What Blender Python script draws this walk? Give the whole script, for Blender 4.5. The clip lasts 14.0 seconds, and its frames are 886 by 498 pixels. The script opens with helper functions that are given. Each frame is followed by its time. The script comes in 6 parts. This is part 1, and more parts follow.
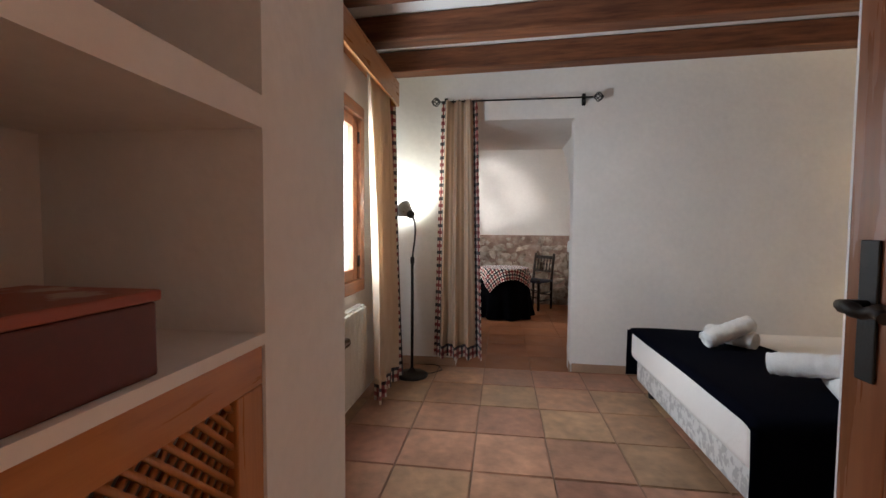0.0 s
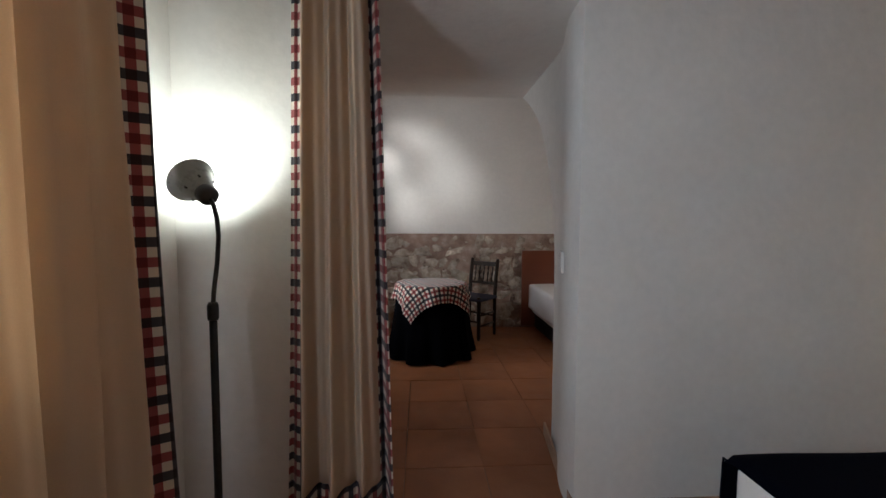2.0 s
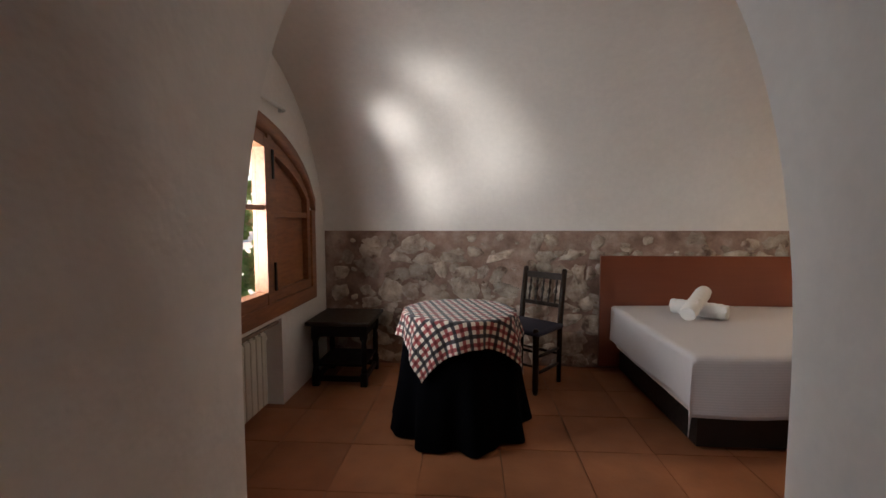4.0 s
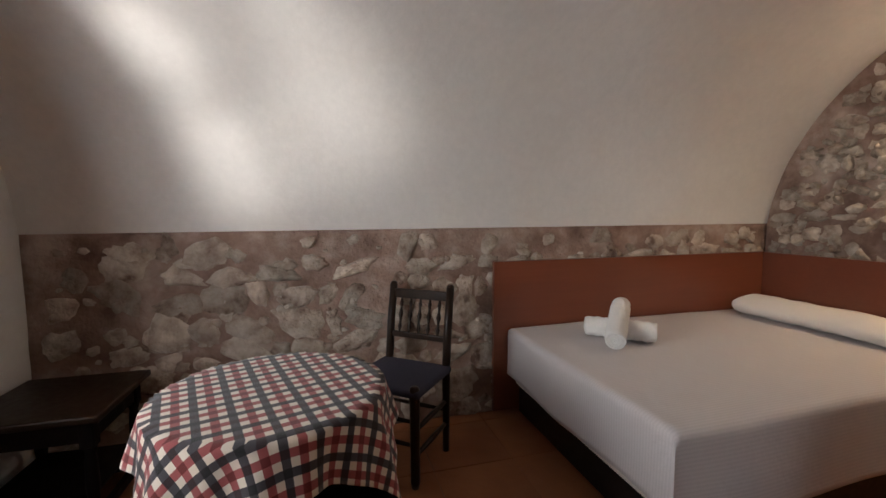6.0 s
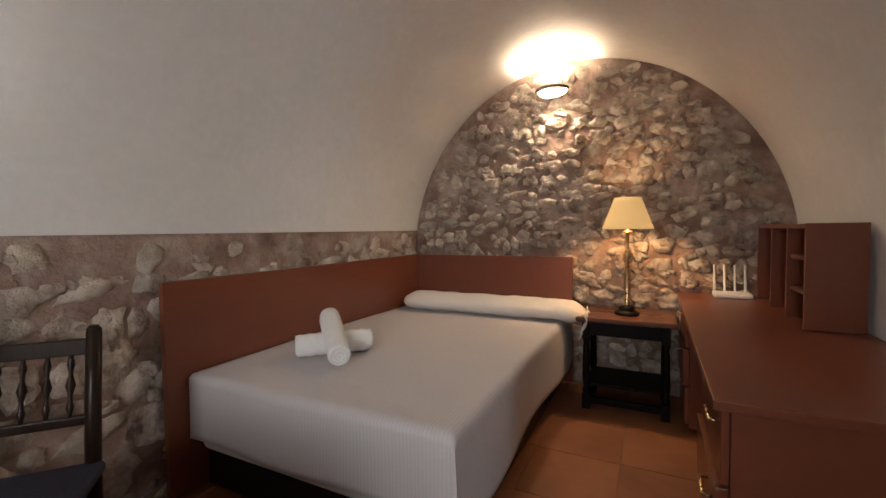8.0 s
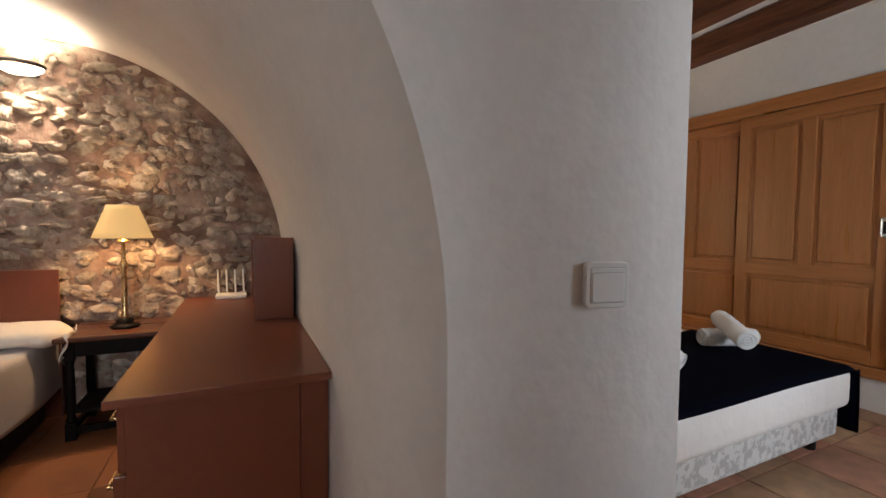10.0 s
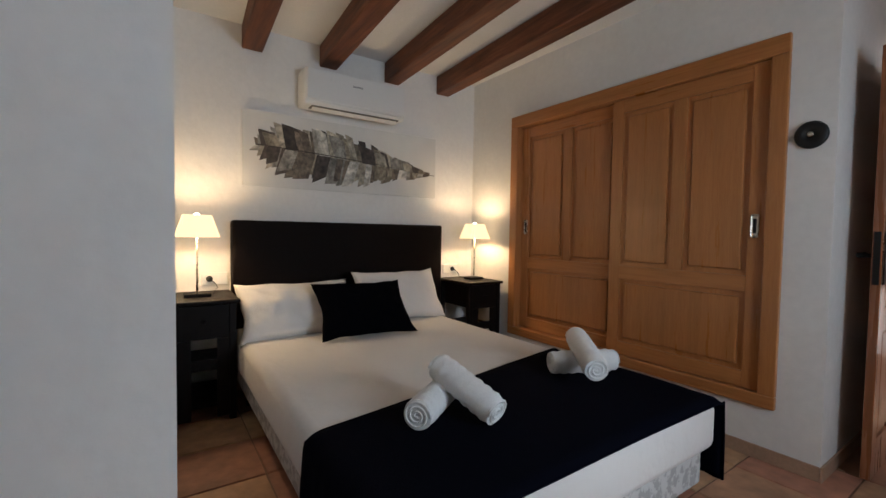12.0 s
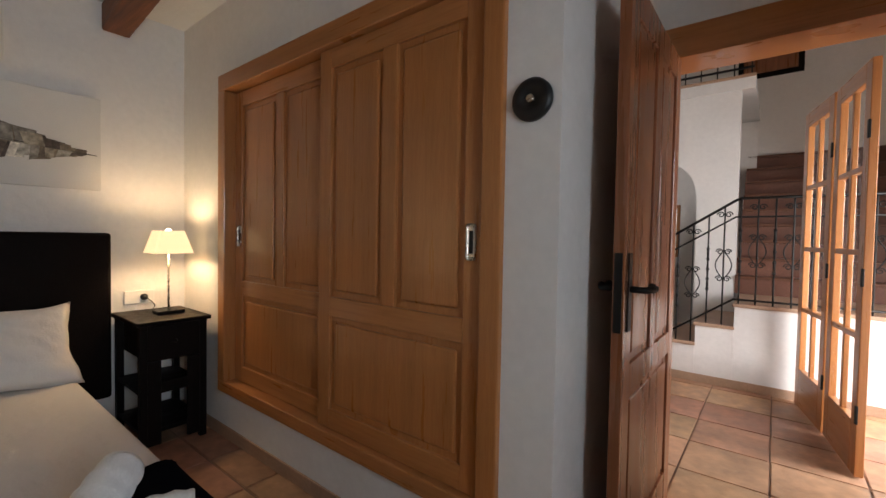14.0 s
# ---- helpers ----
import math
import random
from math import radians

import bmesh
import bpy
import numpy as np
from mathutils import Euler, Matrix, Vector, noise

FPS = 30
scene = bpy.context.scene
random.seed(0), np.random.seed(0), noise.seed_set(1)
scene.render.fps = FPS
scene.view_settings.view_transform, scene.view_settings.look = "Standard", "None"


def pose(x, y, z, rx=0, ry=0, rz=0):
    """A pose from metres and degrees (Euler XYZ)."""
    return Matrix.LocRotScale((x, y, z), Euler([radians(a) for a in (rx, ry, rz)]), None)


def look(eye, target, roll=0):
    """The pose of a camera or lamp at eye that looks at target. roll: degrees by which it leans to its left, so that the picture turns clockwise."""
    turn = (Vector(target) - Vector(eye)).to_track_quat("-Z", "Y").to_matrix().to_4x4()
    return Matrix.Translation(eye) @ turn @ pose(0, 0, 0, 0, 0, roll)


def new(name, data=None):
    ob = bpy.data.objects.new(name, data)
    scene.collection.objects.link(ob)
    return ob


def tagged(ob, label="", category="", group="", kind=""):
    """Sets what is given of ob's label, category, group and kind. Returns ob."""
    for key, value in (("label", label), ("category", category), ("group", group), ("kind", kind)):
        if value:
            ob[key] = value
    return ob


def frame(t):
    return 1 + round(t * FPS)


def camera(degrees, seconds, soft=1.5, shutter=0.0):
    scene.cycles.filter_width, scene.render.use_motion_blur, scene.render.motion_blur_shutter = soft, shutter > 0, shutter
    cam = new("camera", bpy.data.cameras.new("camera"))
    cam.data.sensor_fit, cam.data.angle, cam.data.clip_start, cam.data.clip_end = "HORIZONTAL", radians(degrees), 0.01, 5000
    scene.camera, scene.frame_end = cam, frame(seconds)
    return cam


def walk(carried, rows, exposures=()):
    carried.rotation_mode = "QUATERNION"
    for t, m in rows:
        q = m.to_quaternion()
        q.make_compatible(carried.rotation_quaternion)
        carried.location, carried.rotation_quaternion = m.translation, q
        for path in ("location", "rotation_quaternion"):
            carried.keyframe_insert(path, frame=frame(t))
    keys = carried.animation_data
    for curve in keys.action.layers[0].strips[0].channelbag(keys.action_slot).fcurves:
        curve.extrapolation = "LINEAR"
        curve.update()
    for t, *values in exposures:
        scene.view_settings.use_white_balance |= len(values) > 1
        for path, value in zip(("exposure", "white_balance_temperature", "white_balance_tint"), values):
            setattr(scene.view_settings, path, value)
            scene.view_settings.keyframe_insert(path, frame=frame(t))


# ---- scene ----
cam = camera(93.0, 14.0)
PATH = [
    (0, (-0.02, -0.164, 1.255), (-0.293, 1.815, 1.16), 0.4),
    (0.5, (-0.082, 0.32, 1.265), (-0.173, 2.316, 1.171), 0.3),
    (1, (-0.086, 0.859, 1.27), (-0.027, 2.855, 1.16), 0.2),
    (1.5, (-0.072, 1.386, 1.288), (0.012, 3.38, 1.164), 0.2),
    (2, (-0.072, 1.892, 1.283), (0.034, 3.886, 1.162), 0.2),
    (2.5, (-0.036, 2.376, 1.268), (0.052, 4.371, 1.155), 0.1),
    (2.7, (-0.016, 2.54, 1.265), (0.06, 4.535, 1.15), 0.1),
    (4.8, (0.134, 3.932, 1.254), (-0.076, 5.915, 1.103), -0.2),
    (5, (0.138, 4.052, 1.238), (0.011, 6.043, 1.095), -0.1),
    (5.5, (0.167, 4.327, 1.218), (0.289, 6.318, 1.077), -0.1),
    (6, (0.205, 4.627, 1.248), (0.735, 6.548, 1.079), -0.3),
    (6.5, (0.25, 4.86, 1.235), (1.16, 6.635, 1.08), 0.0),
    (7, (0.285, 5.059, 1.185), (1.517, 6.631, 1.075), -0.6),
    (7.5, (0.249, 5.138, 1.161), (1.779, 6.423, 1.067), -0.7),
    (8, (0.14, 5.131, 1.162), (1.924, 6.031, 1.072), -0.7),
    (8.5, (-0.019, 5.091, 1.173), (1.929, 5.534, 1.083), -0.9),
    (9, (-0.104, 4.99, 1.197), (1.893, 4.925, 1.107), -0.8),
    (9.2, (-0.121, 4.934, 1.202), (1.86, 4.678, 1.111), -0.5),
    (11.3, (0.042, 3.965, 1.24), (1.608, 2.724, 1.157), 1.2),
    (11.5, (0.07, 3.862, 1.22), (1.655, 2.645, 1.147), 1.1),
    (12, (0.168, 3.643, 1.201), (1.82, 2.518, 1.124), 0.9),
    (12.5, (0.236, 3.37, 1.21), (1.923, 2.3, 1.123), 0.7),
    (13, (0.262, 3.033, 1.255), (1.907, 1.9, 1.168), 0.8),
    (13.5, (0.311, 2.602, 1.269), (1.786, 1.252, 1.213), 0.9),
    (14, (0.275, 2.164, 1.282), (1.515, 0.595, 1.224), 1.0),
]
walk(cam, [(t, look(eye, target, roll)) for t, eye, target, roll in PATH], [(0, 1.05, 6650, 12), (0.5, 0.85, 6250, 9), (1.0, 0.55, 6300, 9), (1.5, 0.48, 6300, 9), (2.0, 0.48, 6300, 9), (2.5, 0.4, 6300, 9), (4.8, 0.85, 6800, 13), (7.0, 0.75, 6400, 11), (8.0, 0.8, 6700, 12),
     (9.2, 0.95, 7100, 15), (11.3, 0.9, 5700, 7), (12.0, 0.7, 6200, 9), (12.6, 0.52, 6850, 11), (14, 0.5, 6600, 11)])

# ---- world and large lights ----
world = bpy.data.worlds.new("sky")
scene.world = world
world.use_nodes = True
_n, _l = world.node_tree.nodes, world.node_tree.links
_sky = _n.new("ShaderNodeTexSky")
_sky.sky_type, _sky.sun_disc = "NISHITA", False
_sky.sun_elevation, _sky.sun_rotation = radians(52), radians(-60)
_l.new(_sky.outputs[0], _n["Background"].inputs[0])
_n["Background"].inputs[1].default_value = 0.15


def lamp(name, kind, power, color, place, target=None, size=0.1, size_y=None, spread=None, cone=None, blend=0.5):
    data = bpy.data.lights.new(name, kind)
    data.energy, data.color = power, color
    if kind == "AREA":
        data.size = size
        if size_y:
            data.shape, data.size_y = "RECTANGLE", size_y
        if spread:
            data.spread = radians(spread)
    elif kind == "SUN":
        data.angle = radians(0.5)
    else:
        data.shadow_soft_size = size
    if kind == "SPOT":
        data.spot_size, data.spot_blend = radians(cone), blend
    ob = new(name, data)
    ob.matrix_world = look(place, target) if target else Matrix.Translation(place)
    return ob


WARM, BULB, DAY, COOL = (1.0, 0.66, 0.34), (1.0, 0.72, 0.42), (0.74, 0.87, 1.0), (0.93, 1.0, 0.93)
lamp("sun", "SUN", 5.0, (1.0, 0.93, 0.82), (-6, 3, 9), (-6 + 0.20, 3 + 0.72, 9 - 1.0))
lamp("bedroom_window_daylight", "AREA", 30, DAY, (-1.22, 2.24, 1.46), (0.6, 3.1, 1.45), 0.95, 1.1, spread=165)
lamp("vault_window_daylight", "AREA", 19, (0.93, 0.97, 1.0), (-1.58, 5.42, 1.30), (0.2, 6.7, 1.1), 0.9, 0.85, spread=130)
lamp("hall_daylight", "AREA", 62, (0.97, 0.97, 1.0), (-1.62, -1.3, 1.15), (1.0, -1.8, 0.35), 1.3, 1.9, spread=125)
lamp("floor_lamp_light", "SPOT", 9, COOL, (-0.885, 3.405, 1.44), (-0.93, 3.63, 1.64), 0.05, cone=172, blend=0.6)
lamp("bedside_light", "POINT", 6.5, BULB, (3.30, 3.43, 1.235), size=0.03)
lamp("bedside_light", "POINT", 6.5, BULB, (3.30, 1.15, 1.235), size=0.03)
lamp("vault_lamp_light", "POINT", 5.4, WARM, (3.02, 5.28, 1.24), size=0.04)
lamp("wall_light_up", "SPOT", 34, (1.0, 0.80, 0.58), (3.27, 5.82, 2.21), (3.22, 5.82, 2.6), 0.05, cone=150, blend=0.5)
lamp("wall_light_down", "SPOT", 13, (1.0, 0.80, 0.58), (3.25, 5.82, 2.13), (3.12, 5.72, 1.0), 0.05, cone=150, blend=0.8)
lamp("sun_glint_off_courtyard", "SPOT", 900, (1.0, 0.98, 0.94), (-3.4, 2.8, 0.05), (-0.40, 6.72, 1.83), 0.46, cone=27, blend=1.0)

# ---- materials ----
def material(name, color, rough=0.6, metal=0.0, spec=0.5, grain=0.0, grain_scale=60.0, bump=0.0, bump_scale=40.0,
             blotch=0.0, blotch_scale=2.0, stretch=(1, 1, 1), ramp=None, vary=0.0, sheen=0.0, coat=0.0, big_bump=0.0, big_scale=5.0, rvar=0.08, alt=None):
    m = bpy.data.materials.new(name)
    m.use_nodes = True
    nt = m.node_tree
    bsdf = nt.nodes["Principled BSDF"]
    bsdf.inputs["Roughness"].default_value = rough
    bsdf.inputs["Metallic"].default_value = metal
    bsdf.inputs["Specular IOR Level"].default_value = spec
    bsdf.inputs["Sheen Weight"].default_value = sheen
    bsdf.inputs["Coat Weight"].default_value = coat
    co = nt.nodes.new("ShaderNodeTexCoord")
    mp = nt.nodes.new("ShaderNodeMapping")
    mp.inputs["Scale"].default_value = stretch
    nt.links.new(co.outputs["Object"], mp.inputs[0])
    place = mp.outputs[0]
    if vary:
        info = nt.nodes.new("ShaderNodeObjectInfo")
        add = nt.nodes.new("ShaderNodeVectorMath")
        add.operation = "ADD"
        mul = nt.nodes.new("ShaderNodeMath")
        mul.operation, mul.inputs[1].default_value = "MULTIPLY", 37.0
        nt.links.new(info.outputs["Random"], mul.inputs[0])
        nt.links.new(place, add.inputs[0])
        nt.links.new(mul.outputs[0], add.inputs[1])
        place = add.outputs[0]

    def tex(scale, detail=4.0, rough_=0.6):
        t = nt.nodes.new("ShaderNodeTexNoise")
        t.inputs["Scale"].default_value, t.inputs["Detail"].default_value, t.inputs["Roughness"].default_value = scale, detail, rough_
        nt.links.new(place, t.inputs["Vector"])
        return t

    base = nt.nodes.new("ShaderNodeRGB")
    base.outputs[0].default_value = (*color, 1)
    out = base.outputs[0]
    if ramp:
        t = tex(grain_scale, 6.0)
        r = nt.nodes.new("ShaderNodeValToRGB")
        while len(r.color_ramp.elements) < len(ramp):
            r.color_ramp.elements.new(0.5)
        for e, (p, c) in zip(r.color_ramp.elements, ramp):
            e.position, e.color = p, (*c, 1)
        nt.links.new(t.outputs["Fac"], r.inputs[0])
        out = r.outputs[0]

    if alt:
        pick = nt.nodes.new("ShaderNodeMath")
        pick.operation, pick.inputs[1].default_value = "MULTIPLY", 7.13
        part_of = nt.nodes.new("ShaderNodeMath")
        part_of.operation = "FRACT"
        two = nt.nodes.new("ShaderNodeMix")
        two.data_type = "RGBA"
        two.inputs["B"].default_value = (*alt, 1)
        nt.links.new(info.outputs["Random"], pick.inputs[0])
        nt.links.new(pick.outputs[0], part_of.inputs[0])
        nt.links.new(part_of.outputs[0], two.inputs["Factor"])
        nt.links.new(out, two.inputs["A"])
        out = two.outputs["Result"]

    def shade(source, amount, lo=0.3, hi=0.7):
        nonlocal out
        mr = nt.nodes.new("ShaderNodeMapRange")
        for i, v in zip((1, 2, 3, 4), (lo, hi, 1 - amount, 1 + amount)):
            mr.inputs[i].default_value = v
        nt.links.new(source, mr.inputs[0])
        mx = nt.nodes.new("ShaderNodeVectorMath")
        mx.operation = "SCALE"
        nt.links.new(out, mx.inputs[0])
        nt.links.new(mr.outputs[0], mx.inputs["Scale"])
        out = mx.outputs[0]

    if grain and not ramp:
        shade(tex(grain_scale, 6.0).outputs["Fac"], grain)
    if blotch:
        shade(tex(blotch_scale, 3.0).outputs["Fac"], blotch)
    if vary:
        shade(info.outputs["Random"], vary, 0.0, 1.0)
    nt.links.new(out, bsdf.inputs["Base Color"])
    normal = None
    for amount, scale in ((big_bump, big_scale), (bump, bump_scale)):
        if amount:
            b = nt.nodes.new("ShaderNodeBump")
            b.inputs["Strength"].default_value, b.inputs["Distance"].default_value = 1.0, amount
            nt.links.new(tex(scale, 5.0).outputs["Fac"], b.inputs["Height"])
            if normal:
                nt.links.new(normal, b.inputs["Normal"])
            normal = b.outputs[0]
    if normal:
        nt.links.new(normal, bsdf.inputs["Normal"])
    rt = nt.nodes.new("ShaderNodeMapRange")
    for i, v in zip((1, 2, 3, 4), (0.3, 0.7, max(0.02, rough - rvar), min(1.0, rough + rvar))):
        rt.inputs[i].default_value = v
    nt.links.new(tex(grain_scale * 0.5).outputs["Fac"], rt.inputs[0])
    nt.links.new(rt.outputs[0], bsdf.inputs["Roughness"])
    return m


def check_material(name, cell):
    """Woven tartan check in cream, burgundy and navy, laid out by the cloth's own UV in metres."""
    m = bpy.data.materials.new(name)
    m.use_nodes = True
    nt = m.node_tree
    bsdf = nt.nodes["Principled BSDF"]
    bsdf.inputs["Roughness"].default_value, bsdf.inputs["Sheen Weight"].default_value = 0.85, 0.2
    uv = nt.nodes.new("ShaderNodeTexCoord")
    sp = nt.nodes.new("ShaderNodeSeparateXYZ")
    nt.links.new(uv.outputs["UV"], sp.inputs[0])
    cream, red, navy = (0.72, 0.65, 0.57), (0.19, 0.018, 0.020), (0.008, 0.007, 0.011)
    bands = []
    for axis in ("X", "Y"):
        d = nt.nodes.new("ShaderNodeMath")
        d.operation, d.inputs[1].default_value = "DIVIDE", cell * 4
        f = nt.nodes.new("ShaderNodeMath")
        f.operation = "FRACT"
        r = nt.nodes.new("ShaderNodeValToRGB")
        r.color_ramp.interpolation = "CONSTANT"
        while len(r.color_ramp.elements) < 4:
            r.color_ramp.elements.new(0.5)
        for e, (p, c) in zip(r.color_ramp.elements, ((0, cream), (0.25, red), (0.5, cream), (0.75, navy))):
            e.position, e.color = p, (*c, 1)
        nt.links.new(sp.outputs[axis], d.inputs[0])
        nt.links.new(d.outputs[0], f.inputs[0])
        nt.links.new(f.outputs[0], r.inputs[0])
        bands.append(r.outputs[0])
    mx = nt.nodes.new("ShaderNodeVectorMath")
    mx.operation = "MULTIPLY"
    gm = nt.nodes.new("ShaderNodeGamma")
    gm.inputs[1].default_value = 0.62
    nt.links.new(bands[0], mx.inputs[0])
    nt.links.new(bands[1], mx.inputs[1])
    nt.links.new(mx.outputs[0], gm.inputs[0])
    nt.links.new(gm.outputs[0], bsdf.inputs["Base Color"])
    t = nt.nodes.new("ShaderNodeTexNoise")
    t.inputs["Scale"].default_value = 400
    b = nt.nodes.new("ShaderNodeBump")
    b.inputs["Distance"].default_value = 0.0008
    nt.links.new(uv.outputs["UV"], t.inputs["Vector"])
    nt.links.new(t.outputs["Fac"], b.inputs["Height"])
    nt.links.new(b.outputs[0], bsdf.inputs["Normal"])
    return m


def glass_material(name):
    m = bpy.data.materials.new(name)
    m.use_nodes = True
    nt = m.node_tree
    nt.nodes.remove(nt.nodes["Principled BSDF"])
    g, tr, mx = nt.nodes.new("ShaderNodeBsdfGlossy"), nt.nodes.new("ShaderNodeBsdfTransparent"), nt.nodes.new("ShaderNodeMixShader")
    g.inputs["Roughness"].default_value = 0.02
    mx.inputs[0].default_value = 0.06
    nt.links.new(tr.outputs[0], mx.inputs[1])
    nt.links.new(g.outputs[0], mx.inputs[2])
    nt.links.new(mx.outputs[0], nt.nodes["Material Output"].inputs[0])
    return m


def glow(name, color, strength, base=(0.8, 0.7, 0.5)):
    m = bpy.data.materials.new(name)
    m.use_nodes = True
    b = m.node_tree.nodes["Principled BSDF"]
    b.inputs["Base Color"].default_value, b.inputs["Roughness"].default_value = (*base, 1), 0.8
    b.inputs["Emission Color"].default_value, b.inputs["Emission Strength"].default_value = (*color, 1), strength
    return m


PLASTER = material("white_plaster", (0.80, 0.775, 0.74), 0.85, grain=0.03, grain_scale=25, bump=0.0005, bump_scale=34, blotch=0.04, blotch_scale=1.6, big_bump=0.013, big_scale=2.3)
CEILING = material("white_ceiling_paint", (0.80, 0.78, 0.74), 0.9, grain=0.03, bump=0.003, bump_scale=25, blotch=0.04)
TILE = material("terracotta_tile", (0.39, 0.180, 0.122), 0.44, spec=0.35, grain=0.14, grain_scale=14, bump=0.0012, bump_scale=60, blotch=0.24, blotch_scale=3.5, vary=0.16, big_bump=0.004, big_scale=6, alt=(0.41, 0.265, 0.145))
TILE_V = material("red_brown_waxed_tile", (0.30, 0.120, 0.056), 0.52, spec=0.2, grain=0.06, grain_scale=14, bump=0.0008, bump_scale=60, blotch=0.2, blotch_scale=2.0, vary=0.06, big_bump=0.003, big_scale=6)
GROUT = material("brown_grout", (0.24, 0.155, 0.11), 0.9, grain=0.15, bump=0.002, bump_scale=120)
SKIRT = material("terracotta_skirting", (0.42, 0.27, 0.18), 0.55, grain=0.1, blotch=0.15, bump=0.001)
BEAM = material("dark_stained_beam", (0.12, 0.045, 0.022), 0.55, spec=0.25, ramp=[(0.25, (0.060, 0.020, 0.010)), (0.5, (0.15, 0.055, 0.026)), (0.62, (0.19, 0.072, 0.034)), (0.8, (0.26, 0.105, 0.052))], grain_scale=5, stretch=(0.5, 7, 7), bump=0.002, bump_scale=8, blotch=0.25, blotch_scale=1.5)
PINE = material("honey_pine", (0.45, 0.185, 0.060), 0.33, ramp=[(0.28, (0.37, 0.142, 0.042)), (0.40, (0.45, 0.184, 0.058)), (0.48, (0.41, 0.160, 0.048)), (0.56, (0.46, 0.190, 0.060)), (0.66, (0.42, 0.168, 0.052)), (0.78, (0.49, 0.210, 0.068))], grain_scale=7, stretch=(9, 9, 0.45), bump=0.0003, bump_scale=10, blotch=0.10, blotch_scale=1.5, coat=0.25)
PINE_H = material("honey_pine_rail", (0.45, 0.185, 0.060), 0.33, ramp=[(0.25, (0.36, 0.140, 0.040)), (0.5, (0.45, 0.182, 0.057)), (0.75, (0.49, 0.210, 0.068))], grain_scale=7, stretch=(0.5, 0.8, 9), bump=0.0003, bump_scale=10, blotch=0.10, blotch_scale=1.5, coat=0.25)
DOORWOOD = material("reddish_varnished_door", (0.25, 0.09, 0.036), 0.3, ramp=[(0.25, (0.20, 0.070, 0.028)), (0.5, (0.25, 0.090, 0.036)), (0.75, (0.29, 0.108, 0.045))], grain_scale=4, stretch=(8, 8, 0.5), blotch=0.12, coat=0.2)
WINWOOD = material("brown_window_wood", (0.29, 0.115, 0.052), 0.42, ramp=[(0.25, (0.19, 0.070, 0.030)), (0.5, (0.29, 0.115, 0.050)), (0.75, (0.37, 0.158, 0.072))], grain_scale=7, stretch=(6, 1, 6), bump=0.0005, bump_scale=10, blotch=0.12, coat=0.1)
CHERRY = material("cherry_laminate", (0.21, 0.065, 0.036), 0.3, ramp=[(0.3, (0.172, 0.049, 0.025)), (0.6, (0.185, 0.054, 0.027)), (0.8, (0.195, 0.058, 0.030))], grain_scale=5, stretch=(0.5, 8, 8), blotch=0.02, blotch_scale=1.2, rvar=0.01)
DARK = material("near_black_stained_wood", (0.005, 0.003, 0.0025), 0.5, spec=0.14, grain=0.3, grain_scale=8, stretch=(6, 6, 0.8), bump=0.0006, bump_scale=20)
CHAIRWOOD = material("dark_brown_chair_wood", (0.018, 0.009, 0.005), 0.36, spec=0.25, grain=0.3, grain_scale=10, stretch=(6, 6, 0.8), bump=0.0006, bump_scale=20)
IRON = material("black_wrought_iron", (0.014, 0.013, 0.012), 0.5, metal=0.5, grain=0.2, bump=0.0008, bump_scale=90)
BLACKCLOTH = material("black_cloth", (0.002, 0.002, 0.003), 0.95, spec=0.02, grain=0.25, grain_scale=300, bump=0.0012, bump_scale=160, sheen=0.0)
NAVYCLOTH = material("navy_black_runner_cloth", (0.0022, 0.0026, 0.006), 0.9, spec=0.03, grain=0.25, grain_scale=300, bump=0.0015, bump_scale=160, sheen=0.0)
SEATCLOTH = material("slate_blue_seat", (0.022, 0.023, 0.045), 0.8, grain=0.2, grain_scale=200, bump=0.001, bump_scale=150)
WHITECLOTH = material("white_cotton_sheet", (0.78, 0.73, 0.68), 0.85, grain=0.02, grain_scale=200, bump=0.0006, bump_scale=300, sheen=0.1, big_bump=0.012, big_scale=5, blotch=0.02)
TOWEL = material("white_terry_towel", (0.82, 0.80, 0.77), 0.95, grain=0.06, grain_scale=140, bump=0.004, bump_scale=220, sheen=0.3)
HEADBOARD = material("dark_brown_leatherette", (0.005, 0.0026, 0.0018), 0.6, spec=0.09, grain=0.35, grain_scale=120, bump=0.0018, bump_scale=140)
CREAM = material("cream_curtain_cotton", (0.72, 0.585, 0.44), 0.85, grain=0.04, grain_scale=250, bump=0.0008, bump_scale=250, blotch=0.04, sheen=0.1)
nt = CREAM.node_tree
through_cloth, cloth_mix = nt.nodes.new("ShaderNodeBsdfTranslucent"), nt.nodes.new("ShaderNodeMixShader")
through_cloth.inputs[0].default_value, cloth_mix.inputs[0].default_value = (0.80, 0.60, 0.40, 1), 0.4
nt.links.new(nt.nodes["Principled BSDF"].outputs[0], cloth_mix.inputs[1])
nt.links.new(through_cloth.outputs[0], cloth_mix.inputs[2])
nt.links.new(cloth_mix.outputs[0], nt.nodes["Material Output"].inputs[0])
RADIATOR = material("cream_radiator_enamel", (0.62, 0.58, 0.50), 0.4, grain=0.02)
WHITEPLASTIC = material("white_plastic", (0.80, 0.79, 0.76), 0.35, grain=0.01)
BLACKPLASTIC = material("black_plastic", (0.007, 0.007, 0.007), 0.45, grain=0.05)
BRASS = material("satin_brass", (0.62, 0.46, 0.24), 0.3, metal=1.0, grain=0.05)
CHROME = material("satin_nickel", (0.62, 0.58, 0.50), 0.28, metal=1.0, grain=0.05)
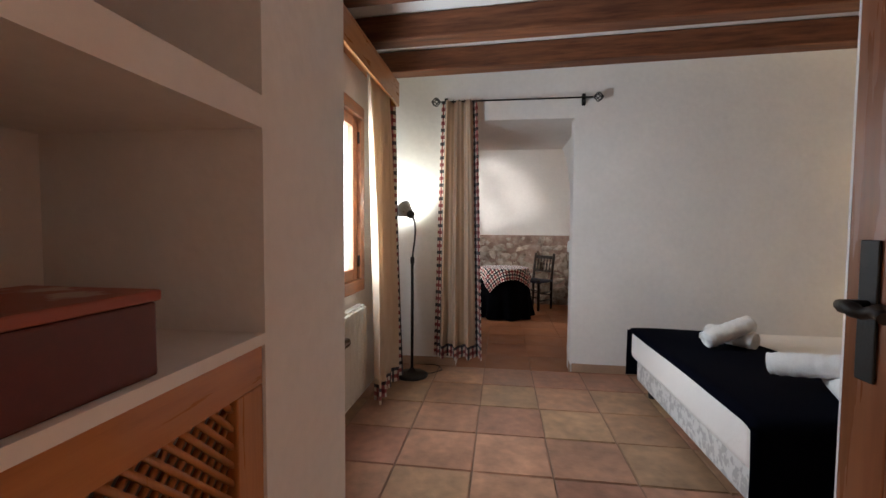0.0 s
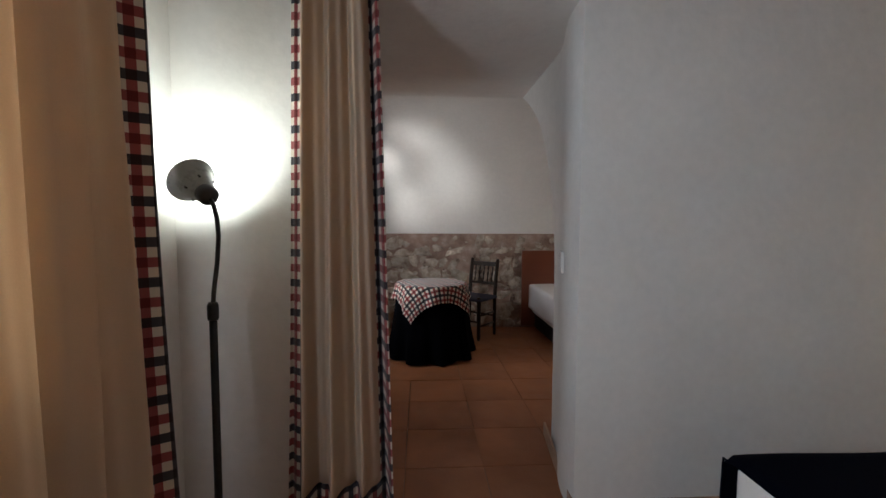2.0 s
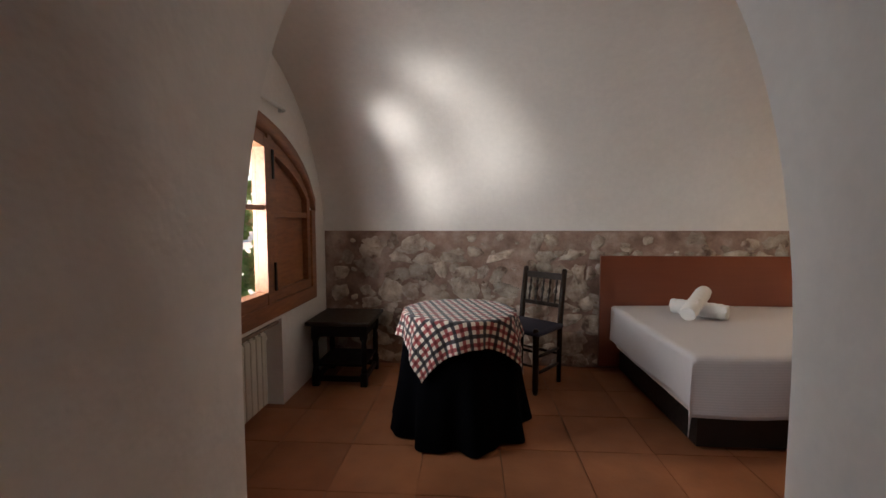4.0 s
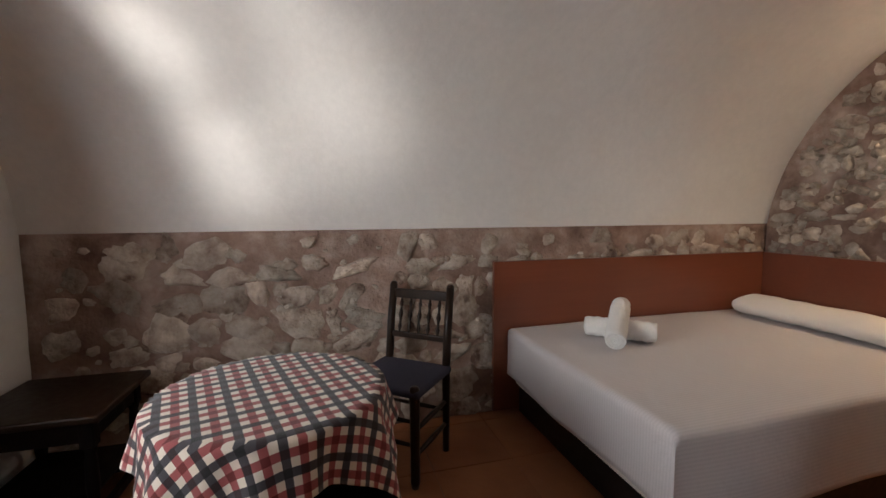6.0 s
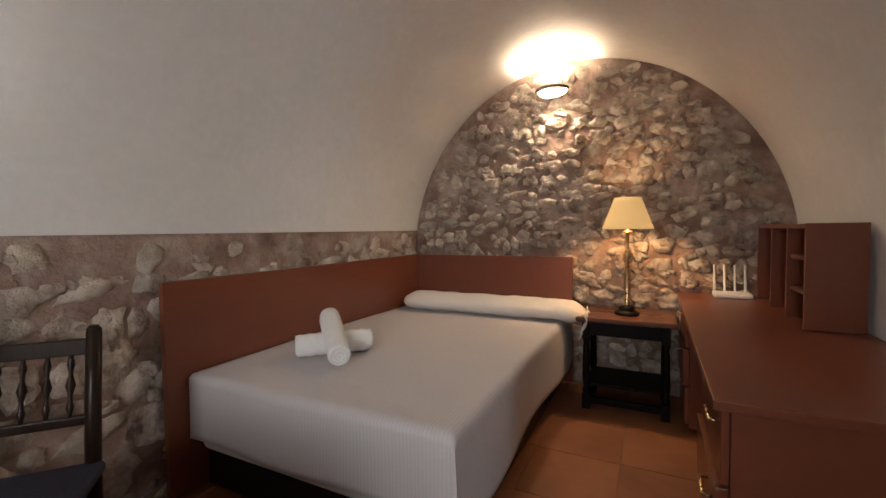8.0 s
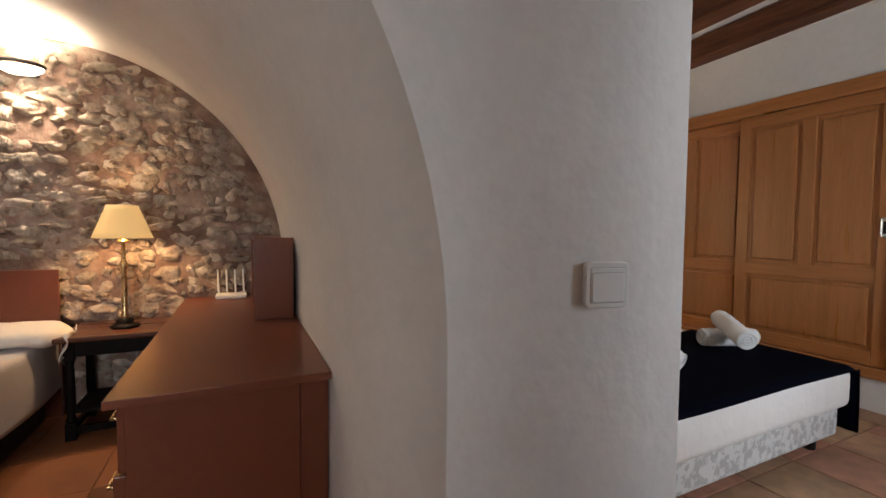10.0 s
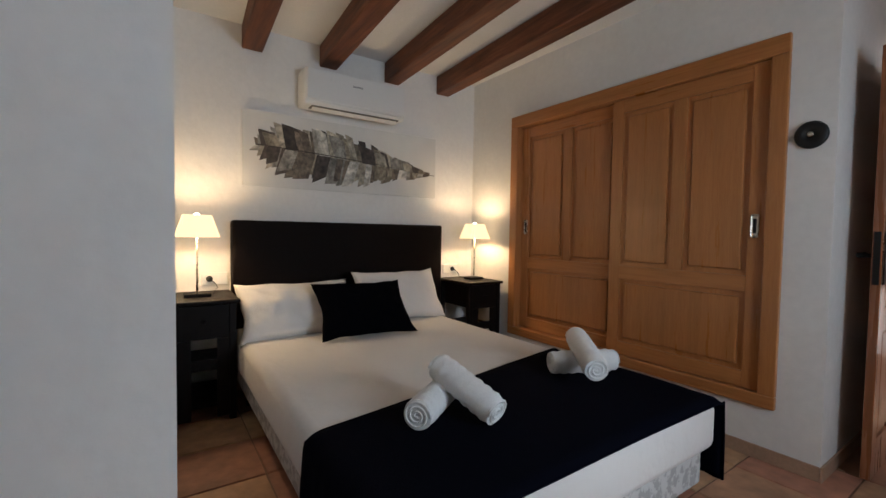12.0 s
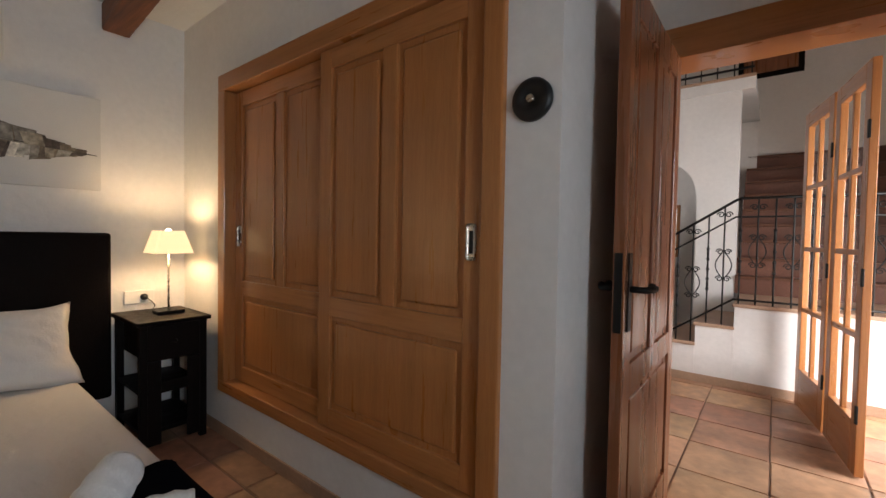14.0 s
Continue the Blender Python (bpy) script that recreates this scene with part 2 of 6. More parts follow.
STONE = material("pale_limestone_rubble", (0.36, 0.30, 0.25), 0.95, spec=0.1, ramp=[(0.30, (0.16, 0.105, 0.08)), (0.40, (0.36, 0.275, 0.22)), (0.52, (0.50, 0.42, 0.345)), (0.72, (0.68, 0.61, 0.53))], grain_scale=9, bump=0.014, bump_scale=42, big_bump=0.03, big_scale=14, blotch=0.2, blotch_scale=6, vary=0.22)
MORTAR = material("brown_lime_mortar", (0.27, 0.19, 0.15), 0.95, spec=0.1, ramp=[(0.34, (0.215, 0.135, 0.105)), (0.5, (0.34, 0.235, 0.19)), (0.66, (0.50, 0.40, 0.335))], grain_scale=4, bump=0.008, bump_scale=46, blotch=0.2, blotch_scale=7, big_bump=0.03, big_scale=9)
CHECK = check_material("burgundy_navy_check", 0.022)
CHECK_BIG = check_material("burgundy_navy_border_check", 0.030)
GLASS = glass_material("clear_window_glass")

# ---- mesh helpers ----
def box(bm, x0, y0, z0, x1, y1, z1, bevel=0.0, seg=2):
    x0, x1, y0, y1, z0, z1 = min(x0, x1), max(x0, x1), min(y0, y1), max(y0, y1), min(z0, z1), max(z0, z1)
    m = Matrix.Translation(((x0 + x1) / 2, (y0 + y1) / 2, (z0 + z1) / 2)) @ Matrix.Diagonal((x1 - x0, y1 - y0, z1 - z0, 1))
    made = bmesh.ops.create_cube(bm, size=1.0, matrix=m)["verts"]
    if bevel:
        edges = list({e for v in made for e in v.link_edges})
        bmesh.ops.bevel(bm, geom=edges, offset=bevel, segments=seg, profile=0.5, affect="EDGES")
    return bm


def boxes(*rows, bevel=0.0):
    bm = bmesh.new()
    for r in rows:
        box(bm, *r, bevel=bevel)
    return bm


def lathe(bm, profile, centre=(0, 0, 0), seg=24, matrix=None):
    """Turns (radius, height) pairs round the upright axis."""
    m = Matrix.Translation(centre) @ (matrix or Matrix.Identity(4))
    rings = []
    for r, z in profile:
        rings.append([bm.verts.new(m @ Vector((r * math.cos(2 * math.pi * i / seg), r * math.sin(2 * math.pi * i / seg), z))) for i in range(seg)])
    for a, b in zip(rings, rings[1:]):
        for i in range(seg):
            f = bm.faces.new((a[i], a[(i + 1) % seg], b[(i + 1) % seg], b[i]))
            f.smooth = True
    for ring, flip in ((rings[0], True), (rings[-1], False)):
        bm.faces.new(ring[::-1] if flip else ring)
    return bm


def tube(bm, pts, r, seg=10):
    """A round bar through points; r is a number or one radius for each point."""
    pts = [Vector(p) for p in pts]
    radii = r if isinstance(r, (list, tuple)) else [r] * len(pts)
    rings, up = [], None
    for i, p in enumerate(pts):
        d = (pts[min(i + 1, len(pts) - 1)] - pts[max(i - 1, 0)]).normalized()
        if up is None:
            up = d.orthogonal().normalized()
        up = (up - d * up.dot(d)).normalized()
        side = d.cross(up)
        rings.append([bm.verts.new(p + (up * math.cos(2 * math.pi * k / seg) + side * math.sin(2 * math.pi * k / seg)) * radii[i]) for k in range(seg)])
    for a, b in zip(rings, rings[1:]):
        for k in range(seg):
            f = bm.faces.new((a[k], a[(k + 1) % seg], b[(k + 1) % seg], b[k]))
            f.smooth = True
    bm.faces.new(rings[0][::-1])
    bm.faces.new(rings[-1])
    return bm


def sheet(bm, nu, nv, place, uv=None, thick=0.0):
    """A cloth or panel: place(u, v) in 0..1 gives the point; uv(u, v) its cloth coordinates."""
    layer = bm.loops.layers.uv.verify() if uv else None
    vs = [[bm.verts.new(place(i / nu, j / nv)) for j in range(nv + 1)] for i in range(nu + 1)]
    for i in range(nu):
        for j in range(nv):
            f = bm.faces.new((vs[i][j], vs[i + 1][j], vs[i + 1][j + 1], vs[i][j + 1]))
            f.smooth = True
            if uv:
                for loop, (a, b) in zip(f.loops, ((i, j), (i + 1, j), (i + 1, j + 1), (i, j + 1))):
                    loop[layer].uv = uv(a / nu, b / nv)
    if thick:
        bm.normal_update()
        bmesh.ops.solidify(bm, geom=list(bm.faces), thickness=thick)
    return bm


HOME = {}


def thing(name, loc, label, category, group="", kind=""):
    """An empty at the base of a thing, which its parts hang under."""
    ob = new(name)
    ob.location = loc
    HOME[ob.name] = Vector(loc)
    ob.empty_display_size = 0.05
    return tagged(ob, label, category, group, kind)


def part(name, bm, mat, parent=None, label="", soft=False):
    """Links a bmesh, given in world metres, as one mesh under a thing or a part."""
    me = bpy.data.meshes.new(name)
    bmesh.ops.recalc_face_normals(bm, faces=bm.faces)
    if parent is not None:
        bmesh.ops.translate(bm, verts=bm.verts, vec=-HOME[parent.name])
    bm.to_mesh(me)
    bm.free()
    me.materials.append(mat)
    if soft:
        me.shade_smooth()
    ob = new(name, me)
    HOME[ob.name] = HOME[parent.name] if parent is not None else Vector((0, 0, 0))
    if parent is not None:
        ob.parent = parent
    return tagged(ob, label) if label else ob


def structure(name, bm, mat, label, category, soft=False):
    return tagged(part(name, bm, mat, None, "", soft), label, category, "", "structure")


def wall_cells(bm, axis, a, b, u0, u1, z0, z1, holes=()):
    """A thick wall between a and b on an axis, from u0 to u1 and z0 to z1, with holes (u0, u1, z0, z1) that go through it."""
    us = sorted({u0, u1, *[h[0] for h in holes], *[h[1] for h in holes]})
    zs = sorted({z0, z1, *[h[2] for h in holes], *[h[3] for h in holes]})
    for p, q in zip(us, us[1:]):
        for r, s in zip(zs, zs[1:]):
            if any(h[0] <= (p + q) / 2 <= h[1] and h[2] <= (r + s) / 2 <= h[3] for h in holes):
                continue
            box(bm, a, p, r, b, q, s) if axis == "x" else box(bm, p, a, r, q, b, s)
    return bm


# ---- plan ----
WX, EX = -1.05, 3.60          # bedroom window wall, headboard wall
WY, DY = 0.95, 3.63           # wardrobe wall, doorway wall
PX0, PX1 = -0.43, 0.79        # entry passage
HY = -0.13                    # bedroom side of the entrance wall
JX0, JX1, JZ = -0.42, 0.60, 2.22   # doorway to the vaulted room
VX0, VX1 = -1.17, 3.40        # vaulted room ends
VC, VA, VZ, VB = 5.69, 1.345, 0.96, 1.43   # vault: centre, half width, springing, rise
CZ = 2.70


DADO, JX2 = 1.16, 0.69


def jamb(y):
    """The splayed reveal of the doorway, straight once it meets the vault."""
    f = min(1.0, max(0.0, (y - DY - 0.12) / 0.50))
    return JX1 - 0.004 + 0.094 * f * f * (3 - 2 * f)


def vault_y(z, side):
    s = max(0.0, 1 - max(0.0, (z - VZ) / VB) ** 2)
    return VC + side * VA * math.sqrt(s)


def lunette_top(y):
    s = 1 - ((y - 5.58) / 1.14) ** 2
    return 1.30 + 0.60 * math.sqrt(max(0.0, s))


# walls of the bedroom
structure("wall_west", wall_cells(bmesh.new(), "x", WX, WX - 0.45, 0.90, 3.75, 0, CZ, [(1.74, 2.80, 0.86, 2.08)]), PLASTER, "uneven white plaster wall with a deep window", "wall")
structure("wall_east", boxes((EX, 0.30, 0, EX + 0.3, 3.75, CZ)), PLASTER, "white plaster wall behind the bed", "wall")
structure("wall_wardrobe", wall_cells(bmesh.new(), "y", WY, WY - 0.12, PX1, EX, 0, CZ, [(1.02, 2.975, 0.33, 2.21)]), PLASTER, "white plaster wall round the built-in wardrobe", "wall")
structure("wall_wardrobe_back", boxes((PX1 + 0.12, 0.20, 0, EX, 0.30, CZ)), PLASTER, "plain wall behind the wardrobe", "wall")
structure("wall_passage_east", boxes((PX1, HY, 0, PX1 + 0.12, WY - 0.12, CZ)), PLASTER, "white plaster wall beside the open door", "wall")
structure("wall_entrance", wall_cells(bmesh.new(), "y", HY, HY - 0.20, -2.2, 4.2, 0, CZ, [(-0.22, 0.73, 0, 2.23)]), PLASTER, "white plaster wall with the entrance door", "wall")
structure("wall_doorway", wall_cells(bmesh.new(), "y", DY, DY + 0.12, WX - 0.45, EX, 0, CZ, [(JX0, JX1 - 0.004, 0, JZ)]), PLASTER, "uneven white plaster wall with an open doorway", "wall")
# passage niche wall
structure("wall_niche", wall_cells(bmesh.new(), "x", PX0, PX0 - 0.45, HY, WY - 0.05, 0, CZ, [(-0.04, 0.52, 0.10, 1.05), (-0.04, 0.52, 1.07, 1.427), (-0.04, 0.52, 1.482, 2.10)]), PLASTER, "white plaster wall with built-in niche shelves", "wall")
structure("wall_niche_back", boxes((PX0 - 0.45, HY, 0, PX0 - 0.55, WY - 0.05, CZ), (WX - 0.45, WY - 0.17, 0, PX0 - 0.45, WY - 0.05, CZ)), PLASTER, "plain plaster wall closing the niche", "wall")
# ceiling
structure("ceiling", boxes((WX - 0.5, HY, CZ, EX + 0.3, DY + 0.12, CZ + 0.2)), CEILING, "white ceiling between exposed wooden beams", "ceiling")
for y in (0.62, 1.416, 1.966, 2.545, 3.118):
    long = y > 1
    x0, x1 = (WX, EX) if long else (PX0, PX1)
    bm = bmesh.new()
    box(bm, x0, y - 0.145, 2.525, x1, y, CZ - 0.004, bevel=0.012)
    for v in bm.verts:
        v.co.y += (EX - v.co.x) * 0.06 if long else 0.1
        v.co.z += 0.006 * noise.noise(Vector((v.co.x, y * 3, 1))) if v.co.z < 2.6 else 0
    tagged(part("ceiling_beam", bm, BEAM), "dark stained rough wooden ceiling beam with knots", "beam", "ceiling beams", "structure")

# vaulted room
def vault_shell():
    bm = bmesh.new()
    th = math.asin((JZ - VZ) / VB)
    foot = math.pi - math.asin((DADO - VZ) / VB)
    angles = sorted({0.0, th, foot, *[a for a in (math.pi * i / 48 for i in range(49)) if a < foot - 0.01]})
    xs = [VX0, JX0, JX2, JX2 + 0.03, JX2 + 0.07, JX2 + 0.13, JX2 + 0.22, JX2 + 0.34, VX1]

    def ease(x, z):
        """The worn, rounded arris beside the doorway."""
        d = (x - JX2) / 0.34
        return 0.105 * (1 - d) ** 2 * min(1.0, max(0.0, (JZ - z) / 0.30)) if -1e-6 <= d < 1 else 0.0

    def at(x, a):
        z = VZ + VB * math.sin(a)
        y = VC - VA * math.cos(a) - (ease(x, z) if a <= th + 1e-6 else 0.0)
        return Vector((x, y, z))
    for x0, x1 in zip(xs, xs[1:]):
        for a, b in zip(angles, angles[1:]):
            if x0 == JX0 and b <= th + 1e-6:
                continue
            bm.faces.new([bm.verts.new(at(*p)) for p in ((x0, a), (x1, a), (x1, b), (x0, b))])
        if x0 != JX0:
            bm.faces.new([bm.verts.new(p) for p in ((x0, at(x0, 0).y, 0), (x1, at(x1, 0).y, 0), at(x1, 0), at(x0, 0))])
    # the doorway's reveals, running back to the curve of the vault
    rim = [Vector((JX2, at(JX2, 0).y, 0))] + [at(JX2, a) for a in angles if a <= th + 1e-6]
    steps = 14
    def row(p):
        y0 = DY + 0.12
        return [Vector((jamb(y0 + (p.y - y0) * k / steps), y0 + (p.y - y0) * k / steps, p.z)) for k in range(steps)] + [p]
    rows = [row(p) for p in rim]
    for p, q in zip(rows, rows[1:]):
        for k in range(steps):
            bm.faces.new([bm.verts.new(v) for v in (p[k], p[k + 1], q[k + 1], q[k])])
    left = [Vector((JX0, at(JX0, 0).y, 0))] + [at(JX0, a) for a in angles if a <= th + 1e-6]
    bm.faces.new([bm.verts.new(p) for p in [Vector((JX0, DY + 0.12, 0)), *left, Vector((JX0, DY + 0.12, JZ))]])
    top = rows[-1]
    for p, q in zip(top, top[1:]):
        bm.faces.new([bm.verts.new(v) for v in ((JX0, p.y, JZ), p, q, (JX0, q.y, JZ))])
    bmesh.ops.remove_doubles(bm, verts=bm.verts, dist=0.0005)
    bm.normal_update()
    for f in bm.faces:
        f.smooth = True
    for e in bm.edges:
        if len(e.link_faces) == 2 and abs(e.link_faces[0].normal.dot(e.link_faces[1].normal)) < 0.85:
            e.smooth = False
    return bm


vault = structure("vault_ceiling", vault_shell(), PLASTER, "smooth white plaster barrel vault with a doorway cut into it", "ceiling")
structure("wall_stone_backing", boxes((VX0 - 0.4, VC + VA + 0.004, 0, VX1 + 0.3, VC + VA + 0.3, 2.9)), PLASTER, "thick wall behind the stone dado", "wall")
structure("wall_vault_end", boxes((VX1, VC - VA - 0.3, 0, VX1 + 0.3, VC + VA, 2.9)), MORTAR, "rough brown mortar end wall of the vault", "wall")
structure("roof_slab", boxes((VX0 - 0.45, DY + 0.12, 2.72, EX + 0.3, VC + VA + 0.3, 2.9)), PLASTER, "plain slab over the vault", "roof")


def vault_window_wall():
    bm = bmesh.new()
    ys = [VC - VA - 0.4, 4.44] + [4.44 + (6.72 - 4.44) * i / 28 for i in range(1, 29)] + [VC + VA]
    def prism(y0, y1, a0, a1, b0, b1, x0=VX0, x1=VX0 - 0.42):
        v = [bm.verts.new(p) for x in (x0, x1) for p in ((x, y0, a0), (x, y1, a1), (x, y1, b1), (x, y0, b0))]
        for f in ((0, 1, 2, 3), (7, 6, 5, 4), (0, 4, 5, 1), (1, 5, 6, 2), (2, 6, 7, 3), (3, 7, 4, 0)):
            bm.faces.new([v[i] for i in f])
    for y0, y1 in zip(ys, ys[1:]):
        if y0 < 4.43 or y1 > 6.721:
            prism(y0, y1, 0, 0, 2.75, 2.75)
        else:
            prism(y0, y1, lunette_top(y0), lunette_top(y1), 2.75, 2.75)
            x0 = VX0 if y0 > 6.10 else VX0 - 0.14
            prism(y0, y1, 0, 0, 0.60, 0.60, x0)
            prism(y0, y1, 0.60, 0.60, 0.66, 0.66)
    return bm


structure("wall_vault_window", vault_window_wall(), PLASTER, "white plaster end wall round the arched window", "wall")

# floors: bed of grout, tiles last in the file
structure("floor", boxes((-2.2, -4.6, -0.15, 4.2, VC + VA + 0.2, -0.008)), GROUT, "grouted bed of the terracotta floor", "floor")

# hall shell
structure("wall_hall_west", wall_cells(bmesh.new(), "x", -1.60, -1.80, -5.0, HY - 0.2, 0, 4.6, [(-2.0, -0.6, 0, 2.3)]), PLASTER, "white hall wall with an opening to daylight", "wall")
structure("wall_hall_east", boxes((4.0, -5.0, 0, 4.2, HY - 0.2, 4.6)), PLASTER, "white hall wall", "wall")
structure("wall_hall_back", wall_cells(bmesh.new(), "y", -5.0, -4.8, -1.8, 4.2, 0, 4.6, [(1.36, 1.95, 1.05, 1.80)]), PLASTER, "white hall wall above the stairs", "wall")
structure("wall_hall_upper", boxes((-1.8, HY - 0.2, CZ, 4.2, HY, 4.6)), PLASTER, "white upper hall wall", "wall")
structure("ceiling_hall", boxes((-1.8, -5.0, 4.6, 4.2, HY, 4.75)), CEILING, "white hall ceiling", "ceiling")

# ---- bedroom: bed ----
bed = thing("double_bed", (2.2, 2.4, 0), "white-sheeted double bed on a patterned base with short black legs", "bed")
BX0, BX1, BY0, BY1, BZ = 0.98, 3.46, 1.62, 3.22, 0.50
bm = bmesh.new()
box(bm, BX0 + 0.04, BY0 + 0.04, 0.11, BX1, BY1 - 0.04, 0.30, bevel=0.02)
part("divan_base", bm, material("grey_floral_ticking", (0.55, 0.52, 0.50), 0.8, ramp=[(0.46, (0.42, 0.40, 0.38)), (0.54, (0.62, 0.60, 0.57))], grain_scale=26, bump=0.001), bed, "grey and white floral-patterned divan base")
bm = bmesh.new()
box(bm, BX0, BY0, 0.27, BX1, BY1, BZ, bevel=0.05, seg=4)
part("mattress", bm, WHITECLOTH, bed, "mattress under a smooth white sheet", True)
for x in (BX0 + 0.14, BX1 - 0.2):
    for y in (BY0 + 0.10, BY1 - 0.10):
        bm = bmesh.new()
        lathe(bm, ((0.028, 0), (0.034, 0.12)), (x, y, 0), 14)
        part("leg", bm, BLACKPLASTIC, bed, "short black bed leg")
bm = bmesh.new()
box(bm, 3.475, 1.40, 0.25, 3.595, 3.20, 1.27, bevel=0.02, seg=3)
hb = thing("headboard", (3.53, 2.3, 0.25), "tall dark brown leatherette headboard against the wall", "headboard")
part("panel", bm, HEADBOARD, hb)
for y in (1.6, 3.0):
    part("leg", boxes((3.51, y - 0.03, 0, 3.56, y + 0.03, 0.27)), DARK, hb)


def drape(y0, y1, x_foot, xa, xb, z, hang):
    """A runner across the bed: flat on top, falling over both long sides with soft folds."""
    half = (y1 - y0) / 2
    span = half + hang
    def at(u, v):
        s = (u * 2 - 1) * span
        side = 1 if s > 0 else -1
        over = abs(s) - half
        yc = (y0 + y1) / 2
        head = xa + (xb - xa) * min(1, max(0, (s + half) / (2 * half)))
        x = x_foot + (head - x_foot) * v
        wob = 0.012 * math.sin(x * 17 + side) + 0.008 * math.sin(x * 41)
        if over <= 0:
            zz = z + 0.006 + 0.003 * math.sin(x * 9 + s * 5)
            edge = max(0, 1 - (half - abs(s)) / 0.05)
            zz -= 0.012 * edge ** 2
            if v < 0.04:
                zz -= 0.02
            return Vector((x, yc + s, zz))
        return Vector((x + 0.02 * over * math.sin(x * 6), yc + side * (half + 0.014 + abs(wob) * min(1, over * 6)), z - 0.008 - over))
    return at


run = thing("bed_runner", (1.3, 2.4, BZ), "black-navy bed runner laid across the foot of the bed", "bed runner")
bm = sheet(bmesh.new(), 90, 24, drape(BY0, BY1, BX0 - 0.015, 1.88, 1.58, BZ, 0.36), thick=0.006)
part("cloth", bm, NAVYCLOTH, run)
lay = drape(BY0, BY1, BX0 - 0.015, 1.88, 1.58, BZ, 0.36)
for v in (0.0, 1.0):
    bm = bmesh.new()
    tube(bm, [lay(i / 80, v) + Vector((0, 0, 0.004)) for i in range(81)], 0.004, 6)
    part("hem", bm, NAVYCLOTH, run, "stitched hem of the runner")


def pillow_mesh(centre, w, h, t, turn):
    """A filled pillow: w across, h tall, t thick."""
    bm = bmesh.new()
    n, m = 34, 24
    for s in (1, -1):
        def at(u, v, s=s):
            a, b = u * 2 - 1, v * 2 - 1
            puff = (max(0, 1 - a * a) * max(0, 1 - b * b)) ** 0.42
            pinch = 1 - 0.13 * (1 - a * a) * b * b + 0.05 * noise.noise(Vector((a * 2.2 + centre[1] * 7, b, 3)))
            wr = 0.016 * noise.noise(Vector((a * 2.6 + centre[0] * 3 + b, b * 1.8 + centre[1] * 5, s))) + 0.009 * noise.noise(Vector((a * 7 - b * 4, b * 3 + centre[1] * 9, s)))
            return turn @ Vector((s * (t / 2 * puff + wr * puff), a * w / 2 * (1 - 0.10 * (1 - b * b) * a * a + 0.04 * noise.noise(Vector((b * 2.4, a + centre[1] * 5, 8)))), b * h / 2 * pinch)) + Vector(centre)
        sheet(bm, n, m, at)
    bmesh.ops.remove_doubles(bm, verts=bm.verts, dist=0.0008)
    return bm


def pillow(name, label, centre, w, h, t, lean, rz, mat):
    th = thing(name, (centre[0], centre[1], BZ), label, "pillow" if name == "pillow" else "cushion", "pillows on the double bed" if name == "pillow" else "")
    part("cover", pillow_mesh(centre, w, h, t, Euler((0, radians(lean), radians(rz))).to_matrix()), mat, th, "", True)


pillow("pillow", "plump white cotton pillow leaning on the headboard", (3.13, 2.83, 0.655), 0.80, 0.44, 0.20, 34, 2, WHITECLOTH)
pillow("pillow", "plump white cotton pillow leaning on the headboard", (3.19, 2.00, 0.685), 0.78, 0.46, 0.20, 30, 3, WHITECLOTH)
pillow("cushion", "black velvet cushion leaning on the white pillows", (2.86, 2.46, 0.675), 0.66, 0.46, 0.15, 44, -3, BLACKCLOTH)


def towel_mesh(p, q, r):
    """A rolled towel between two end points, its end showing the spiral."""
    bm = bmesh.new()
    p, q = Vector(p), Vector(q)
    d = (q - p)
    n = 26
    pts = [p + d * (i / n) for i in range(n + 1)]
    rad = [r * (0.93 + 0.07 * min(1, 8 * min(i, n - i) / n)) + 0.0025 * math.sin(i * 1.7) for i in range(n + 1)]
    tube(bm, pts, rad, 26)
    dn = d.normalized()
    side = dn.cross(Vector((0, 0, 1))).normalized()
    up = side.cross(dn)
    for end, sgn in ((p, -1), (q, 1)):
        spiral = []
        for k in range(44):
            a = k * 0.42
            rr = r * (0.95 - 0.88 * k / 43)
            spiral.append(end + dn * sgn * 0.002 + (side * math.cos(a) + up * math.sin(a)) * rr)
        tube(bm, spiral, 0.0042, 6)
    return bm


def towel(p, q, r=0.055, group="rolled towels on the double bed", label="white rolled terry towel lying on the bed"):
    th = thing("rolled_towel", (p[0], p[1], p[2] - r), label, "towel", group)
    part("roll", towel_mesh(p, q, r), TOWEL, th)


TZ = BZ + 0.012
towel((1.395, 2.905, TZ + 0.056), (1.56, 2.67, TZ + 0.056))
towel((1.55, 2.715, TZ + 0.158), (1.265, 2.655, TZ + 0.058), label="white rolled terry towel laid across another towel")
towel((1.56, 2.035, TZ + 0.056), (1.43, 1.725, TZ + 0.056))
towel((1.575, 1.835, TZ + 0.158), (1.285, 2.06, TZ + 0.100), label="white rolled terry towel laid across another towel")


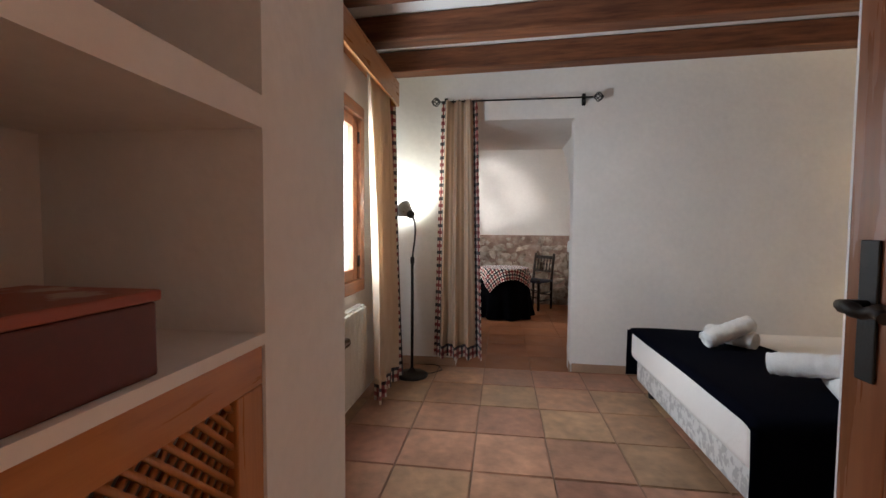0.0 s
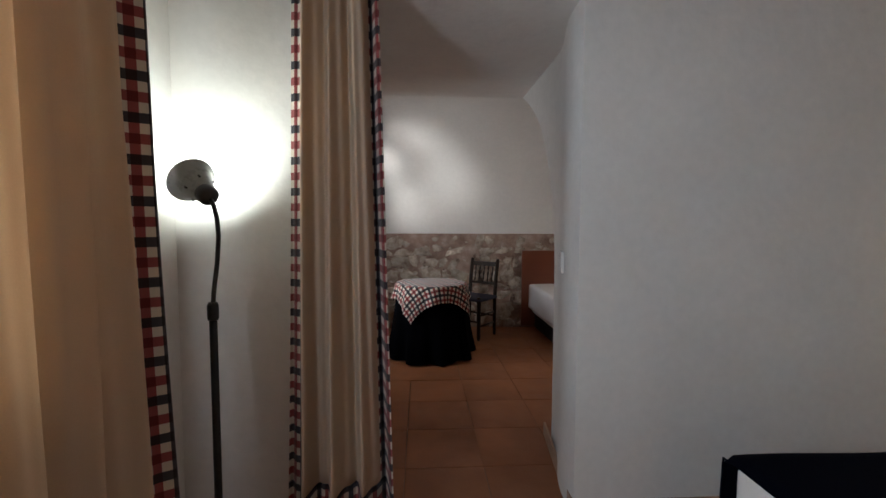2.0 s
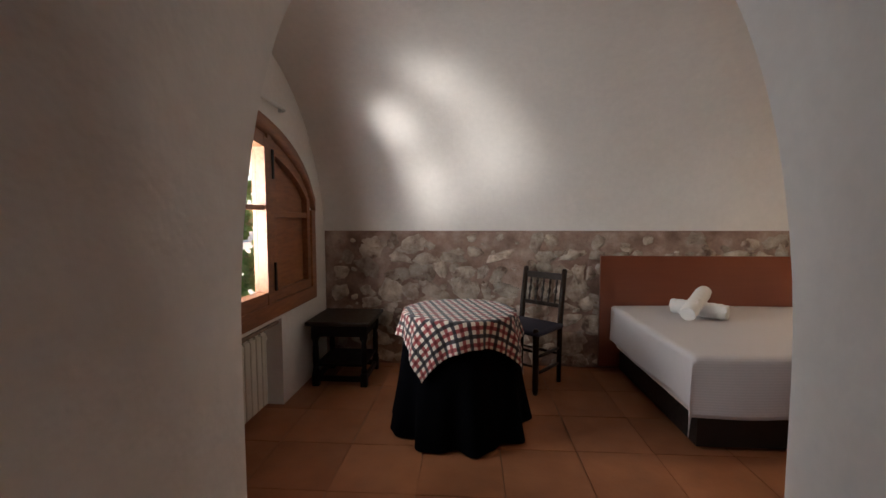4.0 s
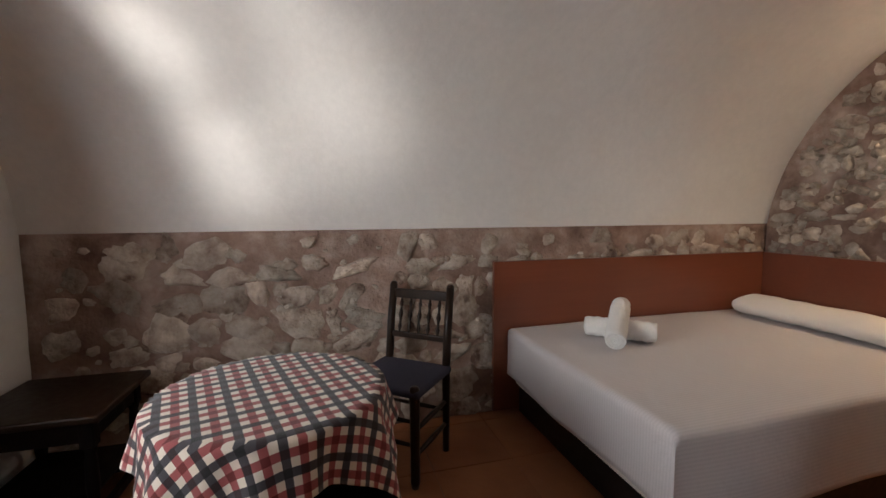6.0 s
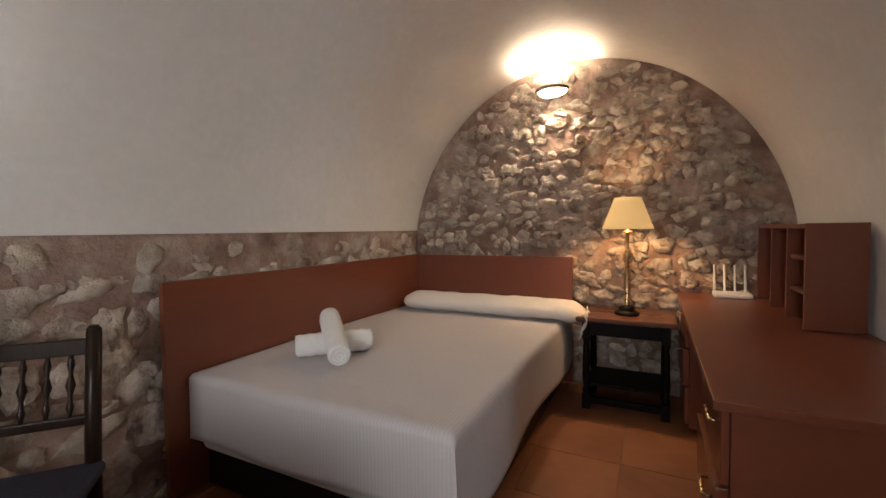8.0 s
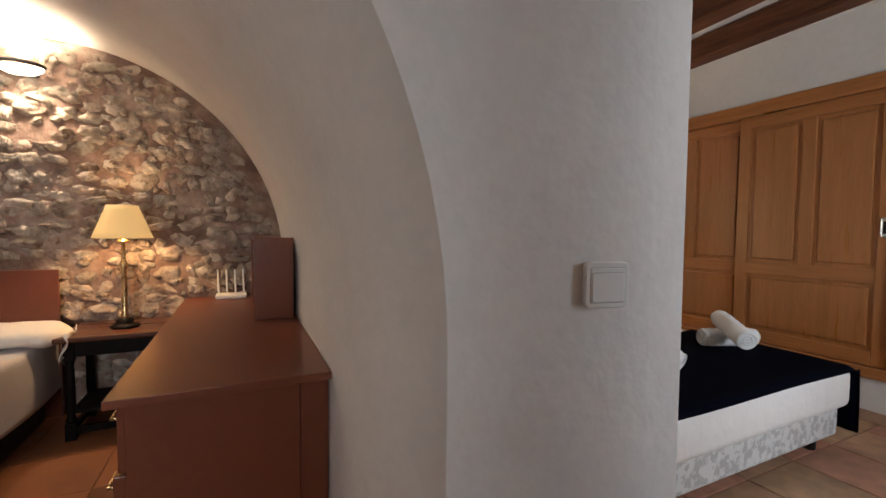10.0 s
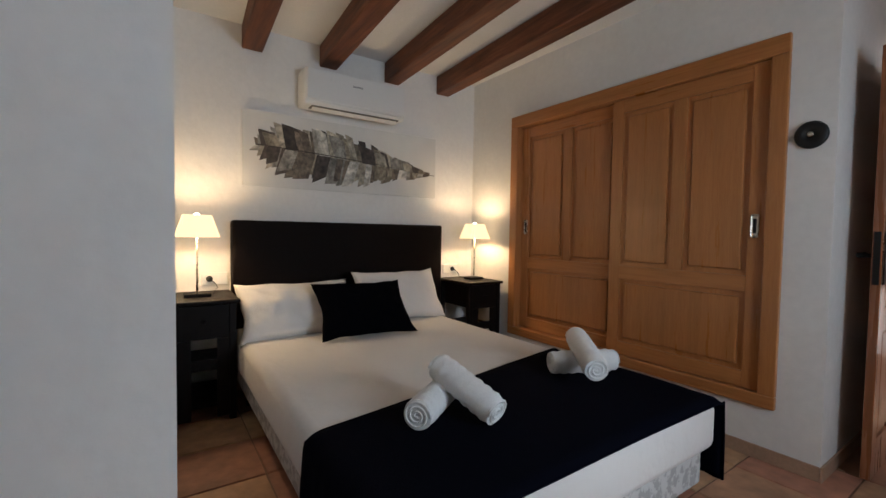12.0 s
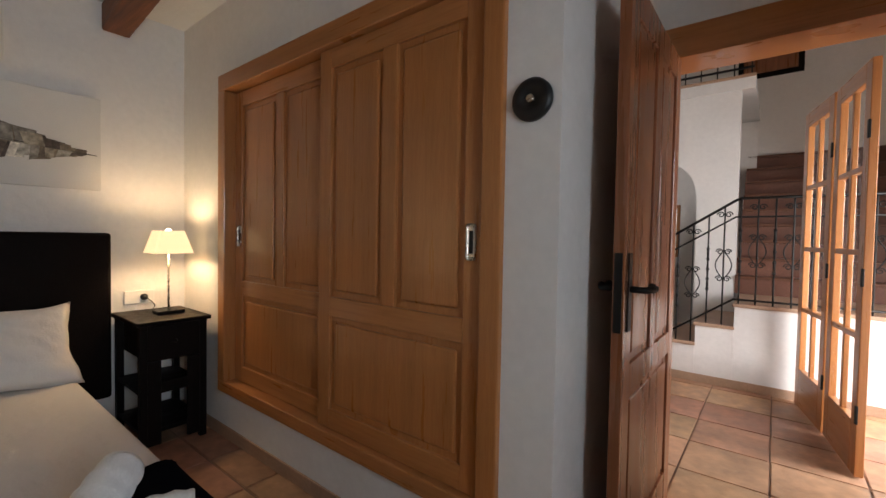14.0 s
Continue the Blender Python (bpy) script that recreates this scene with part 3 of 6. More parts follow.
# ---- bedroom: nightstands and lamps ----
def nightstand(x0, x1, y0, y1, top):
    ns = thing("nightstand", ((x0 + x1) / 2, (y0 + y1) / 2, 0), "near-black wooden nightstand with a drawer and open shelves", "nightstand", "nightstands beside the double bed")
    bm = bmesh.new()
    box(bm, x0 - 0.02, y0 - 0.02, top - 0.025, x1, y1 + 0.02, top, bevel=0.006)
    part("top", bm, DARK, ns)
    for x in (x0, x1 - 0.05):
        for y in (y0, y1 - 0.04):
            part("leg", boxes((x, y, 0, x + 0.04, y + 0.04, top - 0.025), bevel=0.003), DARK, ns)
    dr = part("drawer", boxes((x0 + 0.006, y0 + 0.04, top - 0.24, x1 - 0.02, y1 - 0.04, top - 0.03), bevel=0.003), DARK, ns)
    bm = bmesh.new()
    lathe(bm, ((0.006, 0), (0.012, 0.012), (0.008, 0.02)), (x0 + 0.006, (y0 + y1) / 2, top - 0.13), 12, Matrix.Rotation(radians(-90), 4, "Y"))
    part("knob", bm, DARK, dr)
    for a, b in ((y0 + 0.04, y0 + 0.11), (y1 - 0.11, y1 - 0.04)):
        part("side_board", boxes((x0 + 0.004, a, 0.03, x0 + 0.02, b, top - 0.241), bevel=0.002), DARK, ns)
    part("middle_rail", boxes((x0 + 0.004, y0 + 0.11, 0.352, x0 + 0.02, y1 - 0.11, 0.40), bevel=0.002), DARK, ns)
    for z in (0.10, 0.33):
        part("shelf", boxes((x0 + 0.01, y0 + 0.01, z, x1 - 0.01, y1 - 0.01, z + 0.022), bevel=0.002), DARK, ns)
    return ns


nightstand(3.08, 3.56, 3.23, 3.59, 0.765)
nightstand(3.08, 3.56, 1.01, 1.37, 0.765)

SHADE = glow("lit_cream_lampshade", (1.0, 0.72, 0.38), 0.85, (0.55, 0.45, 0.32))
BULBGLOW = glow("lit_bulb", (1.0, 0.82, 0.55), 6.0)
SHADE_V = glow("lit_ochre_lampshade", (1.0, 0.60, 0.22), 0.30, (0.55, 0.38, 0.18))


def table_lamp(x, y, z, k=1.0):
    th = thing("table_lamp", (x, y, z), "lit bedside lamp with a square cream shade and thin metal stem", "lamp", "lamps on the nightstands")
    part("base", boxes((x - 0.055, y - 0.075, z, x + 0.055, y + 0.075, z + 0.022), bevel=0.004), DARK, th, "dark square lamp base")
    bm = bmesh.new()
    tube(bm, [(x, y, z + 0.02), (x, y, z + 0.40)], 0.006, 10)
    part("stem", bm, CHROME, th)
    bm = bmesh.new()
    def ring(h, w):
        return [Vector((x + a * w, y + b * w, h)) for a, b in ((-1, -1), (1, -1), (1, 1), (-1, 1))]
    lo, hi = ring(z + 0.385, 0.110 * k), ring(z + 0.525, 0.072 * k)
    for i in range(4):
        bm.faces.new([bm.verts.new(p) for p in (lo[i], lo[(i + 1) % 4], hi[(i + 1) % 4], hi[i])])
    bmesh.ops.remove_doubles(bm, verts=bm.verts, dist=0.0005)
    bmesh.ops.bevel(bm, geom=[e for e in bm.edges if abs(e.verts[0].co.z - e.verts[1].co.z) > 0.05], offset=0.012, segments=3, affect="EDGES")
    bm.normal_update()
    bmesh.ops.solidify(bm, geom=list(bm.faces), thickness=0.002)
    part("shade", bm, SHADE, th, "glowing square cream fabric shade")
    bm = bmesh.new()
    lathe(bm, ((0.010, 0), (0.016, 0.012), (0.024, 0.034), (0.018, 0.056), (0.006, 0.064)), (x, y, z + 0.475), 14)
    part("bulb", bm, BULBGLOW, th, "bright bulb showing above the shade", True).visible_shadow = False
    return th


table_lamp(3.30, 3.43, 0.765, 1.12)
table_lamp(3.30, 1.15, 0.765)

# ---- bedroom: wardrobe ----
wr = thing("built_in_wardrobe", (2.0, 0.95, 0.29), "honey pine built-in wardrobe with two panelled sliding doors", "wardrobe")
for r in ((0.98, WY - 0.10, 2.15, 3.015, WY + 0.025, 2.25), (0.98, WY - 0.10, 0.29, 3.015, WY + 0.025, 0.36)):
    part("frame_rail", boxes(r, bevel=0.006), PINE_H, wr)
for r in ((0.98, WY - 0.10, 0.36, 1.06, WY + 0.025, 2.15), (2.93, WY - 0.10, 0.36, 3.015, WY + 0.025, 2.15)):
    part("frame_post", boxes(r, bevel=0.006), PINE, wr)


def sliding_door(x0, x1, yf, handle_x):
    z0, z1 = 0.365, 2.145
    t = 0.035
    door = part("sliding_door", boxes((x0, yf - t, z0, x1, yf - 0.016, z1)), PINE, wr)
    s, m = 0.085, (x0 + x1) / 2
    for a, b in ((x0, x0 + s), (x1 - s, x1)):
        part("stile", boxes((a, yf - 0.018, z0, b, yf, z1), bevel=0.003), PINE, door)
    part("stile", boxes((m - 0.04, yf - 0.018, 0.99, m + 0.04, yf, z1 - 0.09), bevel=0.003), PINE, door)
    for a, b in ((z0, z0 + 0.09), (0.90, 0.99), (z1 - 0.09, z1)):
        part("rail", boxes((x0 + s, yf - 0.018, a, x1 - s, yf, b), bevel=0.003), PINE_H, door)
    for a, b, c, d in ((x0 + s, m - 0.04, 0.99, z1 - 0.09), (m + 0.04, x1 - s, 0.99, z1 - 0.09), (x0 + s, x1 - s, z0 + 0.09, 0.90)):
        bm = bmesh.new()
        box(bm, a + 0.03, yf - 0.018, c + 0.03, b - 0.03, yf - 0.004, d - 0.03, bevel=0.010, seg=2)
        part("raised_panel", bm, PINE, door)
    bm = bmesh.new()
    box(bm, handle_x - 0.019, yf - 0.002, 1.20, handle_x + 0.019, yf + 0.004, 1.33, bevel=0.012, seg=3)
    part("handle_plate", bm, CHROME, door, "oval satin nickel flush pull")
    part("finger_recess", boxes((handle_x - 0.008, yf + 0.0035, 1.225, handle_x + 0.008, yf + 0.0048, 1.305)), IRON, door, "dark finger recess")
    return door


sliding_door(1.92, 2.93, WY - 0.045, 2.87)
sliding_door(1.06, 2.00, WY - 0.004, 1.11)
part("track_lining", boxes((1.06, WY - 0.105, 2.14, 2.93, WY - 0.10, 2.15)), PINE_H, wr)

# ---- bedroom: picture, air conditioner ----
pic = thing("canvas_picture", (3.585, 2.28, 1.53), "wide white canvas painted with a brown-grey feather", "picture")
part("canvas", boxes((3.568, 1.43, 1.53, 3.597, 3.12, 2.09), bevel=0.003), material("white_canvas", (0.70, 0.68, 0.64), 0.85, grain=0.05, grain_scale=180, bump=0.001, bump_scale=200, blotch=0.06, blotch_scale=3), pic)
PAINTS = [material("feather_paint", c, 0.7, grain=0.55, grain_scale=28, bump=0.003, bump_scale=60, blotch=0.4, blotch_scale=12, vary=0.25) for c in ((0.17, 0.135, 0.10), (0.34, 0.30, 0.23), (0.07, 0.055, 0.045), (0.52, 0.49, 0.43), (0.25, 0.21, 0.15), (0.28, 0.26, 0.22))]
rng = random.Random(4)
def feather_half(t):
    """Half width of the feather along its shaft, 0 at the blunt end to 1 at the tip."""
    return 0.215 * min(1, (t * 6) ** 0.6) * (1 - max(0, (t - 0.45) / 0.55) ** 1.3)
SHAFT0, SHAFT1 = Vector((3.566, 3.03, 1.84)), Vector((3.566, 1.45, 1.74))
for side in (1, -1):
    for k in range(46):
        t = 0.02 + 0.93 * k / 45
        hw = feather_half(t) * rng.uniform(0.75, 1.05)
        c = SHAFT0.lerp(SHAFT1, t)
        w = rng.uniform(0.05, 0.12) * (1.15 - 0.5 * t)
        lean = 0.02 + 0.30 * hw + rng.uniform(-0.04, 0.04)
        bm = bmesh.new()
        e = 0.0009 * (k % 4) + (0.0004 if side > 0 else 0)
        pts = [(c.y + w / 2, c.z), (c.y - w / 2, c.z), (c.y - w * rng.uniform(0.4, 0.6) + lean * 0.5, c.z + side * hw * rng.uniform(0.8, 0.95)), (c.y + w * rng.uniform(0.3, 0.6) + lean * 0.62, c.z + side * hw * rng.uniform(0.95, 1.06))]
        lo = [bm.verts.new((3.5675 - e, y, z)) for y, z in pts]
        hi = [bm.verts.new((3.5660 - e, y, z)) for y, z in pts]
        bm.faces.new(hi)
        for i in range(4):
            bm.faces.new((lo[i], lo[(i + 1) % 4], hi[(i + 1) % 4], hi[i]))
        part("feather_barb", bm, rng.choice(PAINTS), pic)
bm = bmesh.new()
tube(bm, [SHAFT0.lerp(SHAFT1, i / 12) + Vector((0, 0, 0.012 * math.sin(i / 12 * 3.1))) for i in range(13)], [0.006 - 0.0035 * i / 12 for i in range(13)], 8)
part("feather_shaft", bm, PAINTS[2], pic)

ac = thing("air_conditioner", (3.5, 2.29, 2.12), "white wall-mounted split air conditioner above the picture", "air conditioner")
bm = bmesh.new()
box(bm, 3.40, 1.86, 2.16, 3.598, 2.72, 2.44, bevel=0.025, seg=4)
part("body", bm, WHITEPLASTIC, ac, "", True)
bm = bmesh.new()
box(bm, 3.385, 1.875, 2.20, 3.40, 2.705, 2.43, bevel=0.006)
part("front_panel", bm, WHITEPLASTIC, ac)
bm = bmesh.new()
sheet(bm, 2, 8, lambda u, v: Vector((3.392 + 0.07 * v, 1.93 + 0.72 * u, 2.185 - 0.055 * v ** 0.7)), thick=0.006)
part("air_flap", bm, WHITEPLASTIC, ac)
part("outlet_slot", boxes((3.41, 1.92, 2.150, 3.50, 2.66, 2.158)), material("grey_outlet_plastic", (0.16, 0.14, 0.12), 0.6), ac, "dark air outlet slot")
for i, w in enumerate((0.012, 0.012, 0.012, 0.012, 0.012)):
    part("logo_bar", boxes((3.3835, 2.26 + i * 0.017, 2.345, 3.385, 2.26 + i * 0.017 + w, 2.357)), material("grey_print", (0.25, 0.25, 0.25), 0.5), ac, "small grey printed mark")

# wall sensor on the wardrobe wall
sen = thing("wall_speaker", (0.885, 0.955, 1.715), "round black wall-mounted speaker beside the wardrobe", "speaker")
bm = bmesh.new()
lathe(bm, ((0.068, 0), (0.068, 0.012), (0.060, 0.020), (0.030, 0.022), (0.028, 0.018)), (0.885, WY, 1.715), 32, Matrix.Rotation(radians(-90), 4, "X"))
part("body", bm, BLACKPLASTIC, sen, "", True)
bm = bmesh.new()
lathe(bm, ((0.013, 0), (0.013, 0.006), (0.009, 0.008)), (0.885, WY + 0.018, 1.715), 20, Matrix.Rotation(radians(-90), 4, "X"))
part("centre_cap", bm, CHROME, sen)


# sockets and switches
def socket(x, y, z, face, w, h, name="wall_socket", label="white double wall socket plate", category="socket"):
    th = thing(name, (x, y, z), label, category)
    d = 0.012
    nx, ny = face
    def plate(du0, du1, dz0, dz1, d0, d1, bev):
        bm = bmesh.new()
        if nx:
            box(bm, x + nx * d0, y + du0, z + dz0, x + nx * d1, y + du1, z + dz1, bevel=bev)
        else:
            box(bm, x + du0, y + ny * d0, z + dz0, x + du1, y + ny * d1, z + dz1, bevel=bev)
        return bm
    part("plate", plate(-w / 2, w / 2, -h / 2, h / 2, 0, d, 0.004), WHITEPLASTIC, th)
    return th


for y, yy in ((3.30, 3.335), (1.225, 1.20)):
    th = socket(EX, y, 0.845, (-1, 0), 0.17, 0.09, label="white double wall socket plate with a plugged-in lamp lead")
    bm = bmesh.new()
    lathe(bm, ((0.022, 0), (0.022, 0.010), (0.016, 0.02), (0.006, 0.03)), (EX - 0.012, yy, 0.845), 16, Matrix.Rotation(radians(-90), 4, "Y"))
    part("plug", bm, BLACKPLASTIC, th, "black plug")
    bm = bmesh.new()
    tube(bm, [(EX - 0.04, yy, 0.845), (EX - 0.05, yy - 0.03, 0.82), (EX - 0.06, yy - 0.05, 0.79), (EX - 0.09, yy - 0.03, 0.772), (3.34, yy, 0.772)], 0.003, 6)
    part("lead", bm, BLACKPLASTIC, th, "black lamp lead")
sw = thing("light_switch", (jamb(3.88), 3.88, 1.10), "white rounded rocker light switch in the doorway", "switch")
LEFT = Matrix.Translation((jamb(3.88), 3.881, 1.1005)) @ Matrix.Rotation(math.atan(0.215), 4, "Z").inverted()
def switch_plate(d0, d1, w, h, r, dz=0.0):
    """A plate with rounded corners, standing off the wall from d0 to d1."""
    bm = bmesh.new()
    ring = []
    for cx, cz, a0 in ((1, 1, 0), (-1, 1, 90), (-1, -1, 180), (1, -1, 270)):
        for k in range(6):
            a = radians(a0 + 18 * k)
            ring.append((cx * (w / 2 - r) + r * math.cos(a), cz * (h / 2 - r) + r * math.sin(a) + dz))
    soft = min(0.004, (d1 - d0) * 0.6)
    loops = [[bm.verts.new(LEFT @ Vector((-d, y * k, dz + (z - dz) * k))) for y, z in ring] for d, k in ((d0, 1.0), (d1 - soft, 1.0), (d1 - soft * 0.3, 0.985), (d1, 0.955))]
    for p, q in zip(loops, loops[1:]):
        for k in range(len(ring)):
            bm.faces.new((p[k], p[(k + 1) % len(ring)], q[(k + 1) % len(ring)], q[k]))
    bm.faces.new(loops[-1])
    return bm
part("plate", switch_plate(0.0, 0.013, 0.110, 0.104, 0.012), WHITEPLASTIC, sw)
part("gap", switch_plate(0.012, 0.0134, 0.089, 0.081, 0.006), BLACKPLASTIC, sw, "thin dark gap round the rocker")
part("rocker_frame", switch_plate(0.012, 0.0146, 0.087, 0.079, 0.006), WHITEPLASTIC, sw)
part("gap", switch_plate(0.012, 0.0150, 0.0835, 0.0680, 0.005, -0.0045), BLACKPLASTIC, sw)
part("rocker", switch_plate(0.012, 0.0168, 0.082, 0.066, 0.005, -0.0048), WHITEPLASTIC, sw)

# ---- bedroom window ----
def glazed_leaf(parent, y0, y1, z0, z1, x, w, bars=(), mat=WINWOOD, depth=0.045):
    """One casement in a wall of constant x: stiles, rails, glazing bars and panes."""
    leaf = part("casement", boxes((x, y0, z0, x + depth, y0 + w, z1), (x, y1 - w, z0, x + depth, y1, z1), bevel=0.004), mat, parent)
    for a, b in ((z0, z0 + w), (z1 - w, z1)):
        part("rail", boxes((x + 0.001, y0 + w, a, x + depth - 0.001, y1 - w, b), bevel=0.004), mat, leaf)
    levels = [z0 + w, *bars, z1 - w]
    for z in bars:
        part("glazing_bar", boxes((x + 0.006, y0 + w, z - 0.014, x + depth - 0.006, y1 - w, z + 0.014), bevel=0.004), mat, leaf)
    for a, b in zip(levels, levels[1:]):
        pane = part("pane", boxes((x + depth / 2 - 0.002, y0 + w, a, x + depth / 2 + 0.002, y1 - w, b)), GLASS, leaf, "clear glass pane")
        pane.visible_shadow = False
    return leaf


win = tagged(thing("window_1", (WX, 2.24, 0.80), "brown wooden casement window with two glazed leaves", "window"), kind="structure")
Y0, Y1, Z0, Z1 = 1.66, 2.85, 0.80, 2.13
for r in ((WX - 0.06, Y0, Z0, WX + 0.028, Y1, Z0 + 0.09), (WX - 0.06, Y0, Z1 - 0.09, WX + 0.028, Y1, Z1)):
    part("frame_rail", boxes(r, bevel=0.010), WINWOOD, win)
for r in ((WX - 0.06, Y0, Z0 + 0.09, WX + 0.028, Y0 + 0.09, Z1 - 0.09), (WX - 0.06, Y1 - 0.09, Z0 + 0.09, WX + 0.028, Y1, Z1 - 0.09)):
    part("frame_post", boxes(r, bevel=0.010), WINWOOD, win)
ym = 2.255
l1 = glazed_leaf(win, Y0 + 0.092, ym - 0.002, Z0 + 0.092, Z1 - 0.092, WX - 0.045, 0.075)
l2 = glazed_leaf(win, ym + 0.002, Y1 - 0.092, Z0 + 0.092, Z1 - 0.092, WX - 0.045, 0.075)
bm = bmesh.new()
box(bm, WX, ym - 0.012, 1.36, WX + 0.012, ym + 0.018, 1.48, bevel=0.004)
tube(bm, [(WX + 0.01, ym + 0.003, 1.44), (WX + 0.05, ym + 0.003, 1.44), (WX + 0.055, ym + 0.03, 1.435), (WX + 0.05, ym + 0.05, 1.40), (WX + 0.05, ym + 0.05, 1.30)], 0.009, 10)
part("handle", bm, CHROME, win, "satin metal lever window handle")
for z in (1.02, 1.90):
    bm = bmesh.new()
    tube(bm, [(WX + 0.012, Y1 - 0.09, z - 0.04), (WX + 0.012, Y1 - 0.09, z + 0.04)], 0.009, 8)
    part("hinge", bm, IRON, win)

# window grille outside
gr = thing("window_grille", (WX - 0.46, 2.24, 0.86), "black wrought-iron grille outside the window", "grille")
# the black iron is coloured grey to imitate the outdoor glare on it
GREYIRON = material("glare_grey_iron", (0.20, 0.21, 0.23), 0.6, grain=0.1)
for i in range(6):
    y = 1.80 + i * 0.19
    bm = bmesh.new()
    tube(bm, [(WX - 0.47, y, 0.84), (WX - 0.47, y, 2.10)], 0.008, 8)
    part("bar", bm, GREYIRON, gr)
for z in (0.95, 1.95):
    part("rail", boxes((WX - 0.478, 1.72, z, WX - 0.462, 2.82, z + 0.02)), GREYIRON, gr)


def radiator(name, label, x, y0, y1, z0, z1, depth, pitch=0.08):
    """A panel of aluminium sections against a wall on -x."""
    th = thing(name, (x, (y0 + y1) / 2, z0), label, "radiator")
    n = max(1, round((y1 - y0) / pitch))
    w = (y1 - y0) / n
    for i in range(n):
        a = y0 + i * w
        bm = bmesh.new()
        box(bm, x - depth, a + 0.003, z0, x, a + w - 0.003, z1, bevel=0.007)
        part("section", bm, RADIATOR, th)
        bm = bmesh.new()
        box(bm, x - depth * 0.85, a + 0.012, z1 - 0.002, x - 0.012, a + w - 0.012, z1 + 0.014, bevel=0.004)
        part("top_fin", bm, RADIATOR, th)
    bm = bmesh.new()
    tube(bm, [(x - depth / 2, y0 + 0.01, z0 + 0.03), (x - depth / 2, y1 - 0.01, z0 + 0.03)], 0.015, 10)
    part("header_pipe", bm, RADIATOR, th)
    bm = bmesh.new()
    lathe(bm, ((0.012, 0), (0.018, 0.02), (0.018, 0.05), (0.010, 0.06)), (x - depth / 2, y1, z1 - 0.05), 14, Matrix.Rotation(radians(-90), 4, "X"))
    part("valve", bm, RADIATOR, th)
    for y in (y0 + 0.1, y1 - 0.1):
        part("bracket", boxes((x - depth - 0.12, y - 0.01, z0 + 0.15, x - depth + 0.01, y + 0.01, z0 + 0.18)), RADIATOR, th)
    return th


radiator("radiator", "cream sectional wall radiator below the window", -0.945, 1.76, 2.66, 0.13, 0.715, 0.075)


# ---- curtains ----
def curtain(name, label, loc, along, x0, x1, top, bottom, folds, depth, flare=0.0, borders=(1, 1), squeeze=0.0, swing=0.0):
    """A gathered curtain with a checked border on its sides and hem. along: 'x' or 'y'."""
    th = thing(name, loc, label, "curtain")
    bw = 0.10
    def at(u, v):
        z = bottom + (top - bottom) * v
        mid = (x0 + x1) / 2
        w = (x1 - x0) / 2 * (1 + flare * (1 - v) ** 1.5) * (1 - squeeze * v ** 3)
        s = mid + (u * 2 - 1) * w
        amp = depth * (0.55 + 0.45 * (1 - v))
        off = amp * (math.sin(u * folds * 2 * math.pi + 0.5) + 0.35 * math.sin(u * folds * 4.3 * math.pi + 1.3 + 1.5 * v)) + 0.012 * math.sin(v * 4 + u * 9)
        off += swing * (1 - v) ** 0.5
        return Vector((s, loc[1] + off, z)) if along == "x" else Vector((loc[0] + off, s, z))
    length = (x1 - x0) * 2.2
    def strip(u0, u1, v0, v1, nu, nv, mat, pname, plabel):
        bm = sheet(bmesh.new(), nu, nv, lambda u, v: at(u0 + (u1 - u0) * u, v0 + (v1 - v0) * v),
                   uv=lambda u, v: ((u0 + (u1 - u0) * u) * length, (v0 + (v1 - v0) * v) * (top - bottom)), thick=0.003)
        part(pname, bm, mat, th, plabel, True)
    ub, vb = bw / length * 1.1, 0.115 / (top - bottom)
    lo, hi = (ub if borders[0] else 0), (1 - ub if borders[1] else 1)
    strip(lo, hi, vb, 1, 110, 40, CREAM, "cream_panel", "gathered cream cotton panel")
    strip(0, 1, 0, vb, 130, 5, CHECK_BIG, "hem_border", "checked hem in burgundy and navy")
    if borders[0]:
        strip(0, ub, vb, 1, 14, 40, CHECK_BIG, "side_border", "checked side border")
    if borders[1]:
        strip(hi, 1, vb, 1, 14, 40, CHECK_BIG, "side_border", "checked side border")
    return th


curtain("curtain", "cream window curtain with a burgundy and navy checked border", (-0.915, 3.0, 0.05), "y", 2.60, 3.20, 2.34, 0.04, 4.2, 0.036, 0.03, (0, 1), 0.0, 0.05)
curtain("curtain", "cream window curtain gathered at the window's near side", (-0.90, 1.55, 0.05), "y", 1.43, 1.68, 2.34, 0.04, 4, 0.03, 0.0, (1, 0))
dc = curtain("doorway_curtain", "cream doorway curtain with checked borders drawn to one side", (-0.36, 3.545, 0.06), "x", -0.575, -0.215, 2.37, 0.10, 3.6, 0.055, 0.22, (1, 1), 0.12)

pel = thing("curtain_pelmet", (-0.9, 2.2, 2.23), "honey pine box pelmet above the window curtains", "pelmet")
part("front_board", boxes((-0.865, 1.05, 2.235, -0.845, 3.185, 2.40), bevel=0.003), PINE_H, pel)
part("end_board", boxes((WX, 3.165, 2.235, -0.866, 3.185, 2.40)), PINE_H, pel)
part("end_board", boxes((WX, 1.05, 2.235, -0.866, 1.07, 2.40)), PINE_H, pel)
part("top_board", boxes((WX, 1.05, 2.401, -0.845, 3.185, 2.42)), PINE_H, pel)

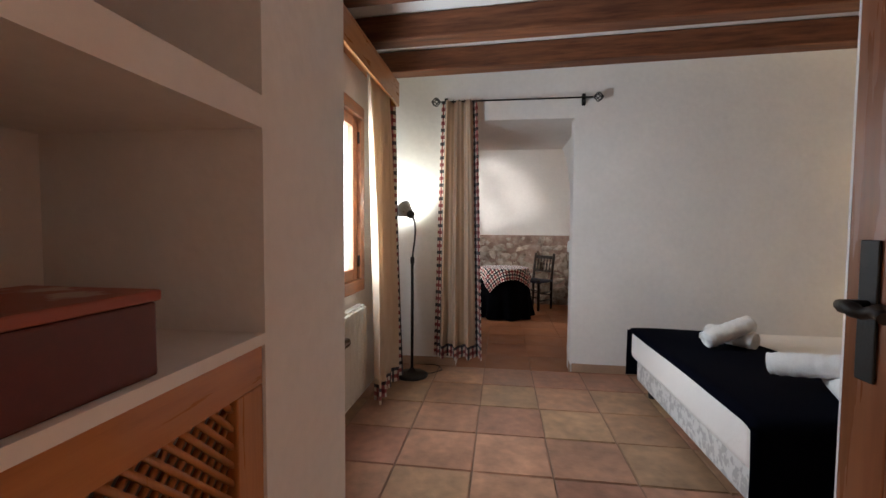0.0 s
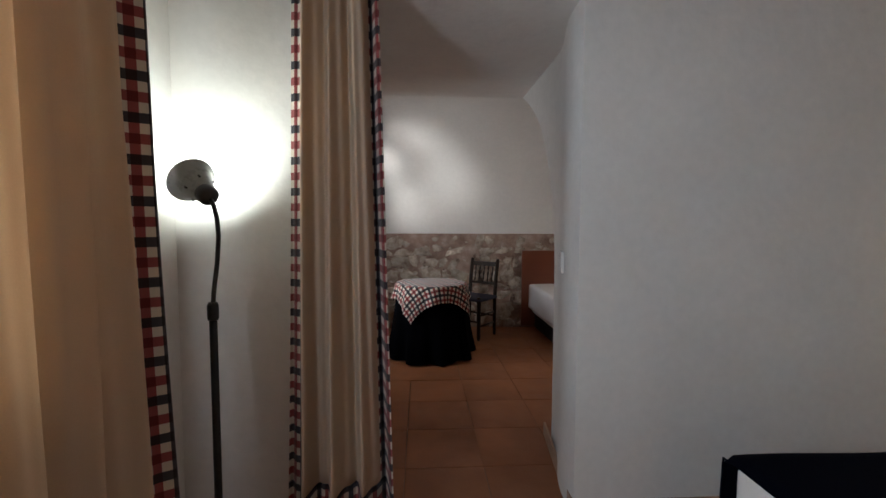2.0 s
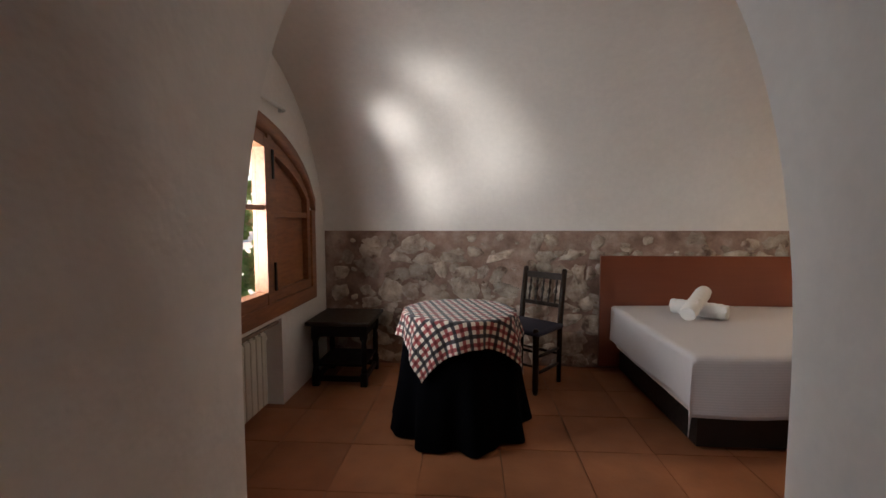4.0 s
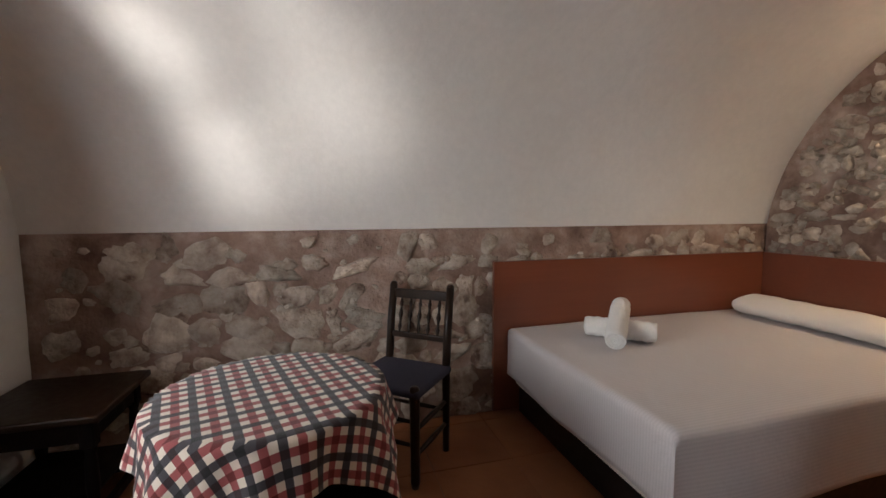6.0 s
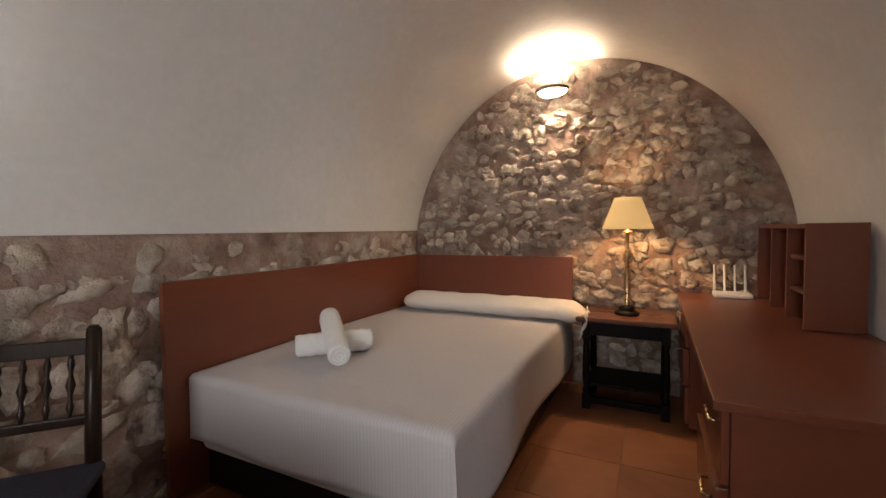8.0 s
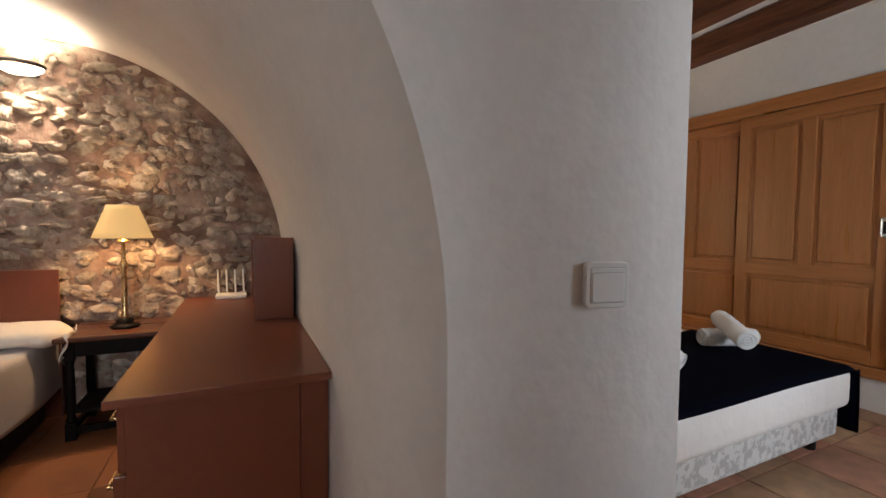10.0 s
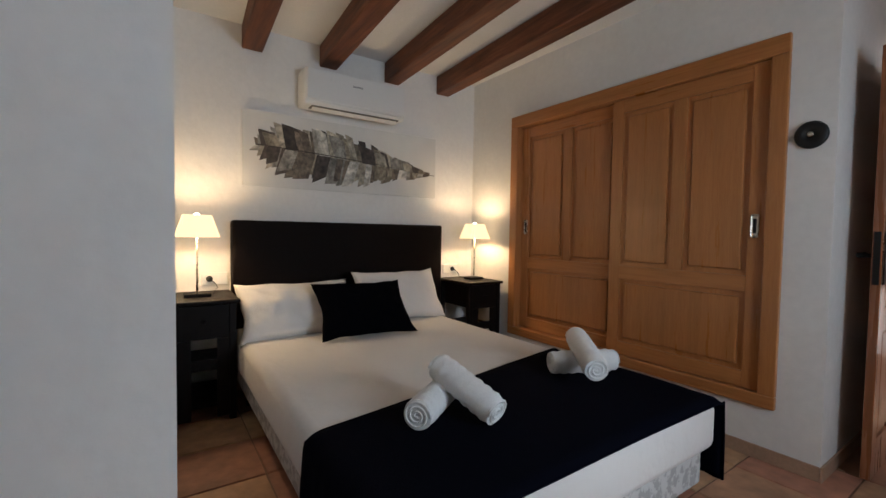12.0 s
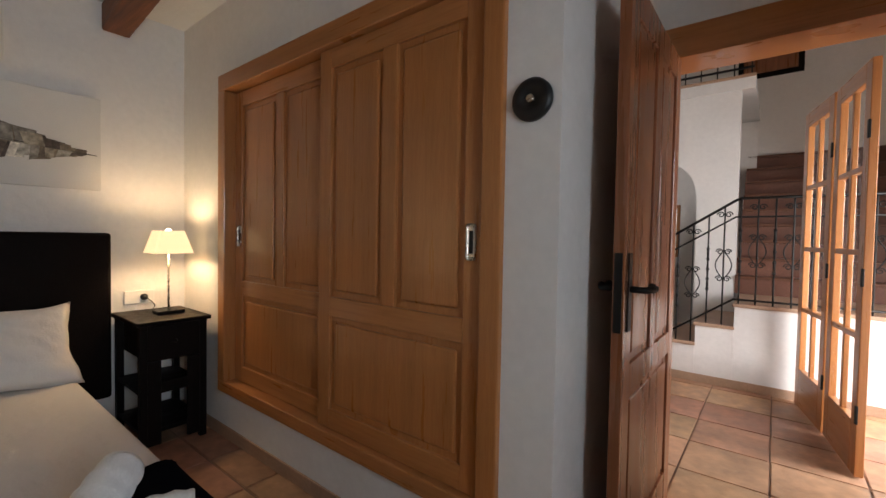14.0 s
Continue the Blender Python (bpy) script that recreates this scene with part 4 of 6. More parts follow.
rod = thing("curtain_rod", (0.08, 3.56, 2.37), "black wrought-iron curtain rod with openwork ball finials", "curtain rod")
bm = bmesh.new()
tube(bm, [(-0.56, 3.56, 2.372), (0.73, 3.56, 2.372)], 0.007, 10)
part("rod", bm, IRON, rod)
for x, s in ((-0.56, -1), (0.73, 1)):
    for k in range(6):
        bm = bmesh.new()
        a0 = k * math.pi / 3
        pts = []
        for i in range(13):
            f = i / 12
            r = 0.036 * math.sin(math.pi * f)
            a = a0 + f * 2.0
            pts.append((x + s * (0.006 + 0.078 * f), 3.56 + r * math.cos(a), 2.372 + r * math.sin(a)))
        tube(bm, pts, 0.0045, 6)
        part("finial_bar", bm, IRON, rod)
for x in (-0.52, 0.665):
    bm = bmesh.new()
    box(bm, x - 0.016, 3.612, 2.32, x + 0.016, 3.628, 2.42, bevel=0.004)
    tube(bm, [(x, 3.62, 2.355), (x, 3.58, 2.352), (x, 3.56, 2.362)], 0.007, 8)
    part("bracket", bm, IRON, rod)
for k in range(7):
    bm = bmesh.new()
    x = -0.50 + 0.05 * k
    tube(bm, [(x, 3.56 + 0.014 * math.cos(i * math.pi / 6), 2.372 + 0.014 * math.sin(i * math.pi / 6)) for i in range(13)], 0.003, 6)
    part("ring", bm, IRON, rod)

# ---- floor lamp ----
fl = thing("floor_lamp", (-0.76, 3.31, 0), "black gooseneck floor lamp lit against the wall", "lamp")
bm = bmesh.new()
lathe(bm, ((0.135, 0), (0.138, 0.014), (0.115, 0.024), (0.055, 0.032), (0.03, 0.05), (0.016, 0.07)), (-0.76, 3.31, 0), 40)
part("base", bm, BLACKPLASTIC, fl, "", True)
bm = bmesh.new()
tube(bm, [(-0.76, 3.31, 0.06), (-0.76, 3.31, 0.99)], 0.0125, 12)
part("pole", bm, BLACKPLASTIC, fl)
bm = bmesh.new()
lathe(bm, ((0.015, 0), (0.018, 0.008), (0.018, 0.05), (0.013, 0.06)), (-0.76, 3.31, 0.96), 16)
part("collar", bm, BLACKPLASTIC, fl)
bm = bmesh.new()
tube(bm, [(-0.76, 3.31, 1.0), (-0.755, 3.31, 1.06), (-0.742, 3.31, 1.15), (-0.735, 3.31, 1.24), (-0.740, 3.312, 1.30), (-0.752, 3.318, 1.34), (-0.772, 3.328, 1.372)], 0.0075, 10)
part("gooseneck", bm, BLACKPLASTIC, fl, "flexible black gooseneck")
neck = Vector((-0.768, 3.327, 1.368))
lean = Vector((-0.72, 0.50, 0.48)).to_track_quat("Z", "Y").to_matrix().to_4x4()
bm = bmesh.new()
lathe(bm, ((0.010, -0.012), (0.026, -0.006), (0.033, 0.004), (0.034, 0.030), (0.028, 0.040)), neck, 28, lean)
part("socket_cap", bm, BLACKPLASTIC, fl, "black cap round the bulb socket", True)
bm = bmesh.new()
lathe(bm, ((0.029, 0.034), (0.038, 0.042), (0.048, 0.068), (0.060, 0.095), (0.073, 0.116), (0.078, 0.121), (0.079, 0.126), (0.075, 0.124), (0.056, 0.095), (0.034, 0.050)), neck, 36, lean)
part("shade", bm, material("grey_enamel_shade", (0.34, 0.36, 0.34), 0.3, grain=0.06), fl, "grey bell-shaped metal shade", True)
for k in range(5):
    a = k * 2 * math.pi / 5
    slot = Matrix.Translation(neck) @ lean @ Matrix.Rotation(a, 4, "Z")
    bm = boxes((0.0435, -0.003, 0.058, 0.0485, 0.003, 0.072))
    bmesh.ops.transform(bm, matrix=slot, verts=bm.verts)
    part("vent_slot", bm, BLACKPLASTIC, fl)
bm = bmesh.new()
tube(bm, [(-0.70, 3.33, 0.012), (-0.60, 3.38, 0.008), (-0.52, 3.47, 0.008), (-0.56, 3.56, 0.010), (-0.62, 3.60, 0.012), (-0.70, 3.59, 0.012)], 0.0035, 6)
part("power_lead", bm, BLACKPLASTIC, fl, "loose black lead on the floor")

# ---- luggage stand by the window ----
ls = thing("luggage_stand", (-0.85, 1.15, 0), "dark wooden luggage stand with a slatted top", "luggage stand")
LX0, LX1, LY0, LY1, LZ = -1.03, -0.62, 0.97, 1.39, 0.80
for x in (LX0, LX1 - 0.04):
    for y in (LY0, LY1 - 0.04):
        part("leg", boxes((x, y, 0, x + 0.04, y + 0.04, LZ + (0.10 if x < -0.8 else 0)), bevel=0.004), DARK, ls)
SLAT = material("varnished_brown_slat", (0.075, 0.032, 0.018), 0.28, spec=0.6, grain=0.25, grain_scale=9, stretch=(8, 0.8, 8), bump=0.0004)
for y0, y1 in ((LY0 + 0.008, LY0 + 0.030), (LY1 - 0.030, LY1 - 0.008)):
    part("side_panel", boxes((LX0 + 0.04, y0, 0.10, LX1 - 0.04, y1, LZ), bevel=0.003), DARK, ls)
    bm = bmesh.new()
    v = [bm.verts.new((x, y, z)) for y in (y0, y1) for x, z in ((LX0, LZ + 0.001), (LX1 - 0.02, LZ + 0.001), (LX1 - 0.02, LZ + 0.022), (LX1 - 0.10, LZ + 0.070), (LX0, LZ + 0.085))]
    bm.faces.new(v[:5][::-1])
    bm.faces.new(v[5:])
    for k in range(5):
        bm.faces.new((v[k], v[(k + 1) % 5], v[5 + (k + 1) % 5], v[5 + k]))
    part("end_board", bm, DARK, ls, "raised dark end board")
part("front_panel", boxes((LX1 - 0.030, LY0 + 0.04, 0.10, LX1 - 0.010, LY1 - 0.04, LZ - 0.012), bevel=0.003), DARK, ls)
for i in range(6):
    x = LX0 + 0.045 + i * 0.058
    part("slat", boxes((x, LY0 + 0.031, LZ + 0.001, x + 0.036, LY1 - 0.031, LZ + 0.018), bevel=0.004), SLAT, ls, "glossy brown slat")
bm = bmesh.new()
tube(bm, [(LX1 + 0.004, LY0 - 0.01, LZ + 0.008), (LX1 + 0.004, LY1 + 0.01, LZ + 0.008)], 0.019, 12)
part("front_roll", bm, SLAT, ls)
part("wall_rail", boxes((LX0 + 0.005, LY0 + 0.04, LZ + 0.05, LX0 + 0.03, LY1 - 0.04, LZ + 0.10), bevel=0.003), DARK, ls)

# ---- entrance: door, frame, niche ----
fr = tagged(thing("door_frame", (0.26, HY, 0), "honey pine door frame round the entrance", "door frame"), kind="structure")
part("head", boxes((-0.22, HY - 0.22, 2.15, 0.73, HY + 0.02, 2.23), bevel=0.004), PINE_H, fr)
for a, b in ((-0.22, -0.178), (0.692, 0.73)):
    part("jamb", boxes((a, HY - 0.22, 0, b, HY + 0.02, 2.149), bevel=0.004), PINE, fr)
for r in ((-0.30, HY + 0.001, 2.17, 0.78, HY + 0.016, 2.30), (-0.30, HY + 0.001, 0, -0.215, HY + 0.016, 2.169)):
    part("architrave", boxes(r, bevel=0.003), PINE_H if r[2] > 2 else PINE, fr)

door = thing("door_1", (0.69, HY, 0), "open reddish varnished panelled wooden door", "door")
tagged(door, kind="structure")
DX0, DX1, DA, DB, DH = 0.650, 0.687, HY + 0.024, HY + 0.884, 2.135
mid = (DA + DB) / 2
for a, b in ((DA, DA + 0.10), (DB - 0.10, DB)):
    part("stile", boxes((DX0, a, 0.012, DX1, b, DH), bevel=0.003), DOORWOOD, door)
part("stile", boxes((DX0 + 0.001, mid - 0.045, 0.86, DX1 - 0.001, mid + 0.045, DH - 0.11), bevel=0.003), DOORWOOD, door)
for a, b in ((0.012, 0.20), (0.76, 0.86), (DH - 0.11, DH)):
    part("rail", boxes((DX0 + 0.001, DA + 0.10, a, DX1 - 0.001, DB - 0.10, b), bevel=0.003), DOORWOOD, door)
for a, b, c, d in ((DA + 0.10, mid - 0.045, 0.86, DH - 0.11), (mid + 0.045, DB - 0.10, 0.86, DH - 0.11), (DA + 0.10, DB - 0.10, 0.20, 0.76)):
    bm = bmesh.new()
    box(bm, DX0 + 0.011, a - 0.005, c - 0.005, DX1 - 0.011, b + 0.005, d + 0.005)
    box(bm, DX0 + 0.004, a + 0.03, c + 0.03, DX1 - 0.004, b - 0.03, d - 0.03, bevel=0.007)
    part("panel", bm, DOORWOOD, door)
for s, x in ((-1, DX0), (1, DX1)):
    bm = bmesh.new()
    box(bm, x, DB - 0.075, 0.98, x + s * 0.006, DB - 0.035, 1.24, bevel=0.002)
    plate = part("lock_plate", bm, IRON, door, "dark iron lock plate")
    bm = bmesh.new()
    pts = [(x, DB - 0.055, 1.12), (x + s * 0.05, DB - 0.055, 1.12), (x + s * 0.058, DB - 0.075, 1.12)]
    pts += [(x + s * (0.058 + 0.006 * math.sin(i)), DB - 0.08 - 0.012 * i, 1.12 + 0.004 * math.sin(i * 1.6)) for i in range(1, 8)]
    tube(bm, pts, [0.011, 0.011, 0.012] + [0.012 + 0.002 * math.sin(i * 2) for i in range(7)], 10)
    part("lever_handle", bm, IRON, plate, "twisted dark iron lever handle")
bm = bmesh.new()
box(bm, DX0 + 0.006, DB, 0.98, DX1 - 0.006, DB + 0.002, 1.24)
part("latch_plate", bm, IRON, door)
for z in (0.25, 1.1, 1.9):
    bm = bmesh.new()
    tube(bm, [(DX1 + 0.004, HY + 0.01, z - 0.05), (DX1 + 0.004, HY + 0.01, z + 0.05)], 0.008, 8)
    part("hinge", bm, IRON, door)

cab = thing("niche_cupboard", (PX0, 0.3, 0.10), "honey pine lattice cupboard door below the niche shelf", "cupboard")
for r in ((PX0 - 0.03, -0.036, 0.98, PX0 - 0.004, 0.518, 1.05), (PX0 - 0.03, -0.036, 0.10, PX0 - 0.004, 0.518, 0.17)):
    part("rail", boxes(r, bevel=0.003), PINE_H, cab)
for a, b in ((-0.036, 0.035), (0.445, 0.518)):
    part("stile", boxes((PX0 - 0.03, a, 0.17, PX0 - 0.004, b, 0.98), bevel=0.003), PINE, cab)
bm = bmesh.new()
for k in range(-30, 44):
    for s in (1, -1):
        y = 0.035 + k * 0.03
        a = Vector((PX0 - 0.018 - 0.003 * s, y, 0.17)) if s > 0 else Vector((PX0 - 0.018 - 0.003 * s, y + 0.0, 0.17))
        lo = max(0.0, (0.035 - y) if s > 0 else (y - 0.445))
        hi = min(0.81, (0.445 - y) if s > 0 else (y - 0.035))
        if hi > lo + 0.01:
            tube(bm, [a + Vector((0, s * lo, lo)), a + Vector((0, s * hi, hi))], 0.0055, 4)
part("lattice", bm, PINE, cab, "diagonal pine lattice panel")
# near-black sheet that puts the shade behind the lattice into colour
part("dark_inside", boxes((PX0 - 0.44, -0.03, 0.11, PX0 - 0.43, 0.51, 1.04)), DARK, cab, "near-black sheet standing for the shade inside the cupboard")
bx = thing("trinket_box", (PX0 - 0.12, 0.16, 1.07), "flat dark red wooden box with a printed pale lid", "box")
part("body", boxes((PX0 - 0.20, -0.03, 1.071, PX0 - 0.012, 0.30, 1.163), bevel=0.003), material("dark_red_lacquer", (0.10, 0.02, 0.015), 0.4, grain=0.15), bx)
part("lid", boxes((PX0 - 0.205, -0.034, 1.164, PX0 - 0.008, 0.305, 1.178), bevel=0.003), material("pale_printed_lid", (0.5, 0.42, 0.36), 0.5, ramp=[(0.5, (0.30, 0.08, 0.05)), (0.58, (0.50, 0.42, 0.36))], grain_scale=14), bx, "pale lid with a red floral print")

# ---- skirting ----
for name, r in (("baseboard", (JX1 + 0.012, DY - 0.012, 0, EX - 0.001, DY - 0.0005, 0.075)), ("baseboard", (WX + 0.001, DY - 0.012, 0, JX0, DY - 0.0005, 0.075)),
                ("baseboard", (PX1 + 0.001, WY + 0.0005, 0, EX - 0.001, WY + 0.012, 0.075)), ("baseboard", (EX - 0.012, WY + 0.013, 0, EX - 0.0005, DY - 0.013, 0.075)),
                ("baseboard", (PX1 - 0.012, HY + 0.02, 0, PX1 - 0.0005, WY + 0.012, 0.075))):
    structure(name, boxes(r, bevel=0.003), SKIRT, "terracotta tile skirting along the wall", "baseboard")
bm = bmesh.new()
v = [bm.verts.new((jamb(y) - d, y, z)) for y in (DY - 0.012, VC - VA + 0.01) for d, z in ((0.012, 0), (0.012, 0.075), (0, 0.075), (0, 0))]
for f in ((0, 1, 2, 3), (7, 6, 5, 4), (0, 4, 5, 1), (1, 5, 6, 2)):
    bm.faces.new([v[i] for i in f])
structure("baseboard", bm, SKIRT, "terracotta tile skirting in the doorway", "baseboard")

# ---- vaulted room: window ----
vw = tagged(thing("window_2", (VX0, 5.58, 0.635), "brown wooden lunette window with two glazed leaves and panelled sides", "window"), kind="structure")
FX0, FX1 = VX0 - 0.05, VX0 + 0.035
part("sill_rail", boxes((FX0, 4.44, 0.635, FX1, 6.72, 0.735), bevel=0.006), WINWOOD, vw)


def arch_band(y0, y1, top, bottom, x0, x1, n=24):
    """A solid between two curves over y."""
    bm = bmesh.new()
    rows = []
    for i in range(n + 1):
        y = y0 + (y1 - y0) * i / n
        rows.append([bm.verts.new((x, y, z)) for x, z in ((x0, bottom(y)), (x1, bottom(y)), (x1, top(y)), (x0, top(y)))])
    for a, b in zip(rows, rows[1:]):
        for k in range(4):
            bm.faces.new((a[k], a[(k + 1) % 4], b[(k + 1) % 4], b[k]))
    bm.faces.new(rows[0][::-1])
    bm.faces.new(rows[-1])
    return bm


def lt(d):
    return lambda y: max(0.75, lunette_top(min(max(y, 4.46), 6.70)) - d)


part("arched_head", arch_band(4.44, 6.72, lt(-0.01), lt(0.085), FX0, FX1 + 0.002, 40), WINWOOD, vw, "", True)
part("arched_bead", arch_band(4.60, 6.62, lt(0.085), lt(0.115), FX0 + 0.01, FX1 - 0.02, 40), WINWOOD, vw)
for a, b in ((4.44, 4.52), (6.64, 6.72)):
    part("frame_post", boxes((FX0, a, 0.736, FX1, b, 1.33), bevel=0.005), WINWOOD, vw)
ym = 5.435
for a, b in ((4.84, 4.89), (5.965, 6.02)):
    part("mullion", arch_band(a, b, lt(0.086), lambda y: 0.736, FX0, FX1 - 0.004, 3), WINWOOD, vw)
for a, b in ((4.892, ym - 0.002), (ym + 0.002, 5.963)):
    w = 0.062
    leaf = part("casement", arch_band(a, a + w, lt(0.12), lambda y: 0.738, FX0 + 0.008, FX1 + 0.006, 3), WINWOOD, vw)
    part("stile", arch_band(b - w, b, lt(0.12), lambda y: 0.738, FX0 + 0.008, FX1 + 0.006, 3), WINWOOD, leaf)
    part("rail", boxes((FX0 + 0.008, a + w, 0.738, FX1 + 0.004, b - w, 0.815), bevel=0.004), WINWOOD, leaf)
    part("arched_rail", arch_band(a + w, b - w, lt(0.12), lt(0.185), FX0 + 0.008, FX1 + 0.004, 10), WINWOOD, leaf)
    part("glazing_bar", boxes((FX0 + 0.015, a + w, 1.315, FX1 - 0.004, b - w, 1.345), bevel=0.004), WINWOOD, leaf)
    for lo, hi in (((lambda y: 0.815), (lambda y: 1.315)), ((lambda y: 1.345), lt(0.185))):
        pane = part("pane", arch_band(a + w, b - w, hi, lo, FX0 + 0.030, FX0 + 0.034, 8), GLASS, leaf, "clear glass pane")
        pane.visible_shadow = False
for a, b in ((4.522, 4.838), (6.022, 6.638)):
    panel = part("side_panel", arch_band(a, b, lt(0.118), lambda y: 0.737, FX0 + 0.012, FX0 + 0.030, 12), WINWOOD, vw, "solid wooden side panel")
    part("rail", boxes((FX0 + 0.030, a, 0.737, FX1 - 0.012, b, 0.80), bevel=0.004), WINWOOD, panel)
    part("rail", boxes((FX0 + 0.030, a + 0.02, 1.27, FX1 - 0.018, b - 0.02, 1.31), bevel=0.004), WINWOOD, panel)
    part("stile", arch_band(a, a + 0.055, lt(0.118), lambda y: 0.80, FX0 + 0.030, FX1 - 0.012, 3), WINWOOD, panel)
    part("stile", arch_band(b - 0.055, b, lt(0.118), lambda y: 0.80, FX0 + 0.030, FX1 - 0.014, 3), WINWOOD, panel)
    part("arched_rail", arch_band(a + 0.055, b - 0.055, lt(0.118), lt(0.175), FX0 + 0.030, FX1 - 0.013, 10), WINWOOD, panel)
for y in (5.455, 6.0):
    for z in (0.90, 1.60):
        bm = bmesh.new()
        box(bm, FX1 + 0.004, y - 0.012, z - 0.09, FX1 + 0.014, y + 0.010, z + 0.09, bevel=0.003)
        part("strap_hinge", bm, IRON, vw)
bm = bmesh.new()
box(bm, FX1 + 0.004, ym - 0.016, 1.00, FX1 + 0.014, ym + 0.016, 1.13, bevel=0.004)
tube(bm, [(FX1 + 0.01, ym, 1.07), (FX1 + 0.04, ym, 1.07), (FX1 + 0.045, ym + 0.01, 1.06), (FX1 + 0.045, ym + 0.03, 1.02)], 0.007, 8)
part("handle", bm, IRON, vw, "dark iron window catch")
part("outer_sill", boxes((VX0 - 0.42, 4.5, 0.655, VX0 - 0.06, 6.7, 0.68)), material("pale_stone_sill", (0.55, 0.50, 0.44), 0.8, grain=0.12, blotch=0.1), vw, "pale stone outer sill")

rl = thing("curtain_rail", (VX0 + 0.05, 5.4, 1.975), "white tubular rail above the arched window", "rail")
bm = bmesh.new()
tube(bm, [(VX0 + 0.05, 4.75, 1.976), (VX0 + 0.05, 6.16, 1.976), (VX0 + 0.04, 6.19, 1.976), (VX0 - 0.005, 6.20, 1.976)], 0.014, 12)
part("tube", bm, WHITEPLASTIC, rl)
bm = bmesh.new()
tube(bm, [(VX0 + 0.05, 4.76, 1.976), (VX0 - 0.005, 4.76, 1.976)], 0.010, 10)
part("bracket", bm, WHITEPLASTIC, rl)

radiator("radiator", "cream sectional radiator in the recess below the arched window", VX0 - 0.015, 4.46, 5.97, 0.09, 0.545, 0.08, 0.065)
shelf = thing("radiator_shelf", (VX0, 5.2, 0.57), "narrow rough brown stone ledge above the radiator", "ledge")
bm = bmesh.new()
box(bm, VX0 - 0.13, 4.45, 0.575, VX0 + 0.012, 6.09, 0.598, bevel=0.006)
part("slab", bm, material("rough_brown_stone", (0.26, 0.20, 0.15), 0.9, grain=0.3, grain_scale=30, bump=0.006, bump_scale=60), shelf)

# ---- vaulted room: side table ----
def side_table(name, label, x0, x1, y0, y1, h, mat, group=""):
    th = thing(name, ((x0 + x1) / 2, (y0 + y1) / 2, 0), label, "side table", group)
    bm = bmesh.new()
    box(bm, x0, y0, h - 0.03, x1, y1, h, bevel=0.007)
    part("top", bm, mat, th)
    a, b, c, d = x0 + 0.035, x1 - 0.035, y0 + 0.035, y1 - 0.035
    for x in (a, b - 0.05):
        for y in (c, d - 0.05):
            bm = bmesh.new()
            box(bm, x, y, h - 0.14, x + 0.05, y + 0.05, h - 0.031, bevel=0.003)
            lathe(bm, ((0.024, 0.10), (0.026, 0.12), (0.018, 0.14), (0.024, 0.20), (0.021, h - 0.20), (0.017, h - 0.17), (0.025, h - 0.14)), (x + 0.025, y + 0.025, 0), 14)
            box(bm, x, y, 0, x + 0.05, y + 0.05, 0.10, bevel=0.003)
            part("leg", bm, DARK, th)
    part("shelf", boxes((a + 0.02, c + 0.02, 0.150, b - 0.02, d - 0.02, 0.168), bevel=0.003), DARK, th)
    for r in ((a + 0.05, c + 0.01, h - 0.12, b - 0.05, c + 0.03, h - 0.03), (a + 0.05, d - 0.03, h - 0.12, b - 0.05, d - 0.01, h - 0.03),
              (a + 0.01, c + 0.05, h - 0.12, a + 0.03, d - 0.05, h - 0.03), (b - 0.03, c + 0.05, h - 0.12, b - 0.01, d - 0.05, h - 0.03)):
        part("apron", boxes(r, bevel=0.002), DARK, th)
    for r in ((a + 0.05, c + 0.012, 0.035, b - 0.05, c + 0.038, 0.075), (a + 0.05, d - 0.038, 0.035, b - 0.05, d - 0.012, 0.075),
              (a + 0.012, c + 0.05, 0.035, a + 0.038, d - 0.05, 0.075), (b - 0.038, c + 0.05, 0.035, b - 0.012, d - 0.05, 0.075)):
        part("stretcher", boxes(r, bevel=0.003), DARK, th)
    return th


side_table("side_table", "dark varnished low wooden side table by the stone wall", -1.13, -0.64, 6.43, 6.93, 0.50, CHAIRWOOD)
side_table("bedside_table", "dark-legged bedside table with a brown top", 2.89, 3.36, 5.005, 5.58, 0.60, material("brown_table_top", (0.11, 0.038, 0.020), 0.3, grain=0.2, grain_scale=6, stretch=(8, 0.6, 8)))

# ---- round table with cloths ----
TC, TR, TH = Vector((0.03, 6.0, 0)), 0.325, 0.70
rt = thing("round_table", TC, "round table hidden under two tablecloths", "table")
bm = bmesh.new()
lathe(bm, ((TR - 0.01, TH - 0.03), (TR, TH - 0.02), (TR, TH - 0.008), (TR - 0.01, TH - 0.004)), TC, 40)
part("tabletop", bm, DARK, rt)
bm = bmesh.new()
lathe(bm, ((0.16, 0), (0.15, 0.03), (0.04, 0.06), (0.035, TH - 0.03)), TC, 20)
part("pedestal", bm, DARK, rt)
ucl = thing("under_cloth", TC + Vector((0, 0, 0.02)), "floor-length black tablecloth falling in folds", "tablecloth")
def under(u, v):
    a = 2 * math.pi * u
    if v < 0.25:
        r = TR * 1.005 * v / 0.25
        z = TH + 0.001
    else:
        f = (v - 0.25) / 0.75
        r = TR * 1.01 + 0.085 * f + f * f * (0.034 * math.sin(9 * a + 0.6) + 0.014 * math.sin(17 * a))
        z = TH - (TH - 0.025) * f - 0.012 * min(1, f * 12)
    return TC + Vector((r * math.cos(a), r * math.sin(a), z))
bm = sheet(bmesh.new(), 144, 24, under)
bmesh.ops.remove_doubles(bm, verts=bm.verts, dist=0.0005)
part("cloth", bm, BLACKCLOTH, ucl, "", True)
